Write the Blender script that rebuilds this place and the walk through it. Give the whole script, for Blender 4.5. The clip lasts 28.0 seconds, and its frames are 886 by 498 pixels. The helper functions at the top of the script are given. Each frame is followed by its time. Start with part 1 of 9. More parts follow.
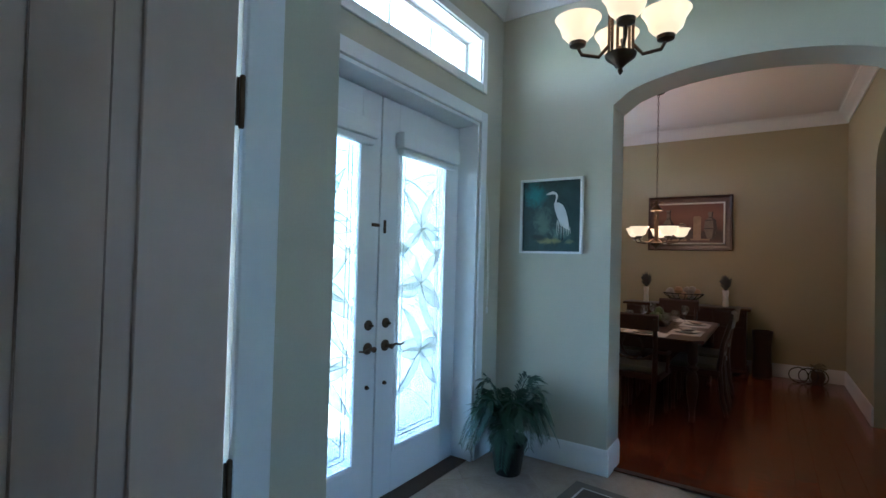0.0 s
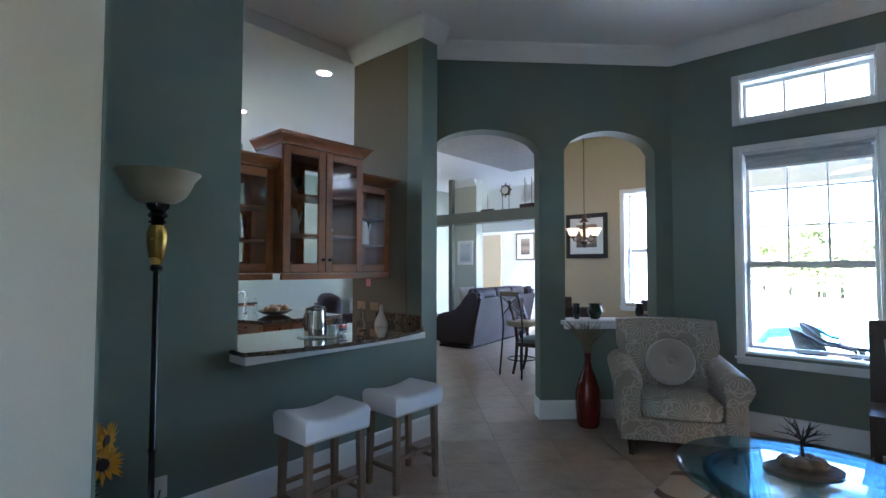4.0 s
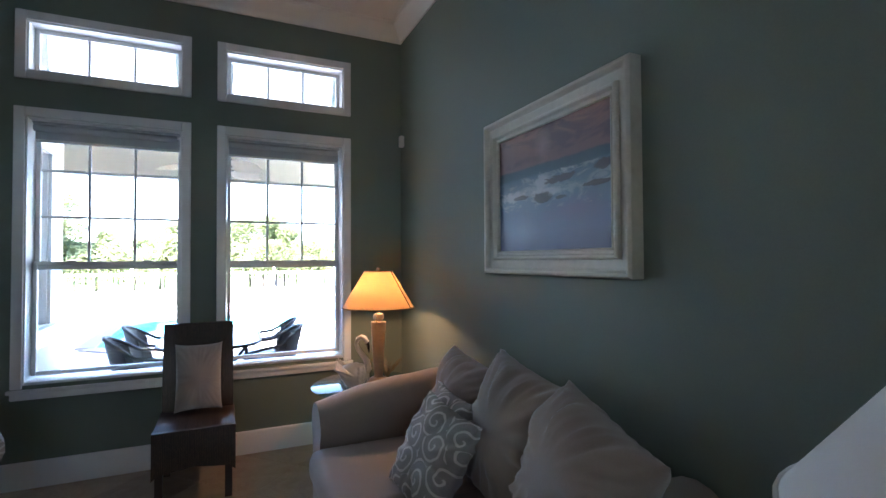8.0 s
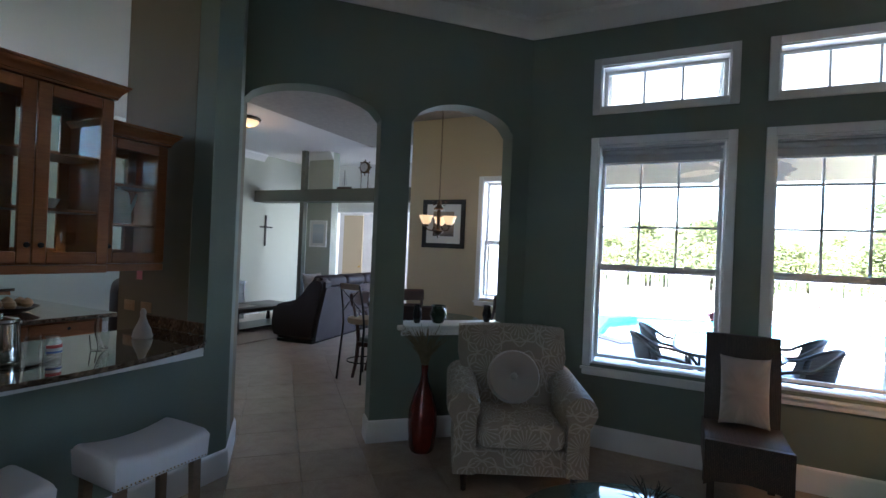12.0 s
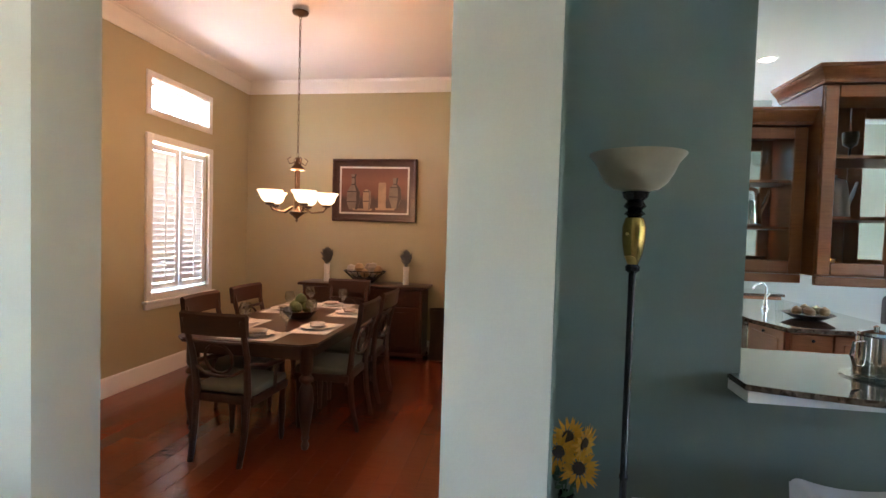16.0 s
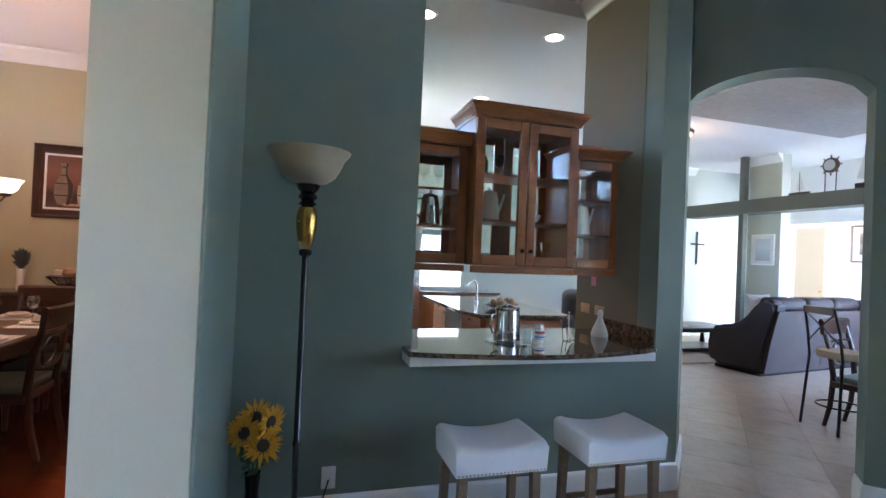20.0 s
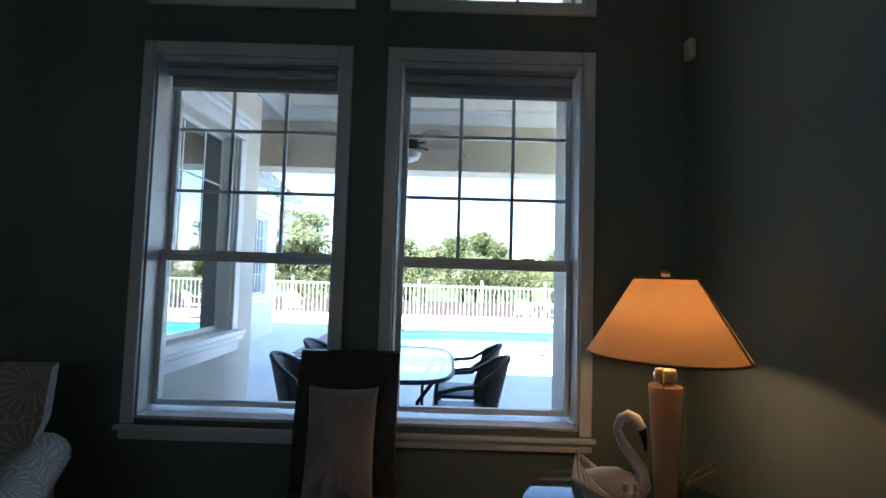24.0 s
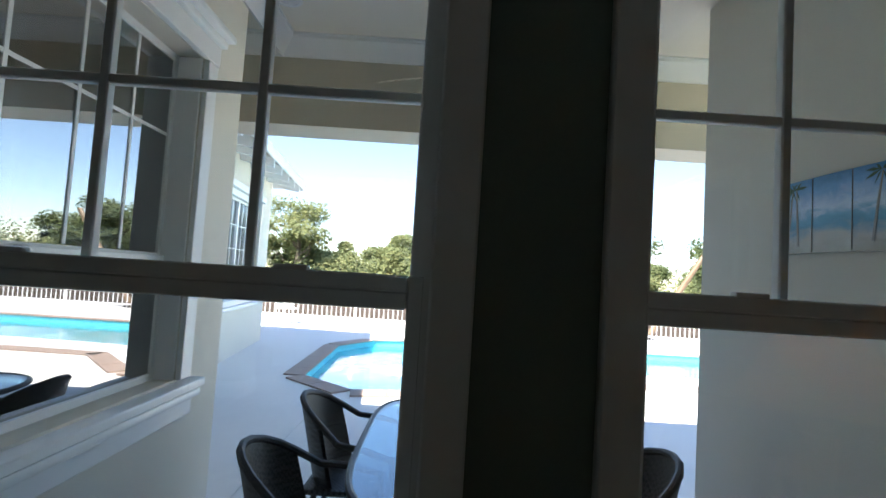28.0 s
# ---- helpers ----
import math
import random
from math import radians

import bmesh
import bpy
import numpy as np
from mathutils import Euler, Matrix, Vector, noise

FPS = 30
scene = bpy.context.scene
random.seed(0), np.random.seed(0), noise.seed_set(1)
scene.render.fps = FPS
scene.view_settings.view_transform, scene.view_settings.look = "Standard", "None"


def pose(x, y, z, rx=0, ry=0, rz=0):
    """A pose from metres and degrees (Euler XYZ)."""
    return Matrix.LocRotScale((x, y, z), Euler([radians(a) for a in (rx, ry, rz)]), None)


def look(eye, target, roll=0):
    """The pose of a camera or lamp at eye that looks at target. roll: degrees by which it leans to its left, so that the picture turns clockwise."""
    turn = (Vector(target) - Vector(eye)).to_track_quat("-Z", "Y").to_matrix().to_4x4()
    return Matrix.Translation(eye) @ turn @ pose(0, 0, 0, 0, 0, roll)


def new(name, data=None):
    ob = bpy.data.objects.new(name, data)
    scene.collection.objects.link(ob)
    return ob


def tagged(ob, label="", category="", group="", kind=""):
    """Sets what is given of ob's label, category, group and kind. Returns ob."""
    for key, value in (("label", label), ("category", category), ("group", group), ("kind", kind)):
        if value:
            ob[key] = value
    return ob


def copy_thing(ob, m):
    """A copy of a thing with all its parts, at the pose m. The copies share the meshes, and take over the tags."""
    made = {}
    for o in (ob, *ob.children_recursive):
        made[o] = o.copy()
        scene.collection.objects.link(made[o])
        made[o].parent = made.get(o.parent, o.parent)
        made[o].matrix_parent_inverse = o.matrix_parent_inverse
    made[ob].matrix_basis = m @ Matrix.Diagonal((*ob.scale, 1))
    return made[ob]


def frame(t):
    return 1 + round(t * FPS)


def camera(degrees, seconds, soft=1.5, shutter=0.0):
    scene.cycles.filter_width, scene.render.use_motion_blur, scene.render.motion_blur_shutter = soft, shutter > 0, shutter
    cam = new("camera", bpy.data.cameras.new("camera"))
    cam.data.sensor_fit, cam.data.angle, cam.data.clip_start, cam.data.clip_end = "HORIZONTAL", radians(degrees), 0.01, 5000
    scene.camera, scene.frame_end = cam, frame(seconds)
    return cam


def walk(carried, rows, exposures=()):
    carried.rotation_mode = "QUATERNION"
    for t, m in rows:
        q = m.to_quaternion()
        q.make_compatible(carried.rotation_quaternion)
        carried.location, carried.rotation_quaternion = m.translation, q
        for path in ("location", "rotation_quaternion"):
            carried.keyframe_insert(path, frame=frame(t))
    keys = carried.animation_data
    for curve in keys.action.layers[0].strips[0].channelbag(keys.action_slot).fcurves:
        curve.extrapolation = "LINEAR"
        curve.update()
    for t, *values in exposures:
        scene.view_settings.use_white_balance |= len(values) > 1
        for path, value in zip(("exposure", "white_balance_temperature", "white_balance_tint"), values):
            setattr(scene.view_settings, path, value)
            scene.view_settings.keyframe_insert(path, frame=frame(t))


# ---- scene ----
cam = camera(85.4, 28.0)
EXPOSURES = [(0, 4.56, 4700, 4), (1, 3.66, 5150, 8), (2, 5.5, 5450, 13), (3, 5.81, 5350, 15), (4, 5.26, 5400, 15), (4.5, 4.96, 5400, 15), (6.5, 4.66, 5500, 17), (8, 4.56, 5700, 19), (11, 4.66, 5950, 20), (12.5, 4.16, 5700, 15), (14.5, 5.8, 6000, 14), (15.5, 6.1, 6100, 14), (16.3, 5.96, 6000, 17), (17, 5.81, 5600, 19), (18, 4.96, 5700, 18), (19, 5.56, 5800, 20), (20, 5.86, 5550, 18), (21, 4.86, 5300, 16), (22, 3.98, 5500, 14), (22.5, 3.58, 5500, 13), (24.5, 2.65, 5650, 10), (26, 2.2, 6050, 9), (27, 2.05, 6350, 9), (28, 2.05, 6550, 10)]
PATH = [
    (0, (0.384, 0.188, 1.459), (-0.735, 1.845, 1.498), 1.5),
    (0.5, (0.318, 0.464, 1.462), (-0.491, 2.292, 1.518), 0.9),
    (1, (0.314, 0.695, 1.464), (-0.242, 2.615, 1.522), 0.9),
    (1.5, (0.319, 0.925, 1.464), (-0.055, 2.888, 1.532), 0.7),
    (2, (0.395, 1.158, 1.462), (0.298, 3.154, 1.531), 0.4),
    (2.5, (0.52, 1.354, 1.465), (0.649, 3.349, 1.537), 0.4),
    (3, (0.605, 1.526, 1.448), (1.088, 3.465, 1.52), 0.4),
    (3.5, (0.749, 1.588, 1.431), (1.826, 3.271, 1.516), 0.4),
    (4, (0.898, 1.569, 1.444), (2.4, 2.888, 1.521), 0.1),
    (4.5, (1.065, 1.59, 1.437), (2.871, 2.446, 1.508), -0.1),
    (6.5, (1.647, 1.317, 1.441), (3.589, 0.842, 1.498), -0.9),
    (7, (1.728, 1.237, 1.455), (3.579, 0.481, 1.506), -0.9),
    (7.5, (1.799, 1.166, 1.478), (3.604, 0.308, 1.526), -0.7),
    (8, (1.857, 1.163, 1.503), (3.678, 0.339, 1.548), -0.3),
    (8.5, (1.907, 1.174, 1.522), (3.762, 0.427, 1.573), 0.1),
    (9, (1.902, 1.271, 1.548), (3.778, 0.577, 1.592), 0.3),
    (9.5, (1.914, 1.325, 1.544), (3.837, 0.78, 1.594), 0.8),
    (10, (1.915, 1.398, 1.538), (3.894, 1.11, 1.589), 1.4),
    (10.5, (1.896, 1.453, 1.545), (3.894, 1.516, 1.586), 1.9),
    (11, (1.876, 1.601, 1.562), (3.845, 1.948, 1.586), 2.1),
    (11.5, (1.857, 1.678, 1.537), (3.754, 2.309, 1.566), 2.4),
    (12, (1.804, 1.749, 1.563), (3.596, 2.637, 1.567), 2.5),
    (12.5, (1.746, 1.832, 1.591), (3.408, 2.945, 1.569), 2.6),
    (14.5, (1.485, 1.992, 1.612), (2.298, 3.818, 1.527), 2.6),
    (15, (1.356, 2.017, 1.568), (1.771, 3.972, 1.5), 1.9),
    (15.5, (1.304, 2.053, 1.56), (1.323, 4.052, 1.49), 1.7),
    (16, (1.236, 2.064, 1.558), (0.939, 4.041, 1.488), 1.7),
    (16.5, (1.164, 2.019, 1.566), (0.604, 3.938, 1.495), 1.6),
    (17, (1.121, 1.991, 1.556), (0.315, 3.821, 1.487), 1.3),
    (17.5, (1.114, 1.974, 1.549), (0.13, 3.714, 1.486), 1.2),
    (18, (1.176, 1.965, 1.533), (0.154, 3.683, 1.476), 1.1),
    (18.5, (1.276, 1.971, 1.521), (0.294, 3.713, 1.469), 1.4),
    (19, (1.42, 1.953, 1.483), (0.826, 3.863, 1.45), 1.5),
    (19.5, (1.573, 1.905, 1.453), (1.536, 3.905, 1.456), 2.3),
    (20, (1.68, 1.85, 1.458), (2.239, 3.77, 1.48), 2.5),
    (20.5, (1.928, 1.679, 1.452), (2.986, 3.374, 1.505), 1.9),
    (21, (2.133, 1.476, 1.47), (3.595, 2.839, 1.539), 2.0),
    (21.5, (2.299, 1.347, 1.455), (4.072, 2.267, 1.549), 1.5),
    (22, (2.519, 1.251, 1.485), (4.473, 1.666, 1.589), 0.7),
    (22.5, (2.776, 1.111, 1.446), (4.77, 1.197, 1.576), 1.1),
    (24.5, (3.853, 0.913, 1.404), (5.85, 0.908, 1.516), 1.9),
    (25, (4.142, 0.889, 1.404), (6.14, 0.871, 1.509), 2.2),
    (25.5, (4.413, 0.741, 1.463), (6.409, 0.837, 1.537), 2.5),
    (26, (4.645, 0.873, 1.45), (6.641, 0.825, 1.56), 2.8),
    (26.5, (4.849, 0.954, 1.473), (6.844, 0.899, 1.59), 3.0),
    (27, (5.012, 1.077, 1.484), (7.008, 1.019, 1.597), 3.2),
    (27.5, (5.17, 1.261, 1.502), (7.166, 1.199, 1.61), 3.5),
    (28, (5.257, 1.455, 1.508), (7.253, 1.442, 1.62), 3.6),
]
walk(cam, [(t, look(eye, target, roll)) for t, eye, target, roll in PATH], EXPOSURES)

# ---- light and exposure ----
world = bpy.data.worlds.new("world")
scene.world = world
world.use_nodes = True
wn = world.node_tree
sky = wn.nodes.new("ShaderNodeTexSky")
sky.sky_type, sky.sun_disc = "NISHITA", False
sky.sun_elevation, sky.sun_rotation = radians(57), radians(-62)
sky.air_density, sky.dust_density, sky.ozone_density = 0.9, 0.1, 2.0
wn.links.new(sky.outputs[0], wn.nodes["Background"].inputs[0])
wn.nodes["Background"].inputs[1].default_value = 0.105


def lamp_sun(way, strength, colour):
    d = bpy.data.lights.new("sun", "SUN")
    d.energy, d.angle, d.color = strength, radians(0.53), colour
    ob = new("sun", d)
    ob.matrix_world = look((0, 0, 30), Vector((0, 0, 30)) + Vector(way))
    return ob


def lamp_area(name, at, way, w, h, watts, colour=(1, 1, 1)):
    """Sky light that comes in through an opening, or an added fill."""
    d = bpy.data.lights.new(name, "AREA")
    d.shape, d.size, d.size_y, d.energy, d.color = "RECTANGLE", w, h, watts, colour
    ob = new(name, d)
    ob.matrix_world = look(at, Vector(at) + Vector(way))
    ob.visible_camera = True
    return ob


def lamp_spot(name, at, watts, colour, angle=110):
    """A recessed downlight's beam."""
    d = bpy.data.lights.new(name, "SPOT")
    d.energy, d.color, d.shadow_soft_size, d.spot_size, d.spot_blend = watts, colour, 0.06, radians(angle), 0.8
    ob = new(name, d)
    ob.location = at
    return ob


def lamp_point(name, at, watts, colour, radius=0.03):
    d = bpy.data.lights.new(name, "POINT")
    d.energy, d.color, d.shadow_soft_size = watts, colour, radius
    ob = new(name, d)
    ob.location = at
    return ob


lamp_sun((0.42, -0.36, -0.84), 5.0, (1.0, 0.95, 0.87))
DAY = (0.86, 0.94, 1.0)
WARM = (1.0, 0.62, 0.33)
lamp_area("sky_front_door", (-1.66, 2.34, 1.35), (1, 0, 0), 1.3, 1.9, 0.26, (0.66, 0.84, 1.0))
lamp_area("sky_front_transom", (-1.62, 2.34, 2.91), (1, 0, 0), 1.75, 0.32, 0.25, DAY)
lamp_area("sky_dining_window", (-2.62, 6.74, 1.65), (1, 0, 0), 0.85, 1.5, 0.16, (1.0, 0.95, 0.88))
lamp_area("sky_dining_transom", (-2.56, 6.74, 2.83), (1, 0, 0), 0.85, 0.3, 0.21, DAY)
lamp_area("sky_nook_window", (8.12, 3.7, 1.7), (-1, 0, 0), 0.9, 1.6, 0.9, DAY)
lamp_area("sky_family_door", (9.6, 5.20, 1.22), (0, 1, 0), 2.1, 2.3, 1.15, (0.76, 0.90, 1.0))
# fill added to brighten the room beyond, from a side out of view
lamp_area("added_den_fill", (12.1, 5.42, 1.5), (0, 1, 0), 1.0, 1.7, 8, DAY)
lamp_area("sky_kitchen_window", (3.6, 9.1, 1.35), (0, -1, 0), 1.0, 0.8, 0.14, DAY)

# ---- materials ----
MATS = {}


def nodes_of(name):
    m = bpy.data.materials.new(name)
    m.use_nodes = True
    MATS[name] = m
    t = m.node_tree
    return m, t, t.nodes["Principled BSDF"]


def ramp(t, fac, stops):
    r = t.nodes.new("ShaderNodeValToRGB")
    while len(r.color_ramp.elements) < len(stops):
        r.color_ramp.elements.new(0.5)
    for e, (p, c) in zip(r.color_ramp.elements, stops):
        e.position, e.color = p, (*c, 1)
    t.links.new(fac, r.inputs[0])
    return r.outputs[0]


def noise_tex(t, scale, detail=4, stretch=None, rough=0.55, distort=0.0):
    c = t.nodes.new("ShaderNodeTexCoord")
    src = c.outputs["Object"]
    if stretch:
        mp = t.nodes.new("ShaderNodeMapping")
        mp.inputs["Scale"].default_value = stretch
        t.links.new(src, mp.inputs[0])
        src = mp.outputs[0]
    n = t.nodes.new("ShaderNodeTexNoise")
    n.inputs["Scale"].default_value, n.inputs["Detail"].default_value = scale, detail
    n.inputs["Roughness"].default_value, n.inputs["Distortion"].default_value = rough, distort
    t.links.new(src, n.inputs["Vector"])
    return n.outputs["Fac"]


def blend(t, a, b, fac, kind="MIX"):
    x = t.nodes.new("ShaderNodeMix")
    x.data_type, x.blend_type = "RGBA", kind
    for s, v in ((x.inputs[6], a), (x.inputs[7], b)):
        if isinstance(v, (tuple, list)):
            s.default_value = (*v, 1)
        else:
            t.links.new(v, s)
    if isinstance(fac, (int, float)):
        x.inputs[0].default_value = fac
    else:
        t.links.new(fac, x.inputs[0])
    return x.outputs[2]


def bump(t, bsdf, height, strength, dist=0.01):
    b = t.nodes.new("ShaderNodeBump")
    b.inputs["Strength"].default_value, b.inputs["Distance"].default_value = strength, dist
    t.links.new(height, b.inputs["Height"])
    t.links.new(b.outputs[0], bsdf.inputs["Normal"])


def shade(c, k):
    return tuple(min(1.0, v * k) for v in c)


def plain(name, col, rough=0.6, metal=0.0, var=0.12, scale=60.0, big=2.5, relief=0.15, dist=0.002, coat=0.0, sheen=0.0):
    """A plain surface with fine grain, broad unevenness and slight relief."""
    m, t, b = nodes_of(name)
    f, g = noise_tex(t, scale, 5), noise_tex(t, big, 3)
    c1 = ramp(t, f, [(0.3, shade(col, 1 - var)), (0.7, shade(col, 1 + var))])
    c2 = ramp(t, g, [(0.3, shade(col, 1 - 0.8 * var)), (0.75, shade(col, 1 + 0.6 * var))])
    t.links.new(blend(t, c1, c2, 0.5), b.inputs["Base Color"])
    r = ramp(t, g, [(0.2, (max(0.02, rough - 0.08),) * 3), (0.8, (min(1, rough + 0.08),) * 3)])
    t.links.new(r, b.inputs["Roughness"])
    b.inputs["Metallic"].default_value = metal
    b.inputs["Coat Weight"].default_value = coat
    b.inputs["Sheen Weight"].default_value = sheen
    bump(t, b, f, relief, dist)
    return m


def leafy(name, dark, light):
    """Thin leaves that let part of the light through."""
    m, t, b = nodes_of(name)
    t.nodes.remove(b)
    df, tl, mx = (t.nodes.new("ShaderNode" + k) for k in ("BsdfDiffuse", "BsdfTranslucent", "MixShader"))
    g = t.nodes.new("ShaderNodeNewGeometry")
    c = ramp(t, g.outputs["Random Per Island"], [(0.0, dark), (0.6, light), (1.0, (light[0] * 1.25, light[1] * 1.1, light[2]))])
    c = blend(t, c, ramp(t, noise_tex(t, 0.5, 3), [(0.35, (0.62, 0.66, 0.6)), (0.65, (1, 1, 1))]), 1.0, "MULTIPLY")
    t.links.new(c, df.inputs[0])
    t.links.new(c, tl.inputs[0])
    mx.inputs[0].default_value = 0.45
    t.links.new(df.outputs[0], mx.inputs[1])
    t.links.new(tl.outputs[0], mx.inputs[2])
    t.links.new(mx.outputs[0], t.nodes["Material Output"].inputs[0])
    return m


def wood(name, dark, light, rough=0.35, stretch=(3, 3, 40), scale=3.0, coat=0.15, by_piece=False):
    m, t, b = nodes_of(name)
    g = noise_tex(t, scale, 6, stretch, 0.6, 0.6)
    fine = noise_tex(t, scale * 9, 3, stretch)
    c = ramp(t, g, [(0.25, dark), (0.75, light)])
    c = blend(t, c, ramp(t, fine, [(0.35, shade(dark, 0.8)), (0.7, light)]), 0.3)
    if by_piece:
        o = t.nodes.new("ShaderNodeObjectInfo")
        c = blend(t, c, ramp(t, o.outputs["Random"], [(0.0, (0.70, 0.68, 0.66)), (1.0, (1.0, 1.0, 1.0))]), 0.6, "MULTIPLY")
    t.links.new(c, b.inputs["Base Color"])
    b.inputs["Roughness"].default_value = rough
    b.inputs["Coat Weight"].default_value = coat
    b.inputs["Coat Roughness"].default_value = 0.15
    bump(t, b, fine, 0.08, 0.002)
    return m


def stone(name, cols, scale=30.0, rough=0.12):
    m, t, b = nodes_of(name)
    a, v = noise_tex(t, scale, 6, None, 0.7, 1.2), t.nodes.new("ShaderNodeTexVoronoi")
    v.inputs["Scale"].default_value = scale * 2.2
    c = t.nodes.new("ShaderNodeTexCoord")
    t.links.new(c.outputs["Object"], v.inputs["Vector"])
    base = ramp(t, a, [(0.3, cols[0]), (0.5, cols[1]), (0.68, cols[2])])
    fleck = ramp(t, v.outputs["Color"], [(0.2, cols[0]), (0.8, cols[2])])
    t.links.new(blend(t, base, fleck, 0.35), b.inputs["Base Color"])
    b.inputs["Coat Weight"].default_value, b.inputs["Coat Roughness"].default_value = 1.0, 0.02
    b.inputs["Roughness"].default_value = rough
    return m


def clear_glass(name, tint=(1, 1, 1), gloss=0.02, more=0.0):
    m, t, b = nodes_of(name)
    t.nodes.remove(b)
    tr, gl, mx, fr, pw, ma = (t.nodes.new("ShaderNode" + k) for k in ("BsdfTransparent", "BsdfGlossy", "MixShader", "LayerWeight", "Math", "Math"))
    tr.inputs[0].default_value = (*tint, 1)
    gl.inputs["Roughness"].default_value = gloss
    fr.inputs["Blend"].default_value = 0.5
    pw.operation, ma.operation = "POWER", "MULTIPLY_ADD"
    pw.inputs[1].default_value = 5.0
    ma.inputs[1].default_value, ma.inputs[2].default_value = 0.95 - more, 0.04 + more
    t.links.new(fr.outputs["Facing"], pw.inputs[0])
    t.links.new(pw.outputs[0], ma.inputs[0])
    t.links.new(ma.outputs[0], mx.inputs[0])
    t.links.new(tr.outputs[0], mx.inputs[1])
    t.links.new(gl.outputs[0], mx.inputs[2])
    t.links.new(mx.outputs[0], t.nodes["Material Output"].inputs[0])
    return m


def frosted(name, tint, clear, scale=90.0):
    """Textured glass: part of the light goes straight on, part is scattered."""
    m, t, b = nodes_of(name)
    t.nodes.remove(b)
    tr, tl, gl, mx, m2 = (t.nodes.new("ShaderNode" + k) for k in ("BsdfTransparent", "BsdfTranslucent", "BsdfGlossy", "MixShader", "MixShader"))
    tr.inputs[0].default_value = (*tint, 1)
    t.links.new(ramp(t, noise_tex(t, scale, 3), [(0.35, shade(tint, 0.72)), (0.65, tint)]), tl.inputs[0])
    gl.inputs["Roughness"].default_value = 0.15
    mx.inputs[0].default_value, m2.inputs[0].default_value = clear, 0.08
    t.links.new(tl.outputs[0], mx.inputs[1])
    t.links.new(tr.outputs[0], mx.inputs[2])
    t.links.new(mx.outputs[0], m2.inputs[1])
    t.links.new(gl.outputs[0], m2.inputs[2])
    bp = t.nodes.new("ShaderNodeBump")
    bp.inputs["Strength"].default_value = 0.5
    t.links.new(noise_tex(t, scale, 3), bp.inputs["Height"])
    t.links.new(bp.outputs[0], gl.inputs["Normal"])
    t.links.new(m2.outputs[0], t.nodes["Material Output"].inputs[0])
    return m


def glow(name, col, strength):
    """Lit lamp glass."""
    m, t, b = nodes_of(name)
    n = noise_tex(t, 25, 3)
    t.links.new(ramp(t, n, [(0.3, shade(col, 0.85)), (0.7, col)]), b.inputs["Emission Color"])
    b.inputs["Base Color"].default_value = (*col, 1)
    b.inputs["Emission Strength"].default_value = strength
    b.inputs["Roughness"].default_value = 0.4
    return m


plain("paint_sage", (0.535, 0.51, 0.405), 0.75, var=0.04, scale=180, big=1.2, relief=0.25, dist=0.001)
plain("paint_teal", (0.176, 0.214, 0.174), 0.62, var=0.06, scale=180, big=1.2, relief=0.3, dist=0.001)
plain("paint_tan", (0.45, 0.40, 0.255), 0.75, var=0.04, scale=180, big=1.2, relief=0.25, dist=0.001)
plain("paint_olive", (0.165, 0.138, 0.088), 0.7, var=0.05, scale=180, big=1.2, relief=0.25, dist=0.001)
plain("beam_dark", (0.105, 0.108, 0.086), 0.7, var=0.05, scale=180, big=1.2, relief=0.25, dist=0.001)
plain("paint_nook", (0.52, 0.43, 0.29), 0.75, var=0.04, scale=180, big=1.2, relief=0.25, dist=0.001)
plain("paint_family", (0.45, 0.47, 0.40), 0.75, var=0.04, scale=180, big=1.2, relief=0.25, dist=0.001)
plain("ceiling_white", (0.79, 0.78, 0.77), 0.85, var=0.03, scale=140, big=1.0, relief=0.12, dist=0.001)
plain("trim_white", (0.80, 0.80, 0.79), 0.35, var=0.02, scale=40, relief=0.05)
# white door paint with the warm, dim light on it put into the colour
plain("closet_white_warm_dim", (0.56, 0.44, 0.37), 0.45, var=0.04, scale=30, relief=0.05)
plain("door_white", (0.78, 0.80, 0.82), 0.38, var=0.03, scale=30, relief=0.05)
plain("lanai_paint", (0.84, 0.78, 0.66), 0.85, var=0.03, scale=140, big=1.0, relief=0.12, dist=0.001)
plain("stucco", (0.70, 0.66, 0.57), 0.85, var=0.07, scale=120, big=2.0, relief=0.6, dist=0.003)
plain("stucco_warm", (0.56, 0.50, 0.40), 0.85, var=0.06, scale=120, big=2.0, relief=0.5, dist=0.003)
plain("grout", (0.36, 0.285, 0.215), 0.9, var=0.1)
plain("black_metal", (0.03, 0.027, 0.025), 0.4, 0.7, var=0.2)
plain("bronze", (0.10, 0.065, 0.04), 0.38, 0.85, var=0.2)
plain("steel", (0.62, 0.61, 0.60), 0.22, 1.0, var=0.05, relief=0.03)
plain("chrome", (0.80, 0.80, 0.80), 0.07, 1.0, var=0.02, relief=0.01)
plain("brass", (0.55, 0.36, 0.10), 0.25, 1.0, var=0.15)
plain("shade_fabric", (0.48, 0.50, 0.52), 0.9, var=0.05, scale=300)
wood("cherry_wood", (0.024, 0.008, 0.005), (0.068, 0.024, 0.013), 0.30)
wood("honey_wood", (0.23, 0.070, 0.018), (0.40, 0.145, 0.042), 0.36)
wood("floor_wood", (0.185, 0.036, 0.011), (0.255, 0.056, 0.018), 0.20, (3, 40, 3), 1.4, 0.3, True)
wood("oak_weathered", (0.12, 0.076, 0.042), (0.24, 0.155, 0.088), 0.6)
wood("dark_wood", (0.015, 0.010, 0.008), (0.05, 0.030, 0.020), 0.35)
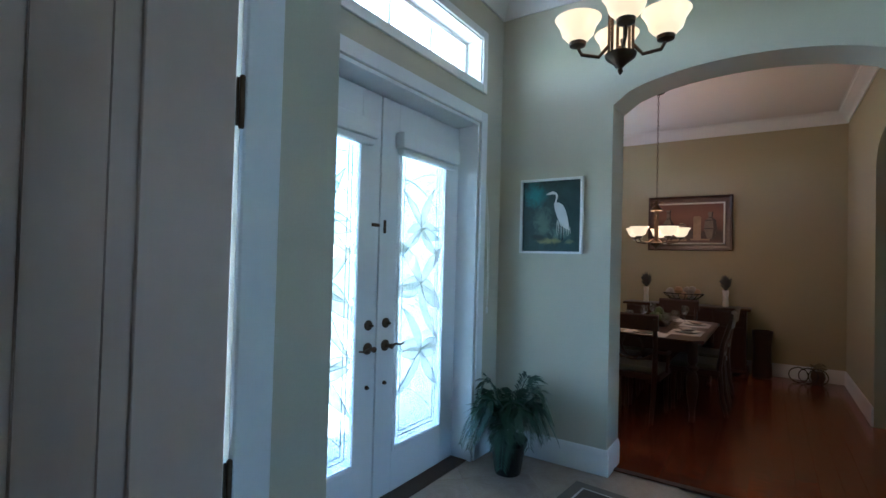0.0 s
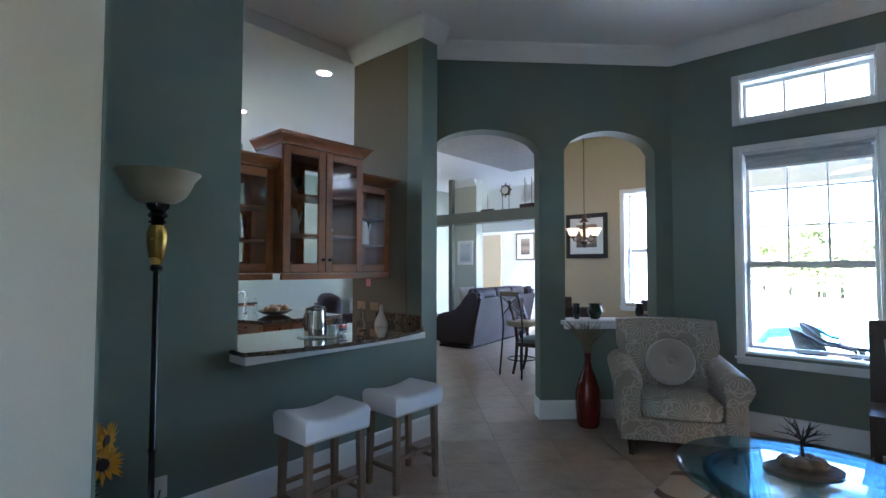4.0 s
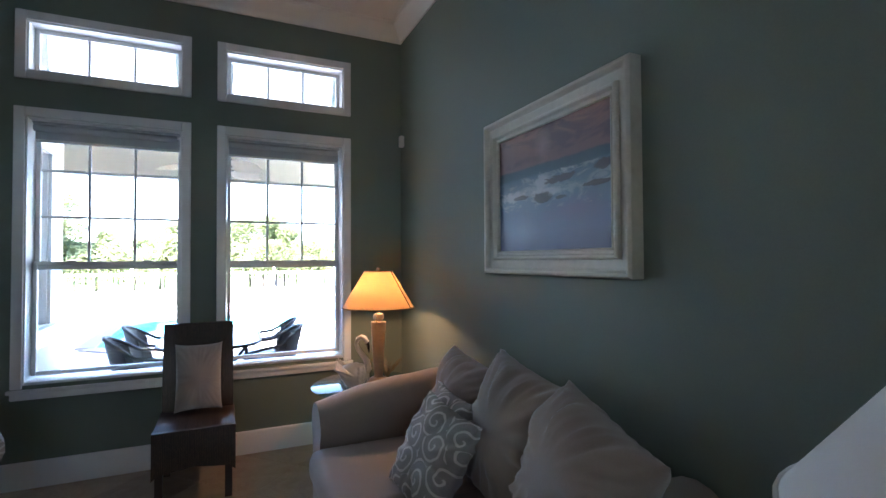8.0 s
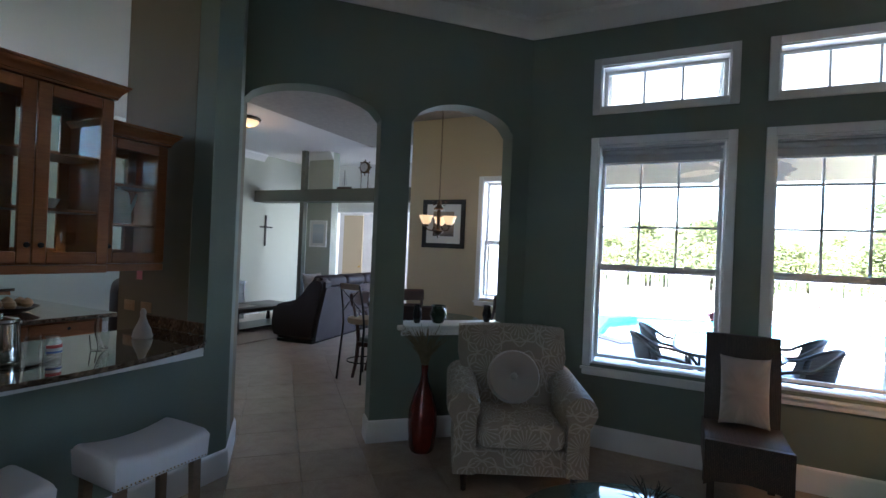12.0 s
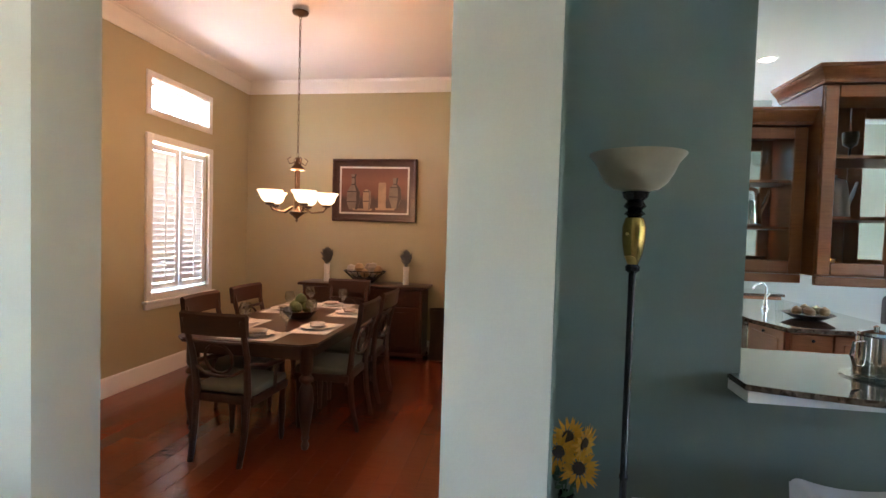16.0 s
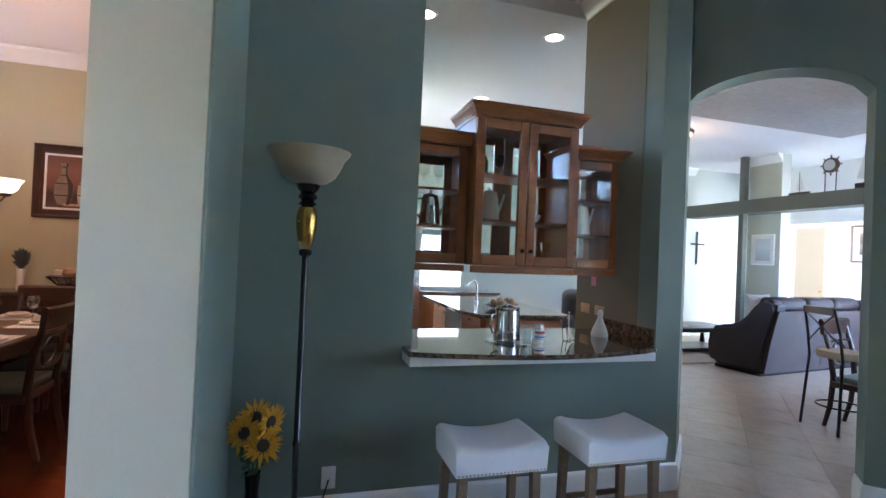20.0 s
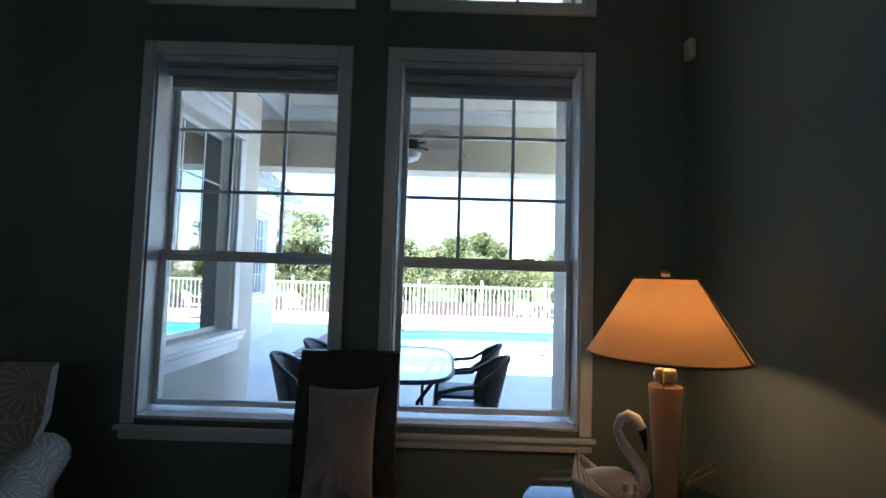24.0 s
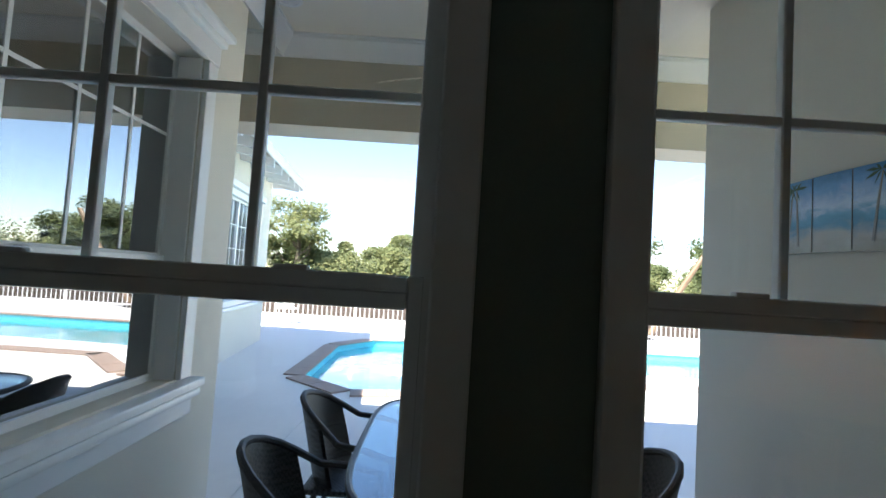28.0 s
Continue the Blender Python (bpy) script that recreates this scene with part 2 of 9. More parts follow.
stone("granite", ((0.018, 0.013, 0.010), (0.085, 0.055, 0.036), (0.26, 0.20, 0.145)), 22, 0.03)
clear_glass("pane_glass")
clear_glass("clear_glass", (0.96, 0.98, 0.97))
clear_glass("crystal", (0.93, 0.95, 0.95), 0.01, 0.14)
clear_glass("table_glass", (0.50, 0.74, 0.82), 0.01, 0.06)
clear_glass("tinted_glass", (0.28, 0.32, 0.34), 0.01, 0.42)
frosted("etched_glass", (0.55, 0.57, 0.55), 0.70)
frosted("etched_leaf", (0.88, 0.89, 0.86), 0.62, 60.0)
frosted("frosted_pane", (0.50, 0.48, 0.44), 0.3)
frosted("bevel_glass", (0.44, 0.46, 0.45), 0.25)

# ---- mesh tools ----


def bmn():
    return bmesh.new()


def box(bm, a, b, bev=0.0, seg=1, m=None):
    """A box between two corners, its edges rounded by bev."""
    x0, y0, z0 = (min(p, q) for p, q in zip(a, b))
    x1, y1, z1 = (max(p, q) for p, q in zip(a, b))
    v = [bm.verts.new(p) for p in ((x0, y0, z0), (x1, y0, z0), (x1, y1, z0), (x0, y1, z0), (x0, y0, z1), (x1, y0, z1), (x1, y1, z1), (x0, y1, z1))]
    f = [bm.faces.new([v[i] for i in q]) for q in ((3, 2, 1, 0), (4, 5, 6, 7), (0, 1, 5, 4), (1, 2, 6, 5), (2, 3, 7, 6), (3, 0, 4, 7))]
    made = v
    if bev:
        r = bmesh.ops.bevel(bm, geom=list({e for q in f for e in q.edges}), offset=bev, segments=seg, affect="EDGES", profile=0.5)
        made = list({w for q in r["faces"] for w in q.verts} | {w for w in v if w.is_valid})
    if m is not None:
        bmesh.ops.transform(bm, matrix=m, verts=[w for w in made if w.is_valid])
    return made


def lathe(bm, prof, seg=18, at=(0, 0, 0), m=None, squash=1.0):
    """A turned body from rows of (radius, height)."""
    rings = []
    for r, z in prof:
        ring = []
        for i in range(seg):
            a = 2 * math.pi * i / seg
            p = Vector((r * math.cos(a) * squash, r * math.sin(a), z))
            p = m @ p if m is not None else p
            ring.append(bm.verts.new(p + Vector(at)))
        rings.append(ring)
    for lo, hi in zip(rings, rings[1:]):
        for i in range(seg):
            j = (i + 1) % seg
            bm.faces.new((lo[i], lo[j], hi[j], hi[i]))
    for ring, flip in ((rings[0], True), (rings[-1], False)):
        bm.faces.new(ring[::-1] if flip else ring)


def tube(bm, pts, r, seg=8, closed=False):
    """A round bar along points; r is one radius or one for each point."""
    pts = [Vector(p) for p in pts]
    n = len(pts)
    rad = [r] * n if isinstance(r, (int, float)) else r
    rings, side = [], None
    for i, p in enumerate(pts):
        d = (pts[(i + 1) % n] - pts[i - 1]) if closed or 0 < i < n - 1 else (pts[1] - pts[0] if i == 0 else pts[-1] - pts[-2])
        d.normalize()
        if side is None:
            side = d.orthogonal().normalized()
        side = (side - d * side.dot(d)).normalized()
        up = d.cross(side)
        rings.append([bm.verts.new(p + rad[i] * (math.cos(a) * side + math.sin(a) * up)) for a in (2 * math.pi * k / seg for k in range(seg))])
    pairs = list(zip(rings, rings[1:])) + ([(rings[-1], rings[0])] if closed else [])
    for lo, hi in pairs:
        for k in range(seg):
            j = (k + 1) % seg
            bm.faces.new((lo[k], lo[j], hi[j], hi[k]))
    if not closed:
        bm.faces.new(rings[0][::-1])
        bm.faces.new(rings[-1])


def prism(bm, outline, z0, z1, m=None):
    """A flat outline raised from z0 to z1."""
    lo = [bm.verts.new((x, y, z0)) for x, y in outline]
    hi = [bm.verts.new((x, y, z1)) for x, y in outline]
    n = len(outline)
    bm.faces.new(lo[::-1])
    bm.faces.new(hi)
    for i in range(n):
        j = (i + 1) % n
        bm.faces.new((lo[i], lo[j], hi[j], hi[i]))
    if m is not None:
        bmesh.ops.transform(bm, matrix=m, verts=lo + hi)
    return lo + hi


def panel(bm, o, u, outline, thick):
    """An upright wall: an outline of (along u, height), thick to the left of u."""
    u = Vector((u[0], u[1], 0)).normalized()
    n = Vector((-u.y, u.x, 0)) * thick
    a = [bm.verts.new(Vector((o[0], o[1], 0)) + u * s + Vector((0, 0, z))) for s, z in outline]
    b = [bm.verts.new(v.co + n) for v in a]
    bm.faces.new(a)
    bm.faces.new(b[::-1])
    k = len(a)
    for i in range(k):
        j = (i + 1) % k
        bm.faces.new((a[j], a[i], b[i], b[j]))


def cushion(bm, w, d, h, m, nx=10, ny=10, edge=0.25, puff=1.0):
    """A stuffed cushion lying on its side: full in the middle, thin at its seams."""
    def point(i, j, s):
        a, b = 2 * i / nx - 1, 2 * j / ny - 1
        t = max(0.0, (1 - abs(a) ** 2.4) * (1 - abs(b) ** 2.4)) ** 0.45
        pull = 1 - 0.045 * (1 - abs(a) ** 2) * abs(b) ** 3 - 0.045 * (1 - abs(b) ** 2) * abs(a) ** 3 + 0.03 * (a * b) ** 8
        wob = 1 + 0.06 * noise.noise((a * 2.3 + w * 9, b * 2.3 + d * 7, s))
        fold = 0.0
        if nx > 16:
            rim = min(1.0, max(0.0, max(abs(a), abs(b)) - 0.25) / 0.5) * min(1.0, 6 * t)
            th = math.atan2(b, a)
            fold = 0.030 * min(1.0, w / 0.55) ** 1.5 * t * noise.noise((a * 1.6 + w * 5, b * 2.2 + w * 9, s * 3.0 + d))
            fold += 0.026 * min(1.0, w / 0.55) ** 2.5 * rim * noise.noise((4.5 * math.cos(th) + w * 31, 4.5 * math.sin(th) + s, 0.8 * max(abs(a), abs(b)) + w * 17))
            fold += 0.007 * min(1.0, w / 0.45) * max(0.0, (abs(a * b)) ** 1.2) * math.sin(7 * (abs(a) - abs(b)) * 3.0 + 4 * noise.noise((w * 40, a * 3, b * 3)))
            fold += 0.018 * min(1.0, w / 0.55) ** 2.5 * rim * noise.noise((11 * math.cos(th) + w * 13, 11 * math.sin(th) + s, 1.5 * max(abs(a), abs(b)) + w * 23))
        return m @ Vector((a * w / 2 * pull, b * d / 2 * pull, s * (h / 2 * (edge * 0.25 + (1 - edge * 0.25) * t * wob) * puff + fold)))
    grids = []
    for s in (1, -1):
        grids.append([[bm.verts.new(point(i, j, s)) for j in range(ny + 1)] for i in range(nx + 1)])
    for g, s in zip(grids, (1, -1)):
        for i in range(nx):
            for j in range(ny):
                q = (g[i][j], g[i + 1][j], g[i + 1][j + 1], g[i][j + 1])
                bm.faces.new(q if s > 0 else q[::-1])
    t, b = grids
    for i in range(nx):
        bm.faces.new((t[i][0], b[i][0], b[i + 1][0], t[i + 1][0]))
        bm.faces.new((t[i + 1][ny], b[i + 1][ny], b[i][ny], t[i][ny]))
    for j in range(ny):
        bm.faces.new((t[0][j + 1], b[0][j + 1], b[0][j], t[0][j]))
        bm.faces.new((t[nx][j], b[nx][j], b[nx][j + 1], t[nx][j + 1]))


def mesh_of(name, bm, material, crease=38):
    bmesh.ops.recalc_face_normals(bm, faces=bm.faces)
    for f in bm.faces:
        f.smooth = True
    for e in bm.edges:
        if len(e.link_faces) == 2 and e.calc_face_angle(0) > radians(crease):
            e.smooth = False
    me = bpy.data.meshes.new(name)
    bm.to_mesh(me)
    bm.free()
    me.materials.append(MATS[material])
    return me


def part(name, bm, material, parent, label="", crease=38):
    """One mesh object, a part of parent."""
    ob = new(name, mesh_of(name, bm, material, crease))
    ob.parent = parent
    return tagged(ob, label)


def single(name, bm, material, label, category, kind="", group="", crease=38):
    """A thing that is one mesh."""
    return tagged(new(name, mesh_of(name, bm, material, crease)), label, category, group, kind)


def thing(name, label, category, m=None, group="", kind=""):
    ob = new(name)
    ob.empty_display_size = 0.1
    if m is not None:
        ob.matrix_basis = m
    return tagged(ob, label, category, group, kind)


def build(name, bm, material, label, category="wall"):
    return single(name, bm, material, label, category, "structure")


def arc(x0, x1, z, rise, n=14):
    """Points of a flat arch from x1 back to x0."""
    return [(x1 + (x0 - x1) * i / n, z + rise * (1 - (2 * i / n - 1) ** 2) ** 0.62) for i in range(n + 1)]


# ---- large structure ----
H = 3.6
D2 = math.sqrt(0.5)


def wall_holes(name, axis, at, thick, lo, hi, top, holes, material, label):
    """A straight wall with rectangular holes (from, to, bottom, top), holes in columns."""
    bm = bmn()

    def put(s0, s1, z0, z1):
        if s1 - s0 > 1e-4 and z1 - z0 > 1e-4:
            box(bm, (at, s0, z0), (at + thick, s1, z1)) if axis == "x" else box(bm, (s0, at, z0), (s1, at + thick, z1))
    s = lo
    cols = sorted({(h[0], h[1]) for h in holes})
    for c0, c1 in cols:
        put(s, c0, 0, top)
        z = 0
        for h in sorted((h for h in holes if (h[0], h[1]) == (c0, c1)), key=lambda h: h[2]):
            put(c0, c1, z, h[2])
            z = h[3]
        put(c0, c1, z, top)
        s = c1
    put(s, hi, 0, top)
    return build(name, bm, material, label)


W1, W2 = (1.466, 2.39), (0.252, 1.166)
wall_holes("wall_living_windows", "x", 5.93, 0.22, -0.27, 2.98, H, [(*W2, 0.68, 2.485), (*W2, 2.80, 3.138), (*W1, 0.68, 2.485), (*W1, 2.80, 3.138)], "paint_teal", "dark grey-green painted wall with two tall windows and transoms")
wall_holes("wall_living_sofa", "y", -0.47, 0.2, 1.36, 6.15, H, [], "paint_teal", "dark grey-green painted living room wall behind the sofa")
wall_holes("wall_front", "x", -1.60, 0.23, 0.96, 3.57, H, [(1.45, 3.23, 0, 2.46), (1.45, 3.23, 2.745, 3.08)], "paint_sage", "pale sage painted entry wall round the double front door")
wall_holes("wall_dining_front", "x", -2.54, 0.22, 3.57, 8.23, H, [(6.30, 7.18, 0.87, 2.37), (6.30, 7.18, 2.68, 2.98)], "paint_tan", "tan painted dining room wall with a shuttered window")
wall_holes("wall_dining_back", "y", 8.03, 0.2, -2.32, 1.36, H, [], "paint_tan", "tan painted dining room wall behind the buffet")

bm = bmn()
panel(bm, (-2.32, 3.57), (1, 0), [(0, 0), (1.81, 0)] + [(1.81, 2.55)] + arc(1.81, 3.34, 2.55, 0.185)[::-1][1:-1] + [(3.34, 2.55), (3.34, 0), (3.68, 0), (3.68, H), (0, H)], 0.3)
build("wall_dining_arch", bm, "paint_sage", "pale sage wall with a wide arched opening into the dining room")
bm = bmn()
panel(bm, (1.36, 3.87), (0, 1), [(0, 0), (1.33, 0), (1.33, 2.45)] + arc(1.33, 2.28, 2.45, 0.25)[::-1][1:-1] + [(2.28, 2.45), (2.28, 0), (4.36, 0), (4.36, H), (0, H)], 0.14)
build("wall_dining_side", bm, "paint_tan", "tan dining room wall with an arched passage to the kitchen")
bm = bmn()
panel(bm, (1.36, -1.2), (0, 1), [(0, 0), (1.8, 0), (1.8, 2.55)] + arc(1.8, 4.77, 2.55, 0.17)[::-1][1:-1] + [(4.77, 2.55), (4.77, H), (0, H)], 0.34)
build("wall_foyer_arch", bm, "paint_sage", "pale sage wall with a broad arch between foyer and living room")
bm = bmn()
box(bm, (1.362, 3.57, 0), (1.372, 4.42, H))
build("wall_pier_side", bm, "paint_teal", "narrow teal return of the pier beside the floor lamp")
bm = bmn()
box(bm, (1.36, 4.42, 0), (2.27, 4.58, H))
box(bm, (2.27, 4.42, 0), (3.87, 4.58, 0.865))
prism(bm, [(3.87, 4.42), (4.06, 4.42), (4.24, 4.60), (3.87, 4.60)], 0, H)
build("wall_bar", bm, "paint_teal", "teal wall with a pass-through bar opening to the kitchen")
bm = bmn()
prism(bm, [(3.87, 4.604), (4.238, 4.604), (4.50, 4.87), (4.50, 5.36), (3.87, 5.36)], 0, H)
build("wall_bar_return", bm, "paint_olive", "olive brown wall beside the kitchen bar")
# the diagonal wall: s runs from (4.26, 4.66) towards the windows
bm = bmn()
S = lambda x: (x - 4.26) / D2
panel(bm, (4.26, 4.66), (1, -1), [(-0.05, H), (-0.05, 2.59), (0.0, 2.59)] + arc(0.0, S(4.995), 2.59, 0.19)[::-1][1:-1] + [(S(4.995), 2.59), (S(4.995), 0), (S(5.17), 0), (S(5.17), 2.59)] + arc(S(5.17), S(5.815), 2.59, 0.2)[::-1][1:-1] + [(S(5.815), 2.59), (S(5.815), 0), (S(5.94), 0), (S(5.94), H)], 0.19)
panel(bm, (5.17, 3.75), (1, -1), [(0, 0), (0.645 / D2, 0), (0.645 / D2, 0.90), (0, 0.90)], 0.19)
build("wall_diagonal", bm, "paint_teal", "teal angled wall with an arched doorway and an arched pass-through")
wall_holes("wall_nook_back", "x", 7.87, 0.2, 2.95, 5.32, H, [(3.16, 4.18, 0.92, 2.52)], "paint_nook", "beige breakfast nook wall with a window")
wall_holes("wall_nook_side", "y", 2.75, 0.2, 6.15, 8.2, H, [(6.45, 7.72, 0.90, 2.56)], "stucco", "cream stucco wall of the lanai with a wide window")
wall_holes("wall_family", "y", 10.0, 0.2, 1.36, 11.2, H, [], "paint_family", "pale sage family room wall with a cross and clock")
wall_holes("wall_family_back", "x", 11.0, 0.2, 5.2, 10.0, H, [(6.2, 9.25, 0, 2.35)], "ceiling_white", "cream wall behind the family room with a wide opening")
wall_holes("wall_den_back", "x", 12.8, 0.2, 5.2, 11.2, 3.0, [], "ceiling_white", "white wall of the bright room beyond the family room")
wall_holes("wall_den_end", "y", 11.0, 0.2, 11.2, 12.8, 3.0, [], "ceiling_white", "white end wall of the bright room")
# this wall is unseen; its opening is made up for the den fill
wall_holes("wall_den_side", "y", 5.2, 0.2, 11.21, 12.79, 3.0, [(11.6, 12.6, 0.6, 2.4)], "ceiling_white", "white side wall of the bright room, its unseen opening added for the fill")
wall_holes("wall_den_front", "x", 11.0, 0.2, 10.21, 11.2, 3.0, [], "ceiling_white", "short white wall of the bright room")
wall_holes("wall_family_side", "y", 5.12, 0.2, 8.07, 11.2, H, [(8.5, 10.7, 0, 2.4)], "stucco_warm", "warm wall that closes the family room")
wall_holes("wall_kitchen_back", "y", 9.2, 0.2, 1.36, 4.6, H, [(3.05, 4.1, 1.0, 1.75)], "paint_family", "pale kitchen wall with a window over the counter")
bm = bmn()
box(bm, (-1.37, 0.82, 0), (-0.44, 0.96, H))
box(bm, (-0.56, 0.715, 0), (-0.44, 0.82, H))
box(bm, (-0.56, -0.10, 2.06), (-0.44, 0.715, H))
box(bm, (-0.56, -1.2, 0), (-0.44, -0.10, H))
build("wall_closet", bm, "paint_sage", "pale sage wall of a closet beside the entry")
wall_holes("wall_foyer_end", "y", -1.4, 0.2, -0.56, 1.36, H, [], "paint_sage", "pale sage wall at the end of the foyer")
wall_holes("wall_lanai_side", "y", -0.46, 0.34, 6.15, 8.12, H, [], "stucco", "cream stucco wall of the lanai")

bm = bmn()
prism(bm, [(1.19, -0.47), (6.15, -0.47), (6.15, 2.98), (4.5, 4.62), (4.5, 5.36), (1.19, 5.36)], 3.6, 3.75)
build("ceiling_living", bm, "ceiling_white", "white textured living room ceiling", "ceiling")
bm = bmn()
box(bm, (-1.6, -1.4, 3.5), (1.19, 3.72, 3.74))
build("ceiling_foyer", bm, "ceiling_white", "white foyer ceiling", "ceiling")
bm = bmn()
box(bm, (-2.54, 3.72, 3.45), (1.29, 8.23, 3.74))
build("ceiling_dining", bm, "ceiling_white", "white dining room ceiling", "ceiling")
bm = bmn()
prism(bm, [(1.29, 5.364), (4.504, 5.364), (4.504, 4.64), (6.16, 2.98), (6.16, 2.76), (8.2, 2.76), (8.2, 5.2), (11.2, 5.2), (11.2, 10.2), (1.29, 10.2)], 3.47, 3.599)
box(bm, (11.204, 5.2, 3.001), (13.0, 11.2, 3.1))
build("ceiling_kitchen", bm, "ceiling_white", "white kitchen and family room ceiling", "ceiling")
bm = bmn()
box(bm, (6.15, -3.2, 3.25), (9.2, 2.76, 3.4))
box(bm, (8.204, 2.764, 3.25), (9.2, 5.11, 3.4))
build("ceiling_lanai", bm, "lanai_paint", "cream lanai ceiling", "ceiling")

bm = bmn()
box(bm, (-1.6, -1.4, -0.2), (6.15, 3.72, -0.016))
prism(bm, [(1.29, 3.724), (6.15, 3.724), (8.2, 3.724), (8.2, 5.2), (11.2, 5.2), (11.2, 10.2), (1.29, 10.2)], -0.2, -0.016)
box(bm, (6.154, 2.75, -0.2), (8.2, 3.72, -0.016))
box(bm, (11.204, 5.2, -0.2), (13.0, 11.2, -0.002))
floor = build("floor", bm, "grout", "beige stone tile floor with thin grout joints", "floor")
bm = bmn()
box(bm, (-2.54, 3.724, -0.2), (1.286, 8.23, -0.012))
floor_dining = build("floor_dining", bm, "dark_wood", "glossy red cherry plank floor", "floor")

# ---- mouldings ----
CROWN = [(0, -0.15), (0.014, -0.15), (0.018, -0.128), (0.04, -0.105), (0.075, -0.055), (0.10, -0.035), (0.105, -0.012), (0.115, -0.010), (0.115, -0.001), (0, -0.001)]
BASE = [(0, 0.002), (0.017, 0.002), (0.017, 0.145), (0.013, 0.155), (0.012, 0.168), (0.004, 0.178), (0, 0.178)]


def moulding(name, path, side, profile, z, material, label, category):
    """A profile drawn along a path on the walls; side 1: the room lies left of the path, -1: right."""
    bm = bmn()
    pts = [Vector((p[0], p[1], 0)) for p in path]
    ways = [(b - a).normalized() for a, b in zip(pts, pts[1:])]
    rows = []
    for i, p in enumerate(pts):
        a, b = ways[max(0, i - 1)], ways[min(len(ways) - 1, i)]
        na, nb = Vector((-a.y, a.x, 0)) * side, Vector((-b.y, b.x, 0)) * side
        mit = (na + nb).normalized()
        mit /= max(0.35, mit.dot(na))
        rows.append([bm.verts.new(p + mit * o + Vector((0, 0, z + h))) for o, h in profile])
    k = len(profile)
    for lo, hi in zip(rows, rows[1:]):
        for i in range(k):
            j = (i + 1) % k
            bm.faces.new((lo[i], lo[j], hi[j], hi[i]))
    bm.faces.new(rows[0])
    bm.faces.new(rows[-1][::-1])
    return build(name, bm, material, label, category)


WC = "white painted crown moulding along the ceiling"
WB = "white painted baseboard along the wall"
moulding("crown_living", [(3.87, 5.355), (3.87, 4.42), (4.06, 4.42), (4.265, 4.645), (5.93, 2.985), (5.93, -0.27), (1.36, -0.27), (1.36, 3.5)], -1, CROWN, 3.6, "trim_white", WC, "moulding")
moulding("crown_bar", [(1.373, 3.57), (1.373, 4.42), (2.27, 4.42), (2.27, 4.58)], -1, CROWN, 3.6, "trim_white", WC, "moulding")
moulding("crown_foyer", [(1.02, 3.57), (-1.37, 3.57), (-1.37, 0.96), (-0.44, 0.96), (-0.44, -1.2), (1.02, -1.2), (1.02, 3.4)], 1, CROWN, 3.5, "trim_white", WC, "moulding")
moulding("crown_dining", [(1.0, 3.87), (-2.32, 3.87), (-2.32, 8.03), (1.22, 8.03), (1.22, 3.9)], -1, CROWN, 3.45, "trim_white", WC, "moulding")
moulding("crown_family", [(1.5, 10.0), (9.46, 10.0)], -1, CROWN, 3.47, "trim_white", WC, "moulding")
moulding("crown_lanai", [(6.16, 2.75), (8.84, 2.75)], -1, CROWN, 3.25, "trim_white", WC, "moulding")
moulding("crown_lanai_beam", [(8.85, 4.2), (8.85, -0.6)], -1, CROWN, 3.25, "trim_white", WC, "moulding")
moulding("baseboard_bar", [(1.02, 3.86), (1.02, 3.57), (1.373, 3.57), (1.373, 4.42), (4.06, 4.42), (4.48, 4.84)], -1, BASE, 0, "trim_white", WB, "baseboard")
moulding("baseboard_living", [(5.12, 4.05), (4.995, 3.925), (5.93, 2.985), (5.93, -0.27), (1.36, -0.27)], -1, BASE, 0, "trim_white", WB, "baseboard")
moulding("baseboard_foyer", [(-0.51, 3.86), (-0.51, 3.57), (-1.37, 3.57), (-1.37, 3.315)], 1, BASE, 0, "trim_white", WB, "baseboard")
moulding("baseboard_dining", [(-0.53, 3.87), (-2.32, 3.87), (-2.32, 8.03), (1.22, 8.03), (1.22, 6.16)], -1, BASE, 0, "trim_white", WB, "baseboard")
moulding("baseboard_dining_side", [(1.22, 5.19), (1.22, 3.88)], -1, BASE, 0, "trim_white", WB, "baseboard")
moulding("baseboard_closet", [(-1.37, 1.36), (-1.37, 0.96), (-0.44, 0.96), (-0.44, 0.82)], 1, BASE, 0, "trim_white", WB, "baseboard")
moulding("baseboard_family", [(1.5, 10.0), (9.46, 10.0)], -1, BASE, 0, "trim_white", WB, "baseboard")

# ---- windows and doors ----


def border(bm, w, h, t, y0, y1, bev=0.0, z=0.0, x=0.0):
    """Four bars round a w by h opening, outside of it, between two depths."""
    box(bm, (x - t, y0, z - t), (x, y1, z + h + t), bev)
    box(bm, (x + w, y0, z - t), (x + w + t, y1, z + h + t), bev)
    box(bm, (x, y0, z + h), (x + w, y1, z + h + t), bev)
    box(bm, (x, y0, z - t), (x + w, y1, z), bev)


def pane(parent, x0, x1, z0, z1, y, material="pane_glass", name="pane"):
    bm = bmn()
    box(bm, (x0, y, z0), (x1, y + 0.004, z1))
    ob = part(name, bm, material, parent)
    ob.visible_shadow = False
    return ob


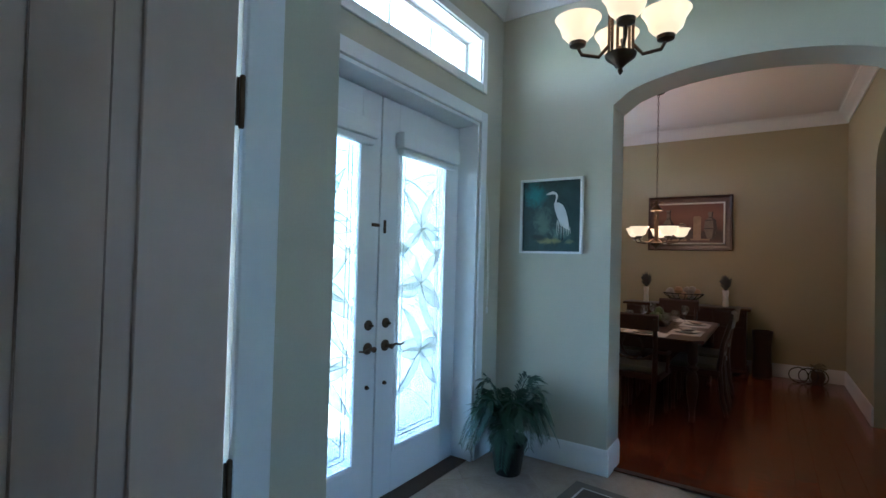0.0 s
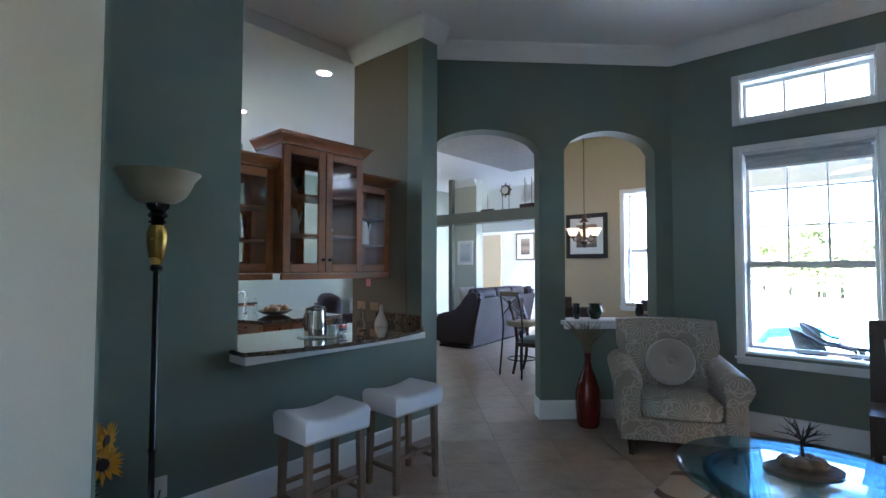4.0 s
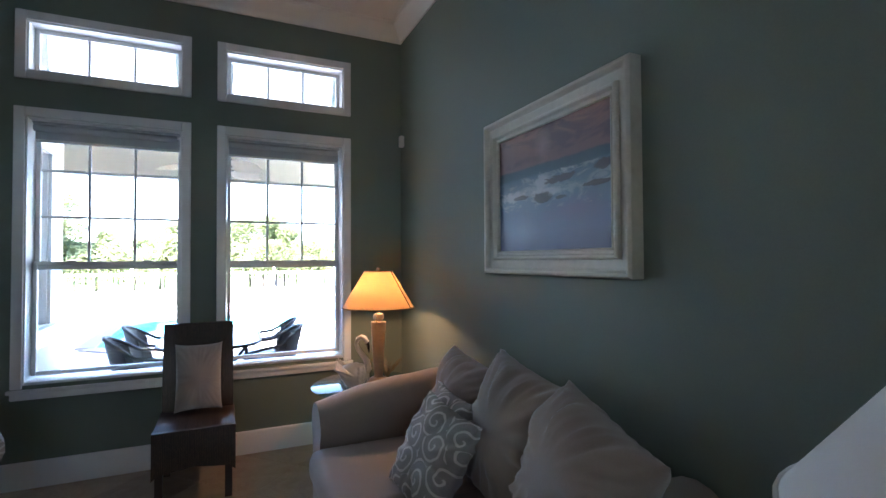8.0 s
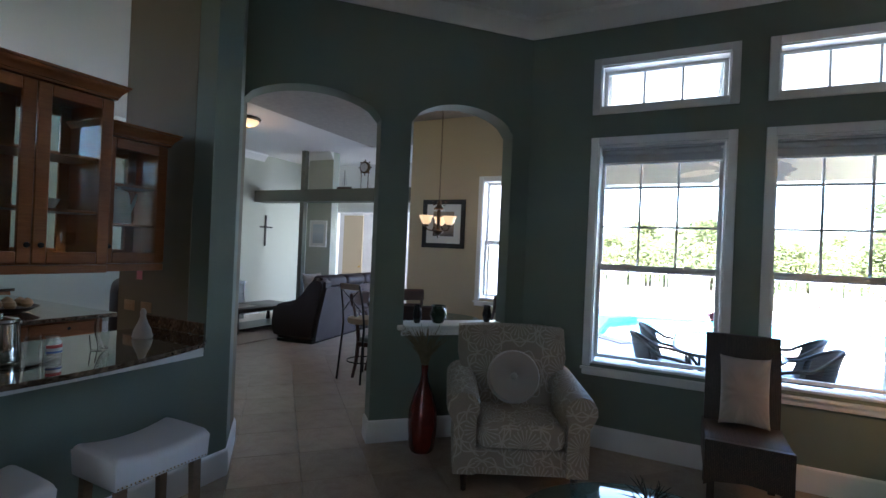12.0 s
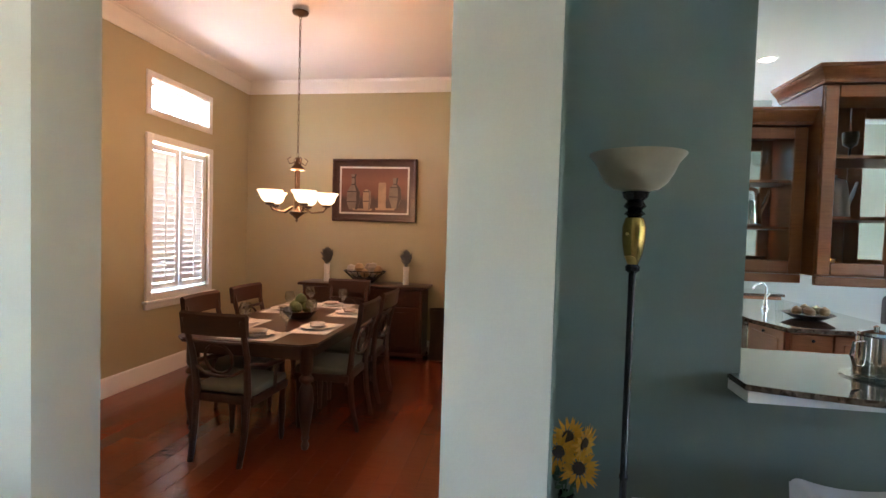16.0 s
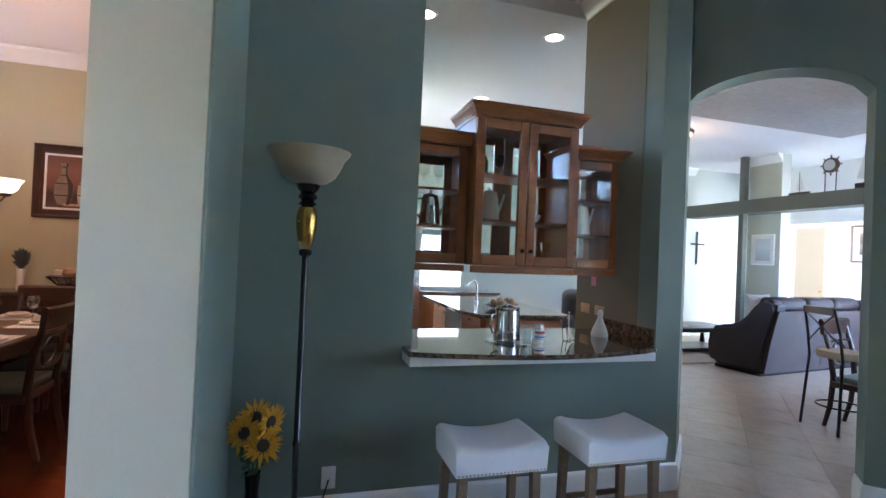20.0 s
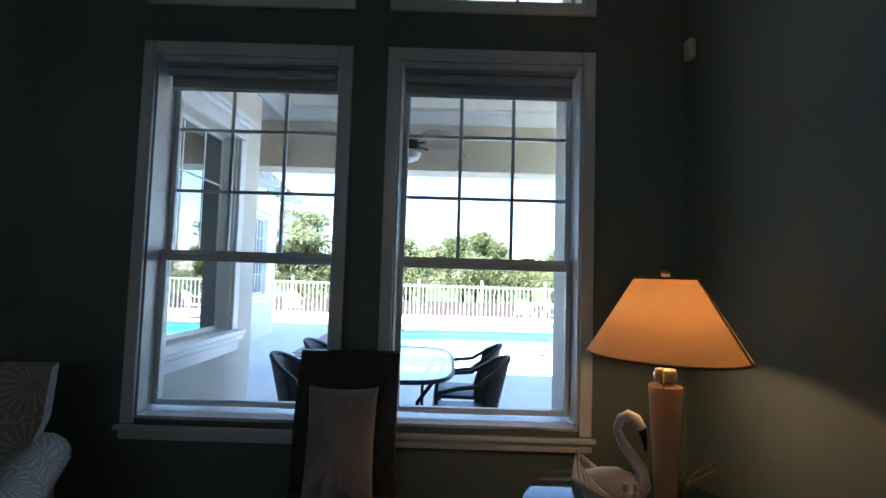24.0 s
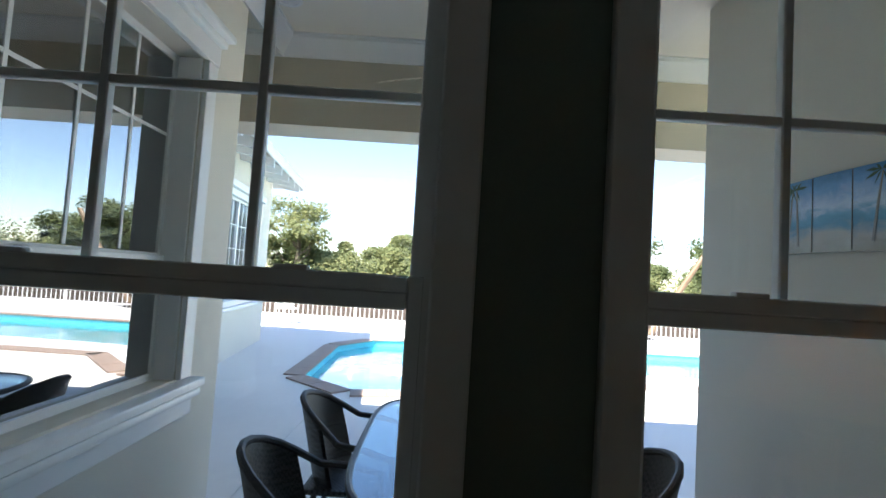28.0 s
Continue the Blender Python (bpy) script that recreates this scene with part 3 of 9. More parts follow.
def window(name, m, w, h, label, casing=0.062, cols=3, rows=3, rail=None, sill=True, depth=0.10, sash="trim_white", glass="pane_glass"):
    """A window set in its opening: x along, y outwards, z up from the opening's lower edge."""
    o = thing(name, label, "window", m, kind="structure")
    c = casing
    bm = bmn()
    box(bm, (-c, -0.020, -0.02 if sill else -c), (0, 0, h + c), 0.004)
    box(bm, (w, -0.020, -0.02 if sill else -c), (w + c, 0, h + c), 0.004)
    box(bm, (0, -0.019, h), (w, 0, h + c), 0.004)
    if not sill:
        box(bm, (0, -0.019, -c), (w, 0, 0), 0.004)
    part("casing", bm, "trim_white", o)
    bm = bmn()
    border(bm, w - 0.018, h - 0.018, 0.0089, 0.001, 0.21, 0, 0.009, 0.009)
    part("jamb", bm, "trim_white", o)
    if sill:
        bm = bmn()
        box(bm, (-c - 0.012, -0.050, -0.045), (w + c + 0.012, -0.0205, -0.02), 0.006, 2)
        box(bm, (0.016, -0.0205, 0.0152), (w - 0.016, depth - 0.03, 0.022))
        box(bm, (-c, -0.028, -0.092), (w + c, -0.001, -0.046), 0.008, 2)
        part("window_sill", bm, "trim_white", o)
    s, d = 0.028, depth + (0.013 if rail else 0)
    spans = [(0.010, rail, d), (rail - 0.04, h - 0.010, d + 0.046)] if rail else [(0.010, h - 0.010, d)]
    for k, (z0, z1, y) in enumerate(spans):
        bm = bmn()
        low = 0.055 if rail and k == 0 else s
        border(bm, w - 0.020 - 2 * s, z1 - z0 - s - low, s - 0.0005, y, y + 0.034, 0.003, z0 + low, 0.010 + s)
        part("window_frame", bm, sash, o)
        x0, x1, a, b = 0.010 + s, w - 0.010 - s, z0 + low, z1 - s
        pane(o, x0, x1, a, b, y + 0.015)
        if not rail or k == 1:
            for i in range(1, cols):
                bm = bmn()
                x = x0 + (x1 - x0) * i / cols
                box(bm, (x - 0.009, y + 0.006, a), (x + 0.009, y + 0.028, b), 0.003)
                part("muntin", bm, sash, o)
            for j in range(1, rows):
                bm = bmn()
                z = a + (0.329 * j if rail else (b - a) * j / rows)
                box(bm, (x0, y + 0.008, z - 0.009), (x1, y + 0.026, z + 0.009), 0.003)
                part("muntin", bm, sash, o)
    if rail:
        bm = bmn()
        box(bm, (0.039, d + 0.002, rail - 0.057), (w - 0.039, d + 0.032, rail - 0.0285), 0.003)
        part("meeting_rail", bm, sash, o)
        for f in (0.25, 0.75):
            bm = bmn()
            box(bm, (w * f - 0.028, d - 0.002, rail - 0.002), (w * f + 0.028, d + 0.02, rail + 0.007), 0.003, 2)
            part("sash_lock", bm, "trim_white", o)
    return o


def roller_shade(m, w, drop):
    o = thing("roller_shade", "pale grey roller shade raised in the window head", "shade", m, "living room shades")
    bm = bmn()
    box(bm, (0.018, 0.052, -0.03), (w - 0.018, 0.102, -0.016), 0.004)
    lathe(bm, [(0.024, 0.02), (0.024, w - 0.04)], 14, (0, 0.078, -0.055), Matrix.Rotation(radians(90), 4, "Y"))
    part("roller", bm, "shade_fabric", o)
    bm = bmn()
    box(bm, (0.024, 0.096, -drop), (w - 0.024, 0.099, -0.05))
    part("fabric", bm, "shade_fabric", o)
    bm = bmn()
    box(bm, (0.024, 0.091, -drop - 0.02), (w - 0.024, 0.105, -drop), 0.005, 2)
    part("hem_bar", bm, "trim_white", o)


for i, (y0, y1) in enumerate((W1, W2)):
    w = y1 - y0
    window("window_%d" % (1 + i), pose(5.93, y1, 0.68, 0, 0, -90), w, 1.805, "tall white double-hung window with muntins above the lower sash", rail=0.825)
    window("window_%d" % (3 + i), pose(5.93, y1, 2.80, 0, 0, -90), w, 0.338, "white transom window of three panes", rows=1, sill=False, depth=0.11)
    roller_shade(pose(5.93, y1, 2.485, 0, 0, -90), w, 0.13)
lamp_area("sky_transom_1", (6.14, 1.93, 2.97), (-1, 0, -0.25), 0.8, 0.28, 0.12, DAY)
lamp_area("sky_transom_2", (6.14, 0.71, 2.97), (-1, 0, -0.25), 0.8, 0.28, 0.12, DAY)
window("window_5", pose(7.87, 4.18, 0.92, 0, 0, -90), 1.02, 1.60, "white breakfast nook window", rail=0.8, cols=1, rows=1)
window("window_6", pose(-1.37, 1.45, 2.745, 0, 0, 90), 1.78, 0.335, "white transom window over the front door", cols=4, rows=1, sill=False, depth=0.12, glass="frosted_pane")
window("window_7", pose(-2.32, 6.30, 2.68, 0, 0, 90), 0.88, 0.30, "white dining room transom window", cols=2, rows=1, sill=False, depth=0.11)


def shutter_window():
    o = thing("window_8", "white plantation shutters closed over the dining window", "window", pose(-2.32, 6.30, 0.87, 0, 0, 90), kind="structure")
    w, h = 0.88, 1.50
    bm = bmn()
    border(bm, w, h, 0.07, -0.03, 0, 0.005)
    part("casing", bm, "trim_white", o)
    bm = bmn()
    box(bm, (-0.10, -0.06, -0.10), (w + 0.10, -0.002, -0.071), 0.006, 2)
    box(bm, (-0.08, -0.035, -0.16), (w + 0.08, -0.002, -0.101), 0.008, 2)
    part("window_sill", bm, "trim_white", o)
    for k in range(2):
        x0, x1 = 0.004 + k * w / 2, w / 2 - 0.004 + k * w / 2
        bm = bmn()
        border(bm, x1 - x0 - 0.112, h - 0.16, 0.055, 0.012, 0.04, 0.004, 0.08, x0 + 0.056)
        sh = part("shutter", bm, "trim_white", o)
        bm = bmn()
        box(bm, ((x0 + x1) / 2 - 0.007, -0.012, 0.10), ((x0 + x1) / 2 + 0.007, 0.002, h - 0.10), 0.003)
        part("tilt_rod", bm, "trim_white", sh)
        n = 22
        for i in range(n):
            z = 0.09 + (h - 0.18) * (i + 0.5) / n
            bm = bmn()
            box(bm, (x0 + 0.057, -0.034, -0.004), (x1 - 0.057, 0.034, 0.004), 0.003, 1, Matrix.Translation((0, 0.026, z)) @ Matrix.Rotation(radians(-74.5), 4, "X"))
            part("slat", bm, "trim_white", sh)
    pane(o, 0.02, w - 0.02, 0.02, h - 0.02, 0.14)
    bm = bmn()
    border(bm, w - 0.03, h - 0.03, 0.0149, 0.07, 0.21, 0, 0.015, 0.015)
    part("jamb", bm, "trim_white", o)


shutter_window()


def leaf_outline(length, width, bend, n=9):
    a = []
    for i in range(n + 1):
        t = i / n
        a.append((t * length, width * math.sin(math.pi * t ** 0.8) + bend * t * t))
    b = []
    for i in range(n - 1, 0, -1):
        t = i / n
        b.append((t * length, -width * math.sin(math.pi * t ** 0.8) + bend * t * t))
    return a + b


def front_door(name, m, hand):
    """A leaf of the double front door: x across, y outwards."""
    rnd = random.Random(7)
    w, h = 0.862, 2.42
    o = thing(name, "white front door leaf with etched flower glass", "door", m, "double front door", "structure")
    bm = bmn()
    box(bm, (0.004, 0, 0.01), (0.165, 0.045, h), 0.003)
    box(bm, (w - 0.165, 0, 0.01), (w - 0.004, 0.045, h), 0.003)
    box(bm, (0.165, 0.0005, 0.01), (w - 0.165, 0.0445, 0.27))
    box(bm, (0.165, 0.0005, h - 0.17), (w - 0.165, 0.0445, h))
    part("leaf", bm, "door_white", o)
    x0, x1, z0, z1 = 0.165, w - 0.165, 0.27, h - 0.17
    bm = bmn()
    border(bm, x1 - x0 - 0.04, z1 - z0 - 0.04, 0.028, -0.012, 0, 0.006, z0 + 0.02, x0 + 0.02)
    part("glazing_bead", bm, "door_white", o)
    g = pane(o, x0, x1, z0, z1, 0.02, "etched_glass", "etched_pane")
    bm = bmn()
    for off in (0.055, 0.085):
        q = [(x0 + off, 0.016, z0 + off), (x1 - off, 0.016, z0 + off), (x1 - off, 0.016, z1 - 0.1), (x0 + off, 0.016, z1 - 0.1)]
        for a, b in zip(q, q[1:] + q[:1]):
            tube(bm, (a, b), 0.0028, 6)
    for i in range(7):
        z = z0 + 0.2 + i * 0.25
        tube(bm, ((x0 + 0.02, 0.016, z), (x0 + 0.085, 0.016, z + 0.01)), 0.0025, 5)
        tube(bm, ((x1 - 0.085, 0.016, z - 0.05), (x1 - 0.02, 0.016, z - 0.04)), 0.0025, 5)
    cx = (x0 + x1) / 2
    for fz, fs, dx, turn in ((1.66, 0.95, 0.01, 25), (1.28, 1.25, 0.02, 8), (0.84, 1.05, 0.03, 40)):
        for k in range(7):
            a = radians(turn + k * 51.4 + rnd.uniform(-12, 12))
            up = abs(math.sin(a))
            ln = fs * (0.15 + 0.20 * up) * rnd.uniform(0.85, 1.1)
            sway = (1 if math.cos(a) * math.sin(a) < 0 else -1) * rnd.uniform(0.25, 0.55) * ln
            ol = leaf_outline(ln, fs * rnd.uniform(0.030, 0.042), sway, 12)
            pts = [(cx + dx + x * math.cos(a) - y * math.sin(a), fz + x * math.sin(a) + y * math.cos(a)) for x, y in ol]
            pts = [(min(max(x, x0 + 0.03), x1 - 0.03), min(max(z, z0 + 0.03), z1 - 0.03)) for x, z in pts]
            tube(bm, [(x, 0.016, z) for x, z in pts], 0.0024, 5, True)
            lb = bmn()
            prism(lb, pts, -0.0185, -0.0165, Matrix.Rotation(radians(90), 4, "X"))
            lf = part("etched_leaf", lb, "etched_leaf", g)
            lf.visible_shadow = False
    for k, (z, lift) in enumerate(((0.40, 0.22), (0.62, 0.26), (1.02, 0.20), (1.46, 0.24), (1.80, 0.16), (1.92, 0.12))):
        way = 1 if k % 2 else -1
        tube(bm, [(cx - way * (0.19 - 0.045 * i), 0.016, z + lift * math.sin(i / 8 * 1.5)) for i in range(9)], 0.0024, 5)
    part("came", bm, "bevel_glass", g)
    # lever, deadbolt and lower bolt on the meeting stile
    sx = w - 0.075 if hand > 0 else 0.075
    bm = bmn()
    lathe(bm, [(0.034, 0), (0.034, 0.008), (0.014, 0.016), (0.012, 0.045), (0.016, 0.05), (0.016, 0.06)], 16, (sx, 0, 0.925), Matrix.Rotation(radians(90), 4, "X"))
    tube(bm, [(sx, -0.055, 0.925), (sx + hand * -0.04, -0.058, 0.935), (sx + hand * -0.08, -0.058, 0.925), (sx + hand * -0.12, -0.054, 0.93)], [0.009, 0.008, 0.007, 0.005], 8)
    part("lever_handle", bm, "bronze", o, "bronze lever handle")
    bm = bmn()
    lathe(bm, [(0.03, 0), (0.03, 0.01), (0.022, 0.018), (0.008, 0.02), (0.008, 0.04)], 16, (sx, 0, 1.06), Matrix.Rotation(radians(90), 4, "X"))
    part("deadbolt", bm, "bronze", o, "bronze deadbolt")
    bm = bmn()
    lathe(bm, [(0.012, 0), (0.012, 0.01), (0.006, 0.02)], 10, (sx, 0, 0.70), Matrix.Rotation(radians(90), 4, "X"))
    part("bolt_knob", bm, "bronze", o)
    bm = bmn()
    if hand > 0:
        box(bm, (w - 0.07, -0.012, 1.635), (w - 0.004, 0, 1.655), 0.003)
    else:
        box(bm, (0.03, -0.012, 1.60), (0.05, 0, 1.68), 0.004)
    part("security_latch", bm, "bronze", o)
    bm = bmn()
    box(bm, (0.12, -0.075, h - 0.29), (w - 0.10, -0.002, h - 0.19), 0.012, 2)
    box(bm, (0.135, -0.06, h - 0.33), (w - 0.115, -0.008, h - 0.291), 0.014, 3)
    part("shade_valance", bm, "door_white", o, "white rolled shade in a valance")
    return o


bm = bmn()
box(bm, (-1.60, 2.322, 0.01), (-1.5765, 2.36, 2.399))
box(bm, (-1.60, 1.475, 2.40), (-1.5765, 3.205, 2.4365))
build("trim_door_stop", bm, "door_white", "white stop strips behind the front door leaves", "trim")
front_door("door_1", pose(-1.53, 1.476, 0, 0, 0, 90), 1)
front_door("door_2", pose(-1.53, 2.342, 0, 0, 0, 90), -1)
bm = bmn()
c = 0.085
box(bm, (-1.37, 1.45 - c, 0.002), (-1.352, 1.45, 2.545), 0.004)
box(bm, (-1.37, 3.23, 0.002), (-1.352, 3.23 + c, 2.545), 0.004)
box(bm, (-1.37, 1.45, 2.46), (-1.352, 3.23, 2.545), 0.004)
box(bm, (-1.6, 1.451, 0), (-1.371, 1.474, 2.437))
box(bm, (-1.6, 3.206, 0), (-1.371, 3.229, 2.437))
box(bm, (-1.6, 1.451, 2.437), (-1.371, 3.229, 2.459))
build("trim_front_door", bm, "door_white", "white casing round the double front door", "trim")
bm = bmn()
box(bm, (-1.6, 1.475, 0.0005), (-1.40, 3.205, 0.009), 0.003)
build("trim_threshold", bm, "bronze", "dark metal threshold under the front door", "trim")


def closet_door():
    o = thing("door_3", "white panelled closet door, closed", "door", pose(-0.434, -0.088, 0, 0, 0, 90), kind="structure")
    w, h = 0.795, 2.035
    bm = bmn()
    box(bm, (0.003, 0.008, 0.01), (w - 0.003, 0.036, h), 0.002)
    part("leaf", bm, "closet_white_warm_dim", o)
    for x0, x1 in ((0.0, 0.165), (w / 2 - 0.05, w / 2 + 0.05), (w - 0.165, w)):
        bm = bmn()
        box(bm, (max(0.004, x0), 0, 0.012), (min(w - 0.004, x1), 0.0075, h - 0.002), 0.003)
        part("stile", bm, "closet_white_warm_dim", o)
    for z0, z1 in ((0.012, 0.22), (0.86, 0.98), (1.88, h - 0.002)):
        for x0, x1 in ((0.166, w / 2 - 0.051), (w / 2 + 0.051, w - 0.166)):
            bm = bmn()
            box(bm, (x0, 0, z0), (x1, 0.0075, z1), 0.003)
            part("rail", bm, "closet_white_warm_dim", o)
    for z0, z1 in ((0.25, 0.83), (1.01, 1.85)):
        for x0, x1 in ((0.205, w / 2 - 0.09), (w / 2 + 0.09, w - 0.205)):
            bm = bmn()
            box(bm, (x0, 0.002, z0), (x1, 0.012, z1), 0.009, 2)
            part("door_panel", bm, "closet_white_warm_dim", o)
    for z in (0.25, 1.03, 1.74):
        bm = bmn()
        lathe(bm, [(0.004, -0.05), (0.0055, -0.048), (0.0055, 0.048), (0.004, 0.05)], 10, (w + 0.003, -0.006, z))
        box(bm, (w - 0.006, -0.003, z - 0.045), (w + 0.003, -0.0005, z + 0.045))
        part("hinge", bm, "bronze", o, "bronze hinge")
    bm = bmn()
    c = 0.075
    box(bm, (-0.44, 0.713, 0.002), (-0.422, 0.722 + c, 2.135), 0.004)
    box(bm, (-0.44, -0.107 - c, 0.002), (-0.422, -0.107, 2.135), 0.004)
    box(bm, (-0.44, -0.107, 2.06), (-0.422, 0.722, 2.135), 0.004)
    build("trim_closet_door", bm, "door_white", "white casing round the closet door", "trim")


closet_door()

# ---- outdoors ----
plain("deck_paver", (0.76, 0.74, 0.70), 0.8, var=0.10, scale=14, big=1.2, relief=0.5, dist=0.004)
plain("front_walk", (0.40, 0.37, 0.33), 0.85, var=0.12, scale=14, big=1.2, relief=0.5, dist=0.004)
plain("coping", (0.36, 0.27, 0.22), 0.7, var=0.2, scale=20, relief=0.4, dist=0.003)
plain("pool_plaster", (0.14, 0.60, 0.68), 0.6, var=0.06, scale=10)
plain("grass", (0.08, 0.12, 0.035), 0.9, var=0.35, scale=8, big=0.3, relief=0.8, dist=0.03)
plain("lake", (0.075, 0.060, 0.050), 0.9, var=0.2, scale=2.0, big=0.15, relief=0.5, dist=0.05).node_tree.nodes["Principled BSDF"].inputs["Specular IOR Level"].default_value = 0.0
plain("fence_white", (0.78, 0.78, 0.77), 0.5, var=0.03)
plain("roof_tile", (0.42, 0.40, 0.38), 0.8, var=0.15, scale=12)
plain("bark", (0.14, 0.11, 0.08), 0.9, var=0.3, scale=30, relief=0.8, dist=0.01)
leafy("leaf_mix", (0.16, 0.19, 0.085), (0.30, 0.33, 0.17))
leafy("leaf_dark", (0.11, 0.14, 0.065), (0.20, 0.24, 0.12))
m, t, b = nodes_of("pool_water")
b.inputs["Base Color"].default_value = (0.05, 0.52, 0.62, 1)
b.inputs["Roughness"].default_value = 0.06
b.inputs["Transmission Weight"].default_value = 0.55
b.inputs["IOR"].default_value = 1.33
bump(t, b, noise_tex(t, 5, 3), 0.25, 0.03)

bm = bmn()
box(bm, (6.15, -14, -0.30), (10.9, 2.74, -0.05))
box(bm, (8.2, 2.745, -0.30), (10.9, 12, -0.05))
POOL = [(11.55, 2.5), (12.25, 3.3), (15.2, 3.4), (16.2, 2.8), (16.75, 1.0), (16.8, -7), (13.2, -7), (13.0, -0.9), (11.9, 0.2)]
dk = [(10.9, -14), (21, -14), (21, 12), (10.9, 12)]
edge = [bm.verts.new((x, y, -0.05)) for x, y in dk]
hole = [bm.verts.new((x, y, -0.05)) for x, y in POOL]
es = [bm.edges.new((edge[i], edge[(i + 1) % 4])) for i in range(4)] + [bm.edges.new((hole[i], hole[(i + 1) % len(hole)])) for i in range(len(hole))]
bmesh.ops.triangle_fill(bm, use_beauty=True, use_dissolve=False, edges=es)
build("pavement_deck", bm, "deck_paver", "pale concrete pool deck in part shade", "deck")
bm = bmn()
n = len(POOL)
for i in range(n):
    (ax, ay), (bx, by) = POOL[i], POOL[(i + 1) % n]
    d = Vector((bx - ax, by - ay, 0))
    u = d.normalized()
    nn = Vector((u.y, -u.x, 0))
    k = max(1, int(d.length / 0.45))
    for j in range(k):
        a0 = Vector((ax, ay, 0)) + u * (d.length * j / k + 0.006)
        a1 = Vector((ax, ay, 0)) + u * (d.length * (j + 1) / k - 0.006)
        q = [a0 + nn * 0.02, a1 + nn * 0.02, a1 - nn * 0.28, a0 - nn * 0.28]
        prism(bm, [(p.x, p.y) for p in q], -0.049, -0.025)
tagged(build("trim_pool_coping", bm, "coping", "brown stone coping round the pool", "coping"), kind="structure")
bm = bmn()
lo = [bm.verts.new((x, y, -1.3)) for x, y in POOL]
hi = [bm.verts.new((x, y, -0.05)) for x, y in POOL]
bm.faces.new(lo)
for i in range(n):
    j = (i + 1) % n
    bm.faces.new((lo[i], lo[j], hi[j], hi[i]))
build("pool_basin", bm, "pool_plaster", "turquoise plastered pool basin", "pool")
bm = bmn()
bm.faces.new([bm.verts.new((x, y, -0.17)) for x, y in POOL])
w_ = build("water_pool", bm, "pool_water", "clear turquoise pool water", "water")
w_.visible_shadow = False
plain("shelf_plaster", (0.80, 0.84, 0.84), 0.5, var=0.04, scale=12)
bm = bmn()
prism(bm, [(13.05, -0.9), (13.24, -6.98), (14.75, -6.98), (14.5, -2.3), (14.22, 0.0), (14.13, 1.9), (13.95, 2.25), (13.42, 2.25), (13.25, 1.9), (13.15, 0.85), (12.8, 0.22), (12.35, 0.05)], -1.29, -0.155)
build("pool_shelf", bm, "shelf_plaster", "white plaster sun shelf just under the pool surface", "pool")
bm = bmn()
bm.faces.new([bm.verts.new(p) for p in ((-400, -600, -1.6), (900, -600, -1.6), (900, 600, -1.6), (-400, 600, -1.6))])
build("ground", bm, "grass", "green ground that runs to the horizon", "ground")
bm = bmn()
bm.faces.new([bm.verts.new(p) for p in ((22.5, -90, -0.68), (44.6, -90, -0.68), (44.6, 90, -0.68), (22.5, 90, -0.68))])
build("water", bm, "lake", "brown lake water beyond the fence", "water")
bm = bmn()
box(bm, (-14, -8, -0.4), (-1.63, 12, -0.02))
build("pavement_front", bm, "front_walk", "pale concrete walk before the front door", "pavement")
bm = bmn()
box(bm, (-2.62, 3.50, -0.019), (-1.64, 3.56, 3.29))
build("wall_porch", bm, "stucco", "cream stucco side wall of the front porch")
bm = bmn()
prism(bm, [(21.0, -60), (22.6, -60), (22.6, 60), (21.0, 60)], -1.7, -0.64)
build("ground_bank", bm, "grass", "grassy bank behind the pool fence", "ground")


def fence_run(name, x0, y0, x1, y1, label):
    """White picket fence of posts, rails and pickets."""
    o = thing(name, label, "fence", pose(x0, y0, -0.05, 0, 0, math.degrees(math.atan2(y1 - y0, x1 - x0))))
    ln = math.hypot(x1 - x0, y1 - y0)
    for z in (0.12, 1.12):
        bm = bmn()
        box(bm, (0, -0.02, z), (ln, 0.02, z + 0.045), 0.004)
        part("rail", bm, "fence_white", o)
    pm, qm = bmn(), bmn()
    box(pm, (-0.009, -0.009, 0.05), (0.009, 0.009, 1.2))
    box(qm, (-0.035, -0.035, 0), (0.035, 0.035, 1.28), 0.004)
    lathe(qm, [(0.03, 1.28), (0.045, 1.30), (0.03, 1.35), (0.004, 1.38)], 8)
    pm, qm = mesh_of("picket", pm, "fence_white"), mesh_of("post", qm, "fence_white")
    k = int(ln / 0.14)
    for i in range(k + 1):
        post = i % 15 == 0
        ob = new("post" if post else "picket", qm if post else pm)
        ob.parent = o
        ob.location = (ln * i / k, 0, 0)
    return o


fence_run("fence", 19.6, -13, 19.6, 11, "white metal picket fence round the pool deck")


def leaf_cloud(bm, centre, size, count, leaf, rnd):
    """Small leaf blades in an uneven clump."""
    for _ in range(count):
        d = Vector((rnd.gauss(0, 1), rnd.gauss(0, 1), rnd.gauss(0, 1))).normalized()
        r = rnd.random() ** 0.45
        p = Vector(centre) + Vector((d.x * size[0], d.y * size[1], d.z * size[2])) * r
        a = Vector((rnd.gauss(0, 1), rnd.gauss(0, 1), rnd.gauss(0, 0.6))).normalized() * leaf * rnd.uniform(0.6, 1.3)
        b = a.orthogonal().normalized() * leaf * rnd.uniform(0.25, 0.5)
        v = [bm.verts.new(q) for q in (p - a, p + b, p + a, p - b)]
        bm.faces.new(v)


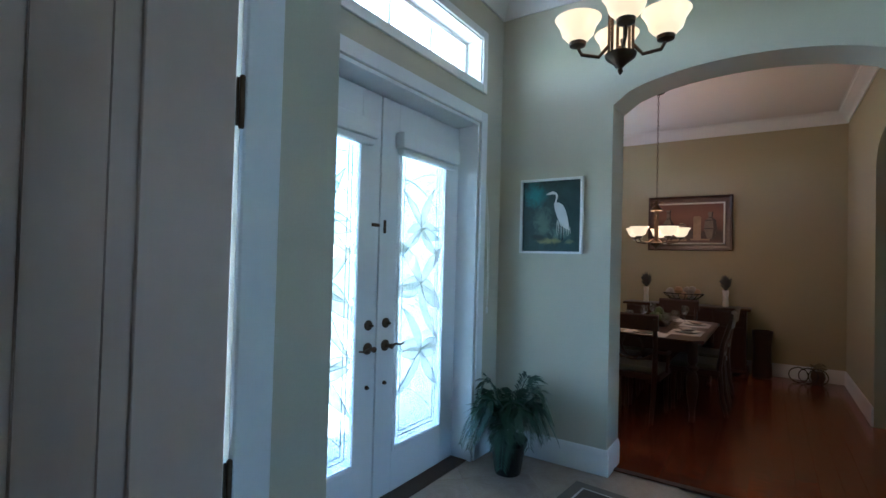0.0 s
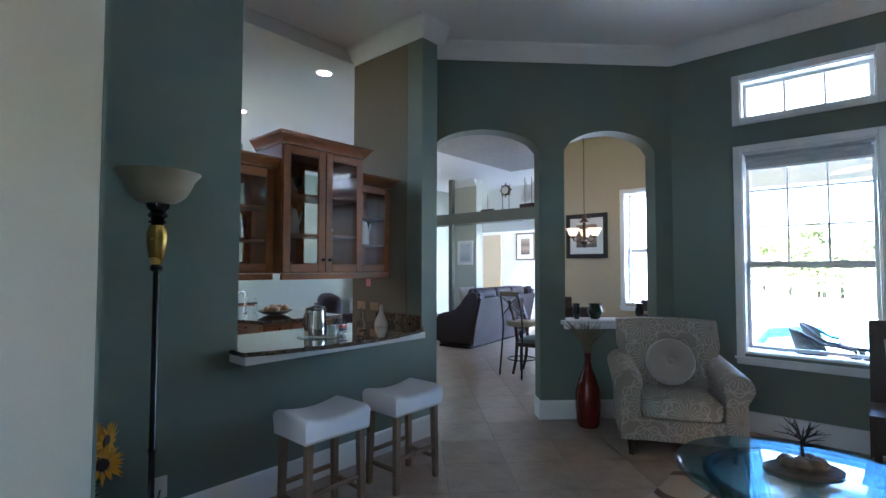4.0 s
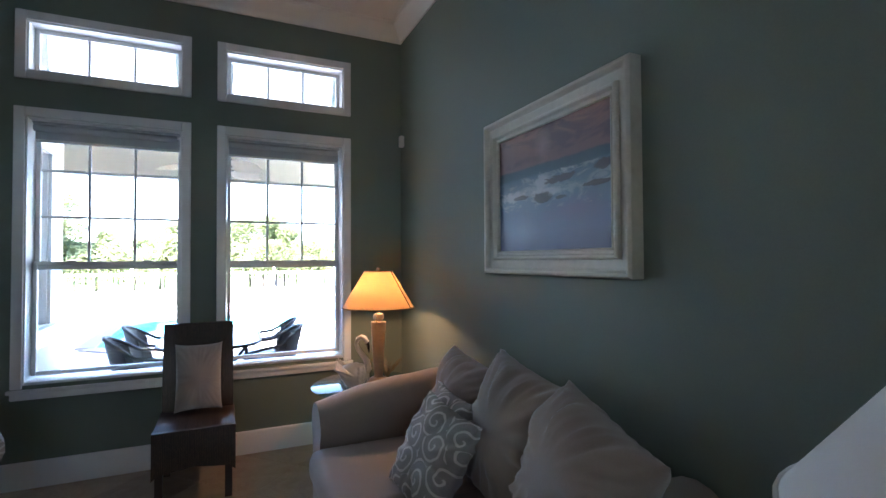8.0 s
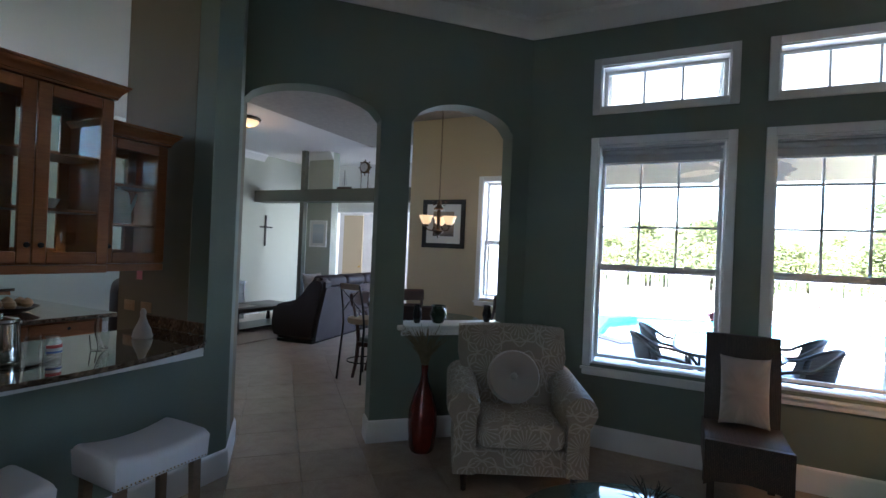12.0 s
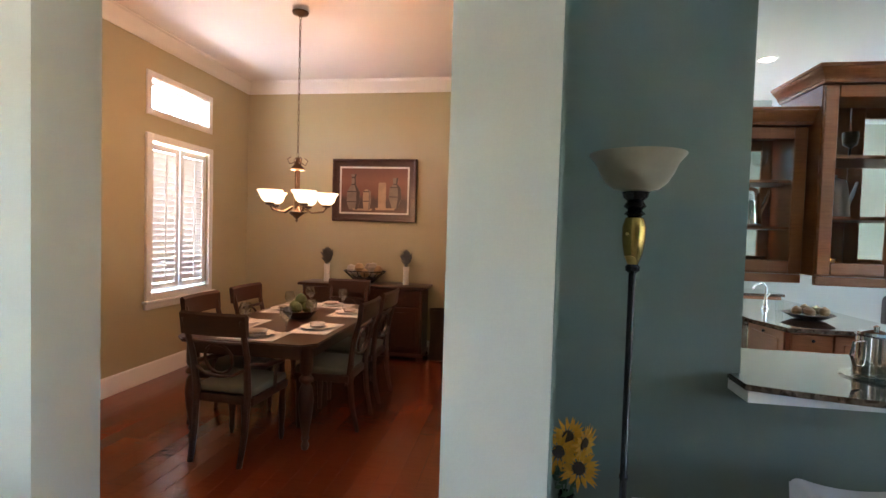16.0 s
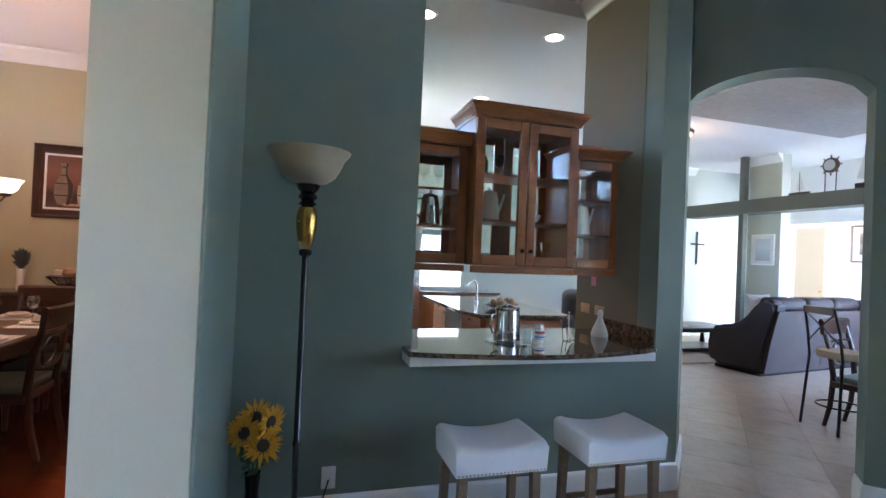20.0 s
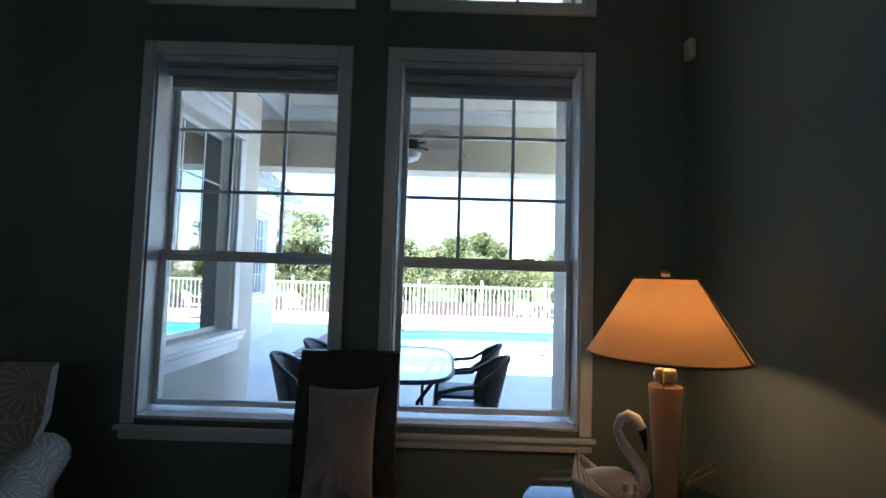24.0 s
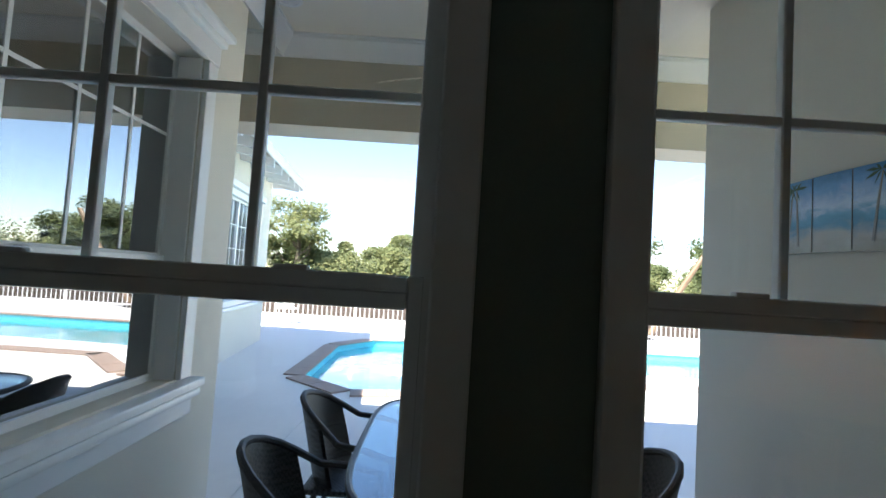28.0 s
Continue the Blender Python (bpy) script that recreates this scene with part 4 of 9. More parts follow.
def tree(seed, high, spread, crown):
    rnd = random.Random(seed)
    o = thing("tree", "leafy green shore tree with a broken crown", "tree", None, "trees on the far shore")
    bm = bmn()
    tube(bm, [(0, 0, 0), (0.1, 0.05, high * 0.25), (0.05, -0.1, high * 0.5), (0.2, 0.1, high * 0.8)], [high * 0.045, high * 0.035, high * 0.022, high * 0.008], 7)
    tips = []
    for k in range(9):
        a = k * 2.4 + rnd.random()
        z0 = high * rnd.uniform(0.2, 0.6)
        tip = Vector((math.cos(a) * spread * rnd.uniform(0.4, 0.8), math.sin(a) * spread * rnd.uniform(0.4, 0.8), z0 + high * rnd.uniform(0.05, 0.35)))
        tube(bm, [(0.08, 0, z0), tip * 0.55 + Vector((0, 0, z0 * 0.35)), tip], [high * 0.014, high * 0.009, high * 0.003], 5)
        tips.append(tip)
    part("trunk", bm, "bark", o)
    bm = bmn()
    tips += [Vector((rnd.gauss(0, spread * 0.3), rnd.gauss(0, spread * 0.3), high * rnd.uniform(0.6, 1.0))) for _ in range(8)]
    for p in tips:
        s = spread * rnd.uniform(0.22, 0.42)
        leaf_cloud(bm, p, (s, s, s * 0.75), 330, 0.19, rnd)
    part("crown", bm, crown, o, crease=180)
    return o


rnd = random.Random(3)
kinds = [tree(11, 6.0, 3.0, "leaf_mix"), tree(12, 5.0, 2.8, "leaf_mix"), tree(13, 6.8, 3.4, "leaf_dark")]
for k, o in enumerate(kinds):
    o.matrix_basis = pose(48, 4 - 9 * k, -1.4, 0, 0, 40 * k)
for k in range(46):
    o = kinds[rnd.randrange(3)]
    s = rnd.uniform(0.75, 1.15)
    c_ = copy_thing(o, pose(rnd.uniform(45.5, 56), -46 + k * 2.1 + rnd.uniform(-1.5, 1.5), -1.4, 0, 0, rnd.uniform(0, 360)))
    c_.scale = (s, s, s)
big = tree(21, 8.6, 3.6, "leaf_mix")
big.matrix_basis = pose(46, 13.5, -1.4)
copy_thing(big, pose(47, -13.0, -1.4, 0, 0, 120))
bm = bmn()
for k in range(90):
    y = -46 + k * 1.05
    leaf_cloud(bm, (44.5 + rnd.uniform(0, 2.5), y, 0.3 + rnd.uniform(0, 1.7)), (1.6, 1.3, rnd.uniform(1.5, 2.7)), 430, 0.15, rnd)
single("mangrove_hedge", bm, "leaf_mix", "low dense green mangroves along the far shore", "hedge", "stuff", crease=180)

# wing of the house beside the pool
wing = thing("house_wing", "cream stucco wing of the house with white window trim", "house", pose(11.2, 4.55, -0.05, 0, 0, 7))
bm = bmn()
box(bm, (0, 0, 0), (1.05, 0.25, 3.3))
box(bm, (3.2, 0, 0), (4.15, 0.25, 3.3))
box(bm, (1.05, 0, 0), (3.2, 0.25, 0.95))
box(bm, (1.05, 0, 2.65), (3.2, 0.25, 3.3))
box(bm, (3.9, 0.255, 0), (4.15, 5, 3.3))
part("wall", bm, "stucco", wing)
bm = bmn()
v = [bm.verts.new(p) for p in ((-2.5, -0.55, 3.30), (4.6, -0.55, 3.30), (4.6, 5, 5.3), (-2.5, 5, 5.3))]
u_ = [bm.verts.new(q.co + Vector((0, 0, 0.09))) for q in v]
for q in ((v[3], v[2], v[1], v[0]), (u_[0], u_[1], u_[2], u_[3]), (v[0], v[1], u_[1], u_[0]), (v[1], v[2], u_[2], u_[1]), (v[2], v[3], u_[3], u_[2]), (v[3], v[0], u_[0], u_[3])):
    bm.faces.new(q)
part("roof", bm, "roof_tile", wing)
bm = bmn()
box(bm, (-2.5, -0.60, 3.24), (4.64, -0.551, 3.42), 0.02, 2)
box(bm, (4.601, -0.55, 3.24), (4.64, 5, 3.42))
part("gutter", bm, "trim_white", wing)
for k in range(11):
    bm = bmn()
    x = -2.0 + k * 0.62
    prism(bm, [(-0.54, 3.14), (-0.01, 3.22), (-0.01, 3.46), (-0.54, 3.28)], x, x + 0.07, Matrix(((0, 0, 1, 0), (1, 0, 0, 0), (0, 1, 0, 0), (0, 0, 0, 1))))
    part("rafter_tail", bm, "trim_white", wing)
bm = bmn()
border(bm, 2.13, 1.66, 0.10, -0.03, 0.05, 0.006, 0.96, 1.06)
box(bm, (0.9, -0.10, 2.73), (3.35, -0.001, 2.83), 0.01)
box(bm, (0.9, -0.09, 0.80), (3.35, 0, 0.86), 0.01)
win = part("window_frame", bm, "trim_white", wing)
for k in range(2):
    bm = bmn()
    x0 = 1.07 + k * 1.06
    border(bm, 0.98, 1.58, 0.035, 0.05, 0.10, 0, 1.0, x0 + 0.036)
    for i in range(1, 4):
        box(bm, (x0 + 0.036 + 0.245 * i - 0.008, 0.06, 1.0), (x0 + 0.036 + 0.245 * i + 0.008, 0.08, 2.58))
    for j in range(1, 4):
        box(bm, (x0 + 0.036, 0.062, 1.0 + 0.395 * j - 0.008), (x0 + 1.016, 0.078, 1.0 + 0.395 * j + 0.008))
    part("sash", bm, "trim_white", win)
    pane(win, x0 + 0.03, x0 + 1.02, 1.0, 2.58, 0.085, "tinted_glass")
# dark board that stands in for the shade of the room behind the panes
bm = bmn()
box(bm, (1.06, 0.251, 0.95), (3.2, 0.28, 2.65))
part("blind", bm, "dark_wood", wing, "dark board in place of the unlit room behind the window")

# lanai: beam, window of the nook from outside
bm = bmn()
box(bm, (8.85, -3.0, 2.58), (9.2, 4.6, 3.24))
box(bm, (8.85, -3.0, -0.05), (9.2, -2.7, 2.58))
box(bm, (8.85, 4.3, -0.05), (9.2, 4.6, 2.58))
build("wall_lanai_beam", bm, "stucco_warm", "tan stucco beam across the open side of the lanai")
bm = bmn()
# carried on to y 7, added to stop a sun patch on the lanai
prism(bm, [(6.15, -3.2), (9.21, -3.2), (9.21, 7.0), (6.15, 7.0)], 3.42, 3.52)
prism(bm, [(-2.55, -1.4), (6.14, -1.4), (6.14, 10.2), (-2.55, 10.2)], 3.76, 3.86)
# front eaves out of view, added to keep sun off the dining floor
box(bm, (-4.2, -1.4, 3.3), (-2.56, 9, 3.4))
box(bm, (-2.55, -1.4, 3.3), (-1.62, 3.5, 3.4))
build("roof", bm, "roof_tile", "flat roof slab over the house and its porches, with unseen eaves added against the sun", "roof")


def lanai_window():
    o = thing("window_9", "white lanai window with cornice and deep sill", "window", pose(6.45, 2.75, 0.90, 0, 0, 0), kind="structure")
    w, h = 1.27, 1.66
    bm = bmn()
    box(bm, (-0.16, -0.03, 0), (-0.005, -0.001, h), 0.004)
    box(bm, (w + 0.005, -0.03, 0), (w + 0.11, -0.001, h), 0.004)
    part("casing", bm, "trim_white", o)
    bm = bmn()
    box(bm, (-0.20, -0.035, h + 0.001), (w + 0.115, -0.001, h + 0.11), 0.004)
    box(bm, (-0.23, -0.065, h + 0.111), (w + 0.13, -0.001, h + 0.15), 0.01, 2)
    box(bm, (-0.26, -0.10, h + 0.151), (w + 0.15, -0.001, h + 0.19), 0.01, 2)
    part("cornice", bm, "trim_white", o)
    bm = bmn()
    box(bm, (-0.27, -0.08, -0.055), (w + 0.17, 0.08, -0.012), 0.006)
    box(bm, (-0.24, -0.075, -0.10), (w + 0.14, -0.001, -0.056), 0.012, 2)
    box(bm, (-0.20, -0.045, -0.19), (w + 0.11, -0.001, -0.101), 0.006)
    part("window_sill", bm, "trim_white", o)
    for z0, z1, y in ((0.0, 0.62, 0.10), (0.60, h, 0.12)):
        bm = bmn()
        border(bm, w - 0.08, z1 - z0 - 0.07, 0.039, y, y + 0.03, 0.003, z0 + 0.035, 0.04)
        if z0:
            for i in range(1, 4):
                box(bm, (w * i / 4 - 0.008, y + 0.008, z0 + 0.04), (w * i / 4 + 0.008, y + 0.022, z1 - 0.04))
            box(bm, (0.04, y + 0.009, 1.23), (w - 0.04, y + 0.021, 1.246))
        part("window_frame", bm, "trim_white", o)
        pane(o, 0.04, w - 0.04, z0 + 0.035, z1 - 0.035, y + 0.012, "tinted_glass")
    bm = bmn()
    box(bm, (0, 0.001, 0.001), (0.012, 0.199, h - 0.001))
    box(bm, (w - 0.012, 0.001, 0.001), (w, 0.199, h - 0.001))
    part("jamb", bm, "trim_white", o)


lanai_window()

# ---- living room ----
plain("sofa_cloth", (0.30, 0.245, 0.20), 0.85, var=0.08, scale=220, big=4, relief=0.3, dist=0.001, sheen=0.4)
plain("pillow_plain", (0.40, 0.35, 0.31), 0.85, var=0.06, scale=220, relief=0.3, dist=0.001, sheen=0.3)
plain("stool_cloth", (0.66, 0.65, 0.66), 0.85, var=0.04, scale=260, relief=0.3, dist=0.001)
plain("lamp_shade_white", (0.70, 0.68, 0.64), 0.9, var=0.03, scale=300)
plain("lamp_wood", (0.42, 0.27, 0.15), 0.45, var=0.15, scale=14)
plain("lamp_metal", (0.50, 0.38, 0.24), 0.35, 0.6, var=0.08)
plain("fan_palm", (0.72, 0.63, 0.51), 0.7, var=0.1, scale=30)
plain("frame_cream", (0.58, 0.56, 0.47), 0.38, var=0.10, scale=30)
plain("red_glaze", (0.16, 0.018, 0.010), 0.22, 0.35, var=0.35, scale=18, coat=0.6)
plain("black_gloss", (0.012, 0.012, 0.013), 0.2, 0.0, var=0.2)
plain("swan_white", (0.62, 0.60, 0.56), 0.5, var=0.08, scale=18, relief=0.5, dist=0.006)
plain("plastic_white", (0.72, 0.71, 0.68), 0.4, var=0.02)
plain("dry_grass", (0.20, 0.16, 0.09), 0.9, var=0.3, scale=30)
plain("palm_green", (0.035, 0.085, 0.035), 0.5, var=0.35, scale=12)
plain("palm_dark", (0.020, 0.052, 0.022), 0.5, var=0.35, scale=12)
plain("petal", (0.80, 0.36, 0.012), 0.6, var=0.2, scale=40)
plain("seed_brown", (0.06, 0.035, 0.02), 0.9, var=0.3)
plain("alabaster", (0.40, 0.34, 0.24), 0.35, var=0.15, scale=12, big=4)
plain("tan_cloth", (0.34, 0.25, 0.16), 0.85, var=0.12, scale=120, relief=0.4)
plain("leather_brown", (0.024, 0.013, 0.014), 0.62, var=0.2, scale=60, relief=0.3, dist=0.002)
m, t, b = nodes_of("shade_lit")
b.inputs["Base Color"].default_value = (0.75, 0.62, 0.45, 1)
b.inputs["Roughness"].default_value = 0.9
b.inputs["Transmission Weight"].default_value = 0.0
tl = t.nodes.new("ShaderNodeBsdfTranslucent")
tl.inputs[0].default_value = (0.70, 0.53, 0.31, 1)
mx = t.nodes.new("ShaderNodeMixShader")
mx.inputs[0].default_value = 0.6
t.links.new(b.outputs[0], mx.inputs[1])
t.links.new(tl.outputs[0], mx.inputs[2])
t.links.new(mx.outputs[0], t.nodes["Material Output"].inputs[0])
bump(t, b, noise_tex(t, 300, 2), 0.1, 0.001)

# woven cloth with pale starbursts for the armchair, scrolls for the pillow, trellis for the rug

def calc(t, op, a, b=0.0):
    n = t.nodes.new("ShaderNodeMath")
    n.operation = op
    for s, v in zip(n.inputs, (a, b)):
        if isinstance(v, (int, float)):
            s.default_value = v
        else:
            t.links.new(v, s)
    return n.outputs[0]


m, t, b = nodes_of("starburst_cloth")
tc = t.nodes.new("ShaderNodeTexCoord")
so, sn = t.nodes.new("ShaderNodeSeparateXYZ"), t.nodes.new("ShaderNodeSeparateXYZ")
t.links.new(tc.outputs["Object"], so.inputs[0])
t.links.new(tc.outputs["Normal"], sn.inputs[0])
facing = calc(t, "GREATER_THAN", calc(t, "ABSOLUTE", sn.outputs["X"]), 0.72)
flat = calc(t, "GREATER_THAN", calc(t, "ABSOLUTE", sn.outputs["Z"]), 0.72)
u_ = calc(t, "ADD", so.outputs["X"], calc(t, "MULTIPLY", facing, calc(t, "SUBTRACT", so.outputs["Y"], so.outputs["X"])))
v_ = calc(t, "ADD", so.outputs["Z"], calc(t, "MULTIPLY", flat, calc(t, "SUBTRACT", so.outputs["Y"], so.outputs["Z"])))
uv = t.nodes.new("ShaderNodeCombineXYZ")
t.links.new(calc(t, "MULTIPLY", u_, 3.3), uv.inputs[0])
t.links.new(calc(t, "MULTIPLY", v_, 3.3), uv.inputs[1])
vo = t.nodes.new("ShaderNodeTexVoronoi")
vo.voronoi_dimensions, vo.feature = "2D", "F1"
vo.inputs["Scale"].default_value, vo.inputs["Randomness"].default_value = 1.0, 0.45
t.links.new(uv.outputs[0], vo.inputs["Vector"])
off = t.nodes.new("ShaderNodeVectorMath")
off.operation = "SUBTRACT"
t.links.new(uv.outputs[0], off.inputs[0])
t.links.new(vo.outputs["Position"], off.inputs[1])
sx = t.nodes.new("ShaderNodeSeparateXYZ")
t.links.new(off.outputs[0], sx.inputs[0])
ang = calc(t, "ARCTAN2", sx.outputs["Y"], sx.outputs["X"])
spoke = calc(t, "GREATER_THAN", calc(t, "SINE", calc(t, "MULTIPLY", ang, 22.0)), 0.45)
dd = vo.outputs["Distance"]
swirl = [calc(t, "GREATER_THAN", calc(t, "SINE", calc(t, "ADD", calc(t, "MULTIPLY", ang, 9.0), calc(t, "MULTIPLY", dd, k))), 0.86) for k in (26.0, -26.0)]
rim = calc(t, "GREATER_THAN", calc(t, "SINE", calc(t, "MULTIPLY", dd, 42.0)), 0.82)
ring = calc(t, "MAXIMUM", calc(t, "MAXIMUM", swirl[0], swirl[1]), rim)
inner = calc(t, "MULTIPLY", calc(t, "GREATER_THAN", dd, 0.06), calc(t, "LESS_THAN", dd, 0.36))
outer = calc(t, "MULTIPLY", calc(t, "GREATER_THAN", dd, 0.37), calc(t, "LESS_THAN", dd, 0.60))
pat = calc(t, "MAXIMUM", calc(t, "MULTIPLY", spoke, inner), calc(t, "MULTIPLY", ring, outer))
wv = noise_tex(t, 260, 2)
t.links.new(blend(t, ramp(t, wv, [(0.3, (0.29, 0.25, 0.20)), (0.7, (0.37, 0.32, 0.26))]), (0.49, 0.44, 0.365), pat), b.inputs["Base Color"])
b.inputs["Roughness"].default_value = 0.9
bump(t, b, wv, 0.3, 0.001)

m, t, b = nodes_of("scroll_cloth")
tc = t.nodes.new("ShaderNodeTexCoord")
vo = t.nodes.new("ShaderNodeTexVoronoi")
vo.voronoi_dimensions, vo.feature = "2D", "F1"
vo.inputs["Scale"].default_value, vo.inputs["Randomness"].default_value = 8.0, 0.75
t.links.new(tc.outputs["Object"], vo.inputs["Vector"])
off = t.nodes.new("ShaderNodeVectorMath")
off.operation = "SUBTRACT"
t.links.new(tc.outputs["Object"], off.inputs[0])
t.links.new(vo.outputs["Position"], off.inputs[1])
sx = t.nodes.new("ShaderNodeSeparateXYZ")
t.links.new(off.outputs[0], sx.inputs[0])
ang = calc(t, "ARCTAN2", sx.outputs["Y"], sx.outputs["X"])
line = calc(t, "GREATER_THAN", calc(t, "SINE", calc(t, "ADD", ang, calc(t, "MULTIPLY", vo.outputs["Distance"], 19.0))), 0.72)
wv = noise_tex(t, 260, 2)
t.links.new(blend(t, ramp(t, wv, [(0.3, (0.27, 0.255, 0.23)), (0.7, (0.34, 0.32, 0.29))]), (0.60, 0.57, 0.51), line), b.inputs["Base Color"])
b.inputs["Roughness"].default_value = 0.8
bump(t, b, wv, 0.3, 0.001)

m, t, b = nodes_of("rug_trellis")
tc = t.nodes.new("ShaderNodeTexCoord")
sx = t.nodes.new("ShaderNodeSeparateXYZ")
t.links.new(tc.outputs["Object"], sx.inputs[0])
u1 = calc(t, "COSINE", calc(t, "MULTIPLY", sx.outputs["X"], 2 * math.pi / 0.62))
v1 = calc(t, "COSINE", calc(t, "MULTIPLY", sx.outputs["Y"], 2 * math.pi / 0.50))
mm = calc(t, "ABSOLUTE", calc(t, "ADD", calc(t, "ADD", u1, v1), calc(t, "MULTIPLY", calc(t, "MULTIPLY", u1, v1), 0.5)))
line = calc(t, "LESS_THAN", mm, 0.45)
wv = noise_tex(t, 180, 3)
t.links.new(blend(t, ramp(t, wv, [(0.3, (0.36, 0.30, 0.23)), (0.7, (0.44, 0.37, 0.29))]), (0.13, 0.09, 0.065), line), b.inputs["Base Color"])
b.inputs["Roughness"].default_value = 0.95
bump(t, b, wv, 0.6, 0.004)

m, t, b = nodes_of("woven_brown")
wv = t.nodes.new("ShaderNodeTexBrick")
tc = t.nodes.new("ShaderNodeTexCoord")
mp = t.nodes.new("ShaderNodeMapping")
mp.inputs["Rotation"].default_value = (radians(90), 0, radians(90))
t.links.new(tc.outputs["Object"], mp.inputs[0])
t.links.new(mp.outputs[0], wv.inputs["Vector"])
wv.inputs["Scale"].default_value = 26.0
wv.inputs["Color1"].default_value, wv.inputs["Color2"].default_value = (0.085, 0.056, 0.040, 1), (0.052, 0.035, 0.026, 1)
wv.inputs["Mortar"].default_value = (0.010, 0.008, 0.006, 1)
wv.inputs["Mortar Size"].default_value = 0.03
t.links.new(wv.outputs["Color"], b.inputs["Base Color"])
b.inputs["Roughness"].default_value = 0.45
bump(t, b, wv.outputs["Fac"], -0.6, 0.003)


def painting(name, stops, axis_scale, stir=0.22):
    """Broad painted bands from bottom to top with brush marks."""
    m, t, b = nodes_of(name)
    tc = t.nodes.new("ShaderNodeTexCoord")
    sx = t.nodes.new("ShaderNodeSeparateXYZ")
    t.links.new(tc.outputs["Generated"], sx.inputs[0])
    n = noise_tex(t, 6, 6, axis_scale, 0.6, 0.8)
    fac = calc(t, "ADD", sx.outputs["Z"], calc(t, "MULTIPLY", calc(t, "SUBTRACT", n, 0.5), stir))
    t.links.new(ramp(t, fac, stops), b.inputs["Base Color"])
    b.inputs["Roughness"].default_value = 0.4
    bump(t, b, noise_tex(t, 120, 3), 0.15, 0.001)


m, t, b = nodes_of("sea_art")
tc = t.nodes.new("ShaderNodeTexCoord")
sx = t.nodes.new("ShaderNodeSeparateXYZ")
t.links.new(tc.outputs["Generated"], sx.inputs[0])
X_, Z_ = sx.outputs["X"], sx.outputs["Z"]
wob = calc(t, "SUBTRACT", noise_tex(t, 7, 7, (1, 1, 1.6), 0.65, 0.6), 0.5)


def blob(cx, cz, rx, rz, soft, rag):
    """A ragged painted patch: 1 inside, 0 outside."""
    p = calc(t, "POWER", calc(t, "DIVIDE", calc(t, "ABSOLUTE", calc(t, "SUBTRACT", X_, cx)), rx), 2.0)
    q = calc(t, "POWER", calc(t, "DIVIDE", calc(t, "ABSOLUTE", calc(t, "SUBTRACT", Z_, cz)), rz), 2.0)
    d = calc(t, "ADD", calc(t, "SQRT", calc(t, "ADD", p, q)), calc(t, "MULTIPLY", wob, rag))
    return ramp(t, d, [(max(0.0, 1 - soft), (1, 1, 1)), (1.0, (0, 0, 0))])


fac = calc(t, "ADD", Z_, calc(t, "MULTIPLY", wob, 0.035))
base = ramp(t, fac, [(0.0, (0.11, 0.13, 0.21)), (0.15, (0.16, 0.20, 0.32)), (0.34, (0.15, 0.22, 0.34)), (0.48, (0.17, 0.27, 0.36)), (0.60, (0.10, 0.18, 0.25)), (0.63, (0.035, 0.085, 0.12)), (0.69, (0.03, 0.065, 0.09)), (0.705, (0.19, 0.115, 0.115)), (0.82, (0.20, 0.115, 0.11)), (1.0, (0.27, 0.15, 0.12))])
cloud = calc(t, "MULTIPLY", calc(t, "GREATER_THAN", Z_, 0.72), ramp(t, noise_tex(t, 2.6, 6, (1, 1, 3.2), 0.6, 1.0), [(0.47, (0, 0, 0)), (0.56, (1, 1, 1))]))
base = blend(t, base, (0.085, 0.055, 0.065), calc(t, "MULTIPLY", cloud, 0.7))
base = blend(t, base, (0.52, 0.38, 0.34), calc(t, "MULTIPLY", blob(0.46, 0.84, 0.09, 0.15, 0.95, 0.8), 0.5))
surf = calc(t, "MULTIPLY", calc(t, "GREATER_THAN", fac, 0.33), calc(t, "LESS_THAN", fac, 0.62))
foam = calc(t, "MULTIPLY", surf, ramp(t, noise_tex(t, 4.0, 8, (1, 1, 3.4), 0.66, 1.6), [(0.50, (0, 0, 0)), (0.58, (1, 1, 1))]))
base = blend(t, base, (0.46, 0.52, 0.56), calc(t, "MULTIPLY", foam, 0.65))
for cx, cz, rx, rz in ((0.45, 0.56, 0.09, 0.05), (0.72, 0.605, 0.16, 0.025), (0.16, 0.47, 0.14, 0.05), (0.50, 0.455, 0.16, 0.03)):
    base = blend(t, base, (0.56, 0.61, 0.64), calc(t, "MULTIPLY", blob(cx, cz, rx, rz, 0.5, 5.0), 0.75))
base = blend(t, base, (0.20, 0.31, 0.48), calc(t, "MULTIPLY", blob(0.22, 0.16, 0.22, 0.16, 0.8, 0.6), 0.7))
base = blend(t, base, (0.20, 0.17, 0.26), calc(t, "MULTIPLY", blob(0.70, 0.30, 0.30, 0.12, 0.8, 0.8), 0.6))
for cx, cz, rx, rz in ((0.66, 0.545, 0.14, 0.038), (0.95, 0.575, 0.11, 0.032), (0.455, 0.41, 0.085, 0.042), (0.62, 0.40, 0.05, 0.018), (0.25, 0.45, 0.09, 0.02), (0.88, 0.455, 0.10, 0.018)):
    base = blend(t, base, (0.045, 0.045, 0.055), calc(t, "MULTIPLY", blob(cx, cz, rx, rz, 0.25, 4.0), 0.92))
t.links.new(base, b.inputs["Base Color"])
b.inputs["Roughness"].default_value = 0.4
bump(t, b, noise_tex(t, 120, 3), 0.15, 0.001)
m, t, b = nodes_of("heron_art")
tc = t.nodes.new("ShaderNodeTexCoord")
sx = t.nodes.new("ShaderNodeSeparateXYZ")
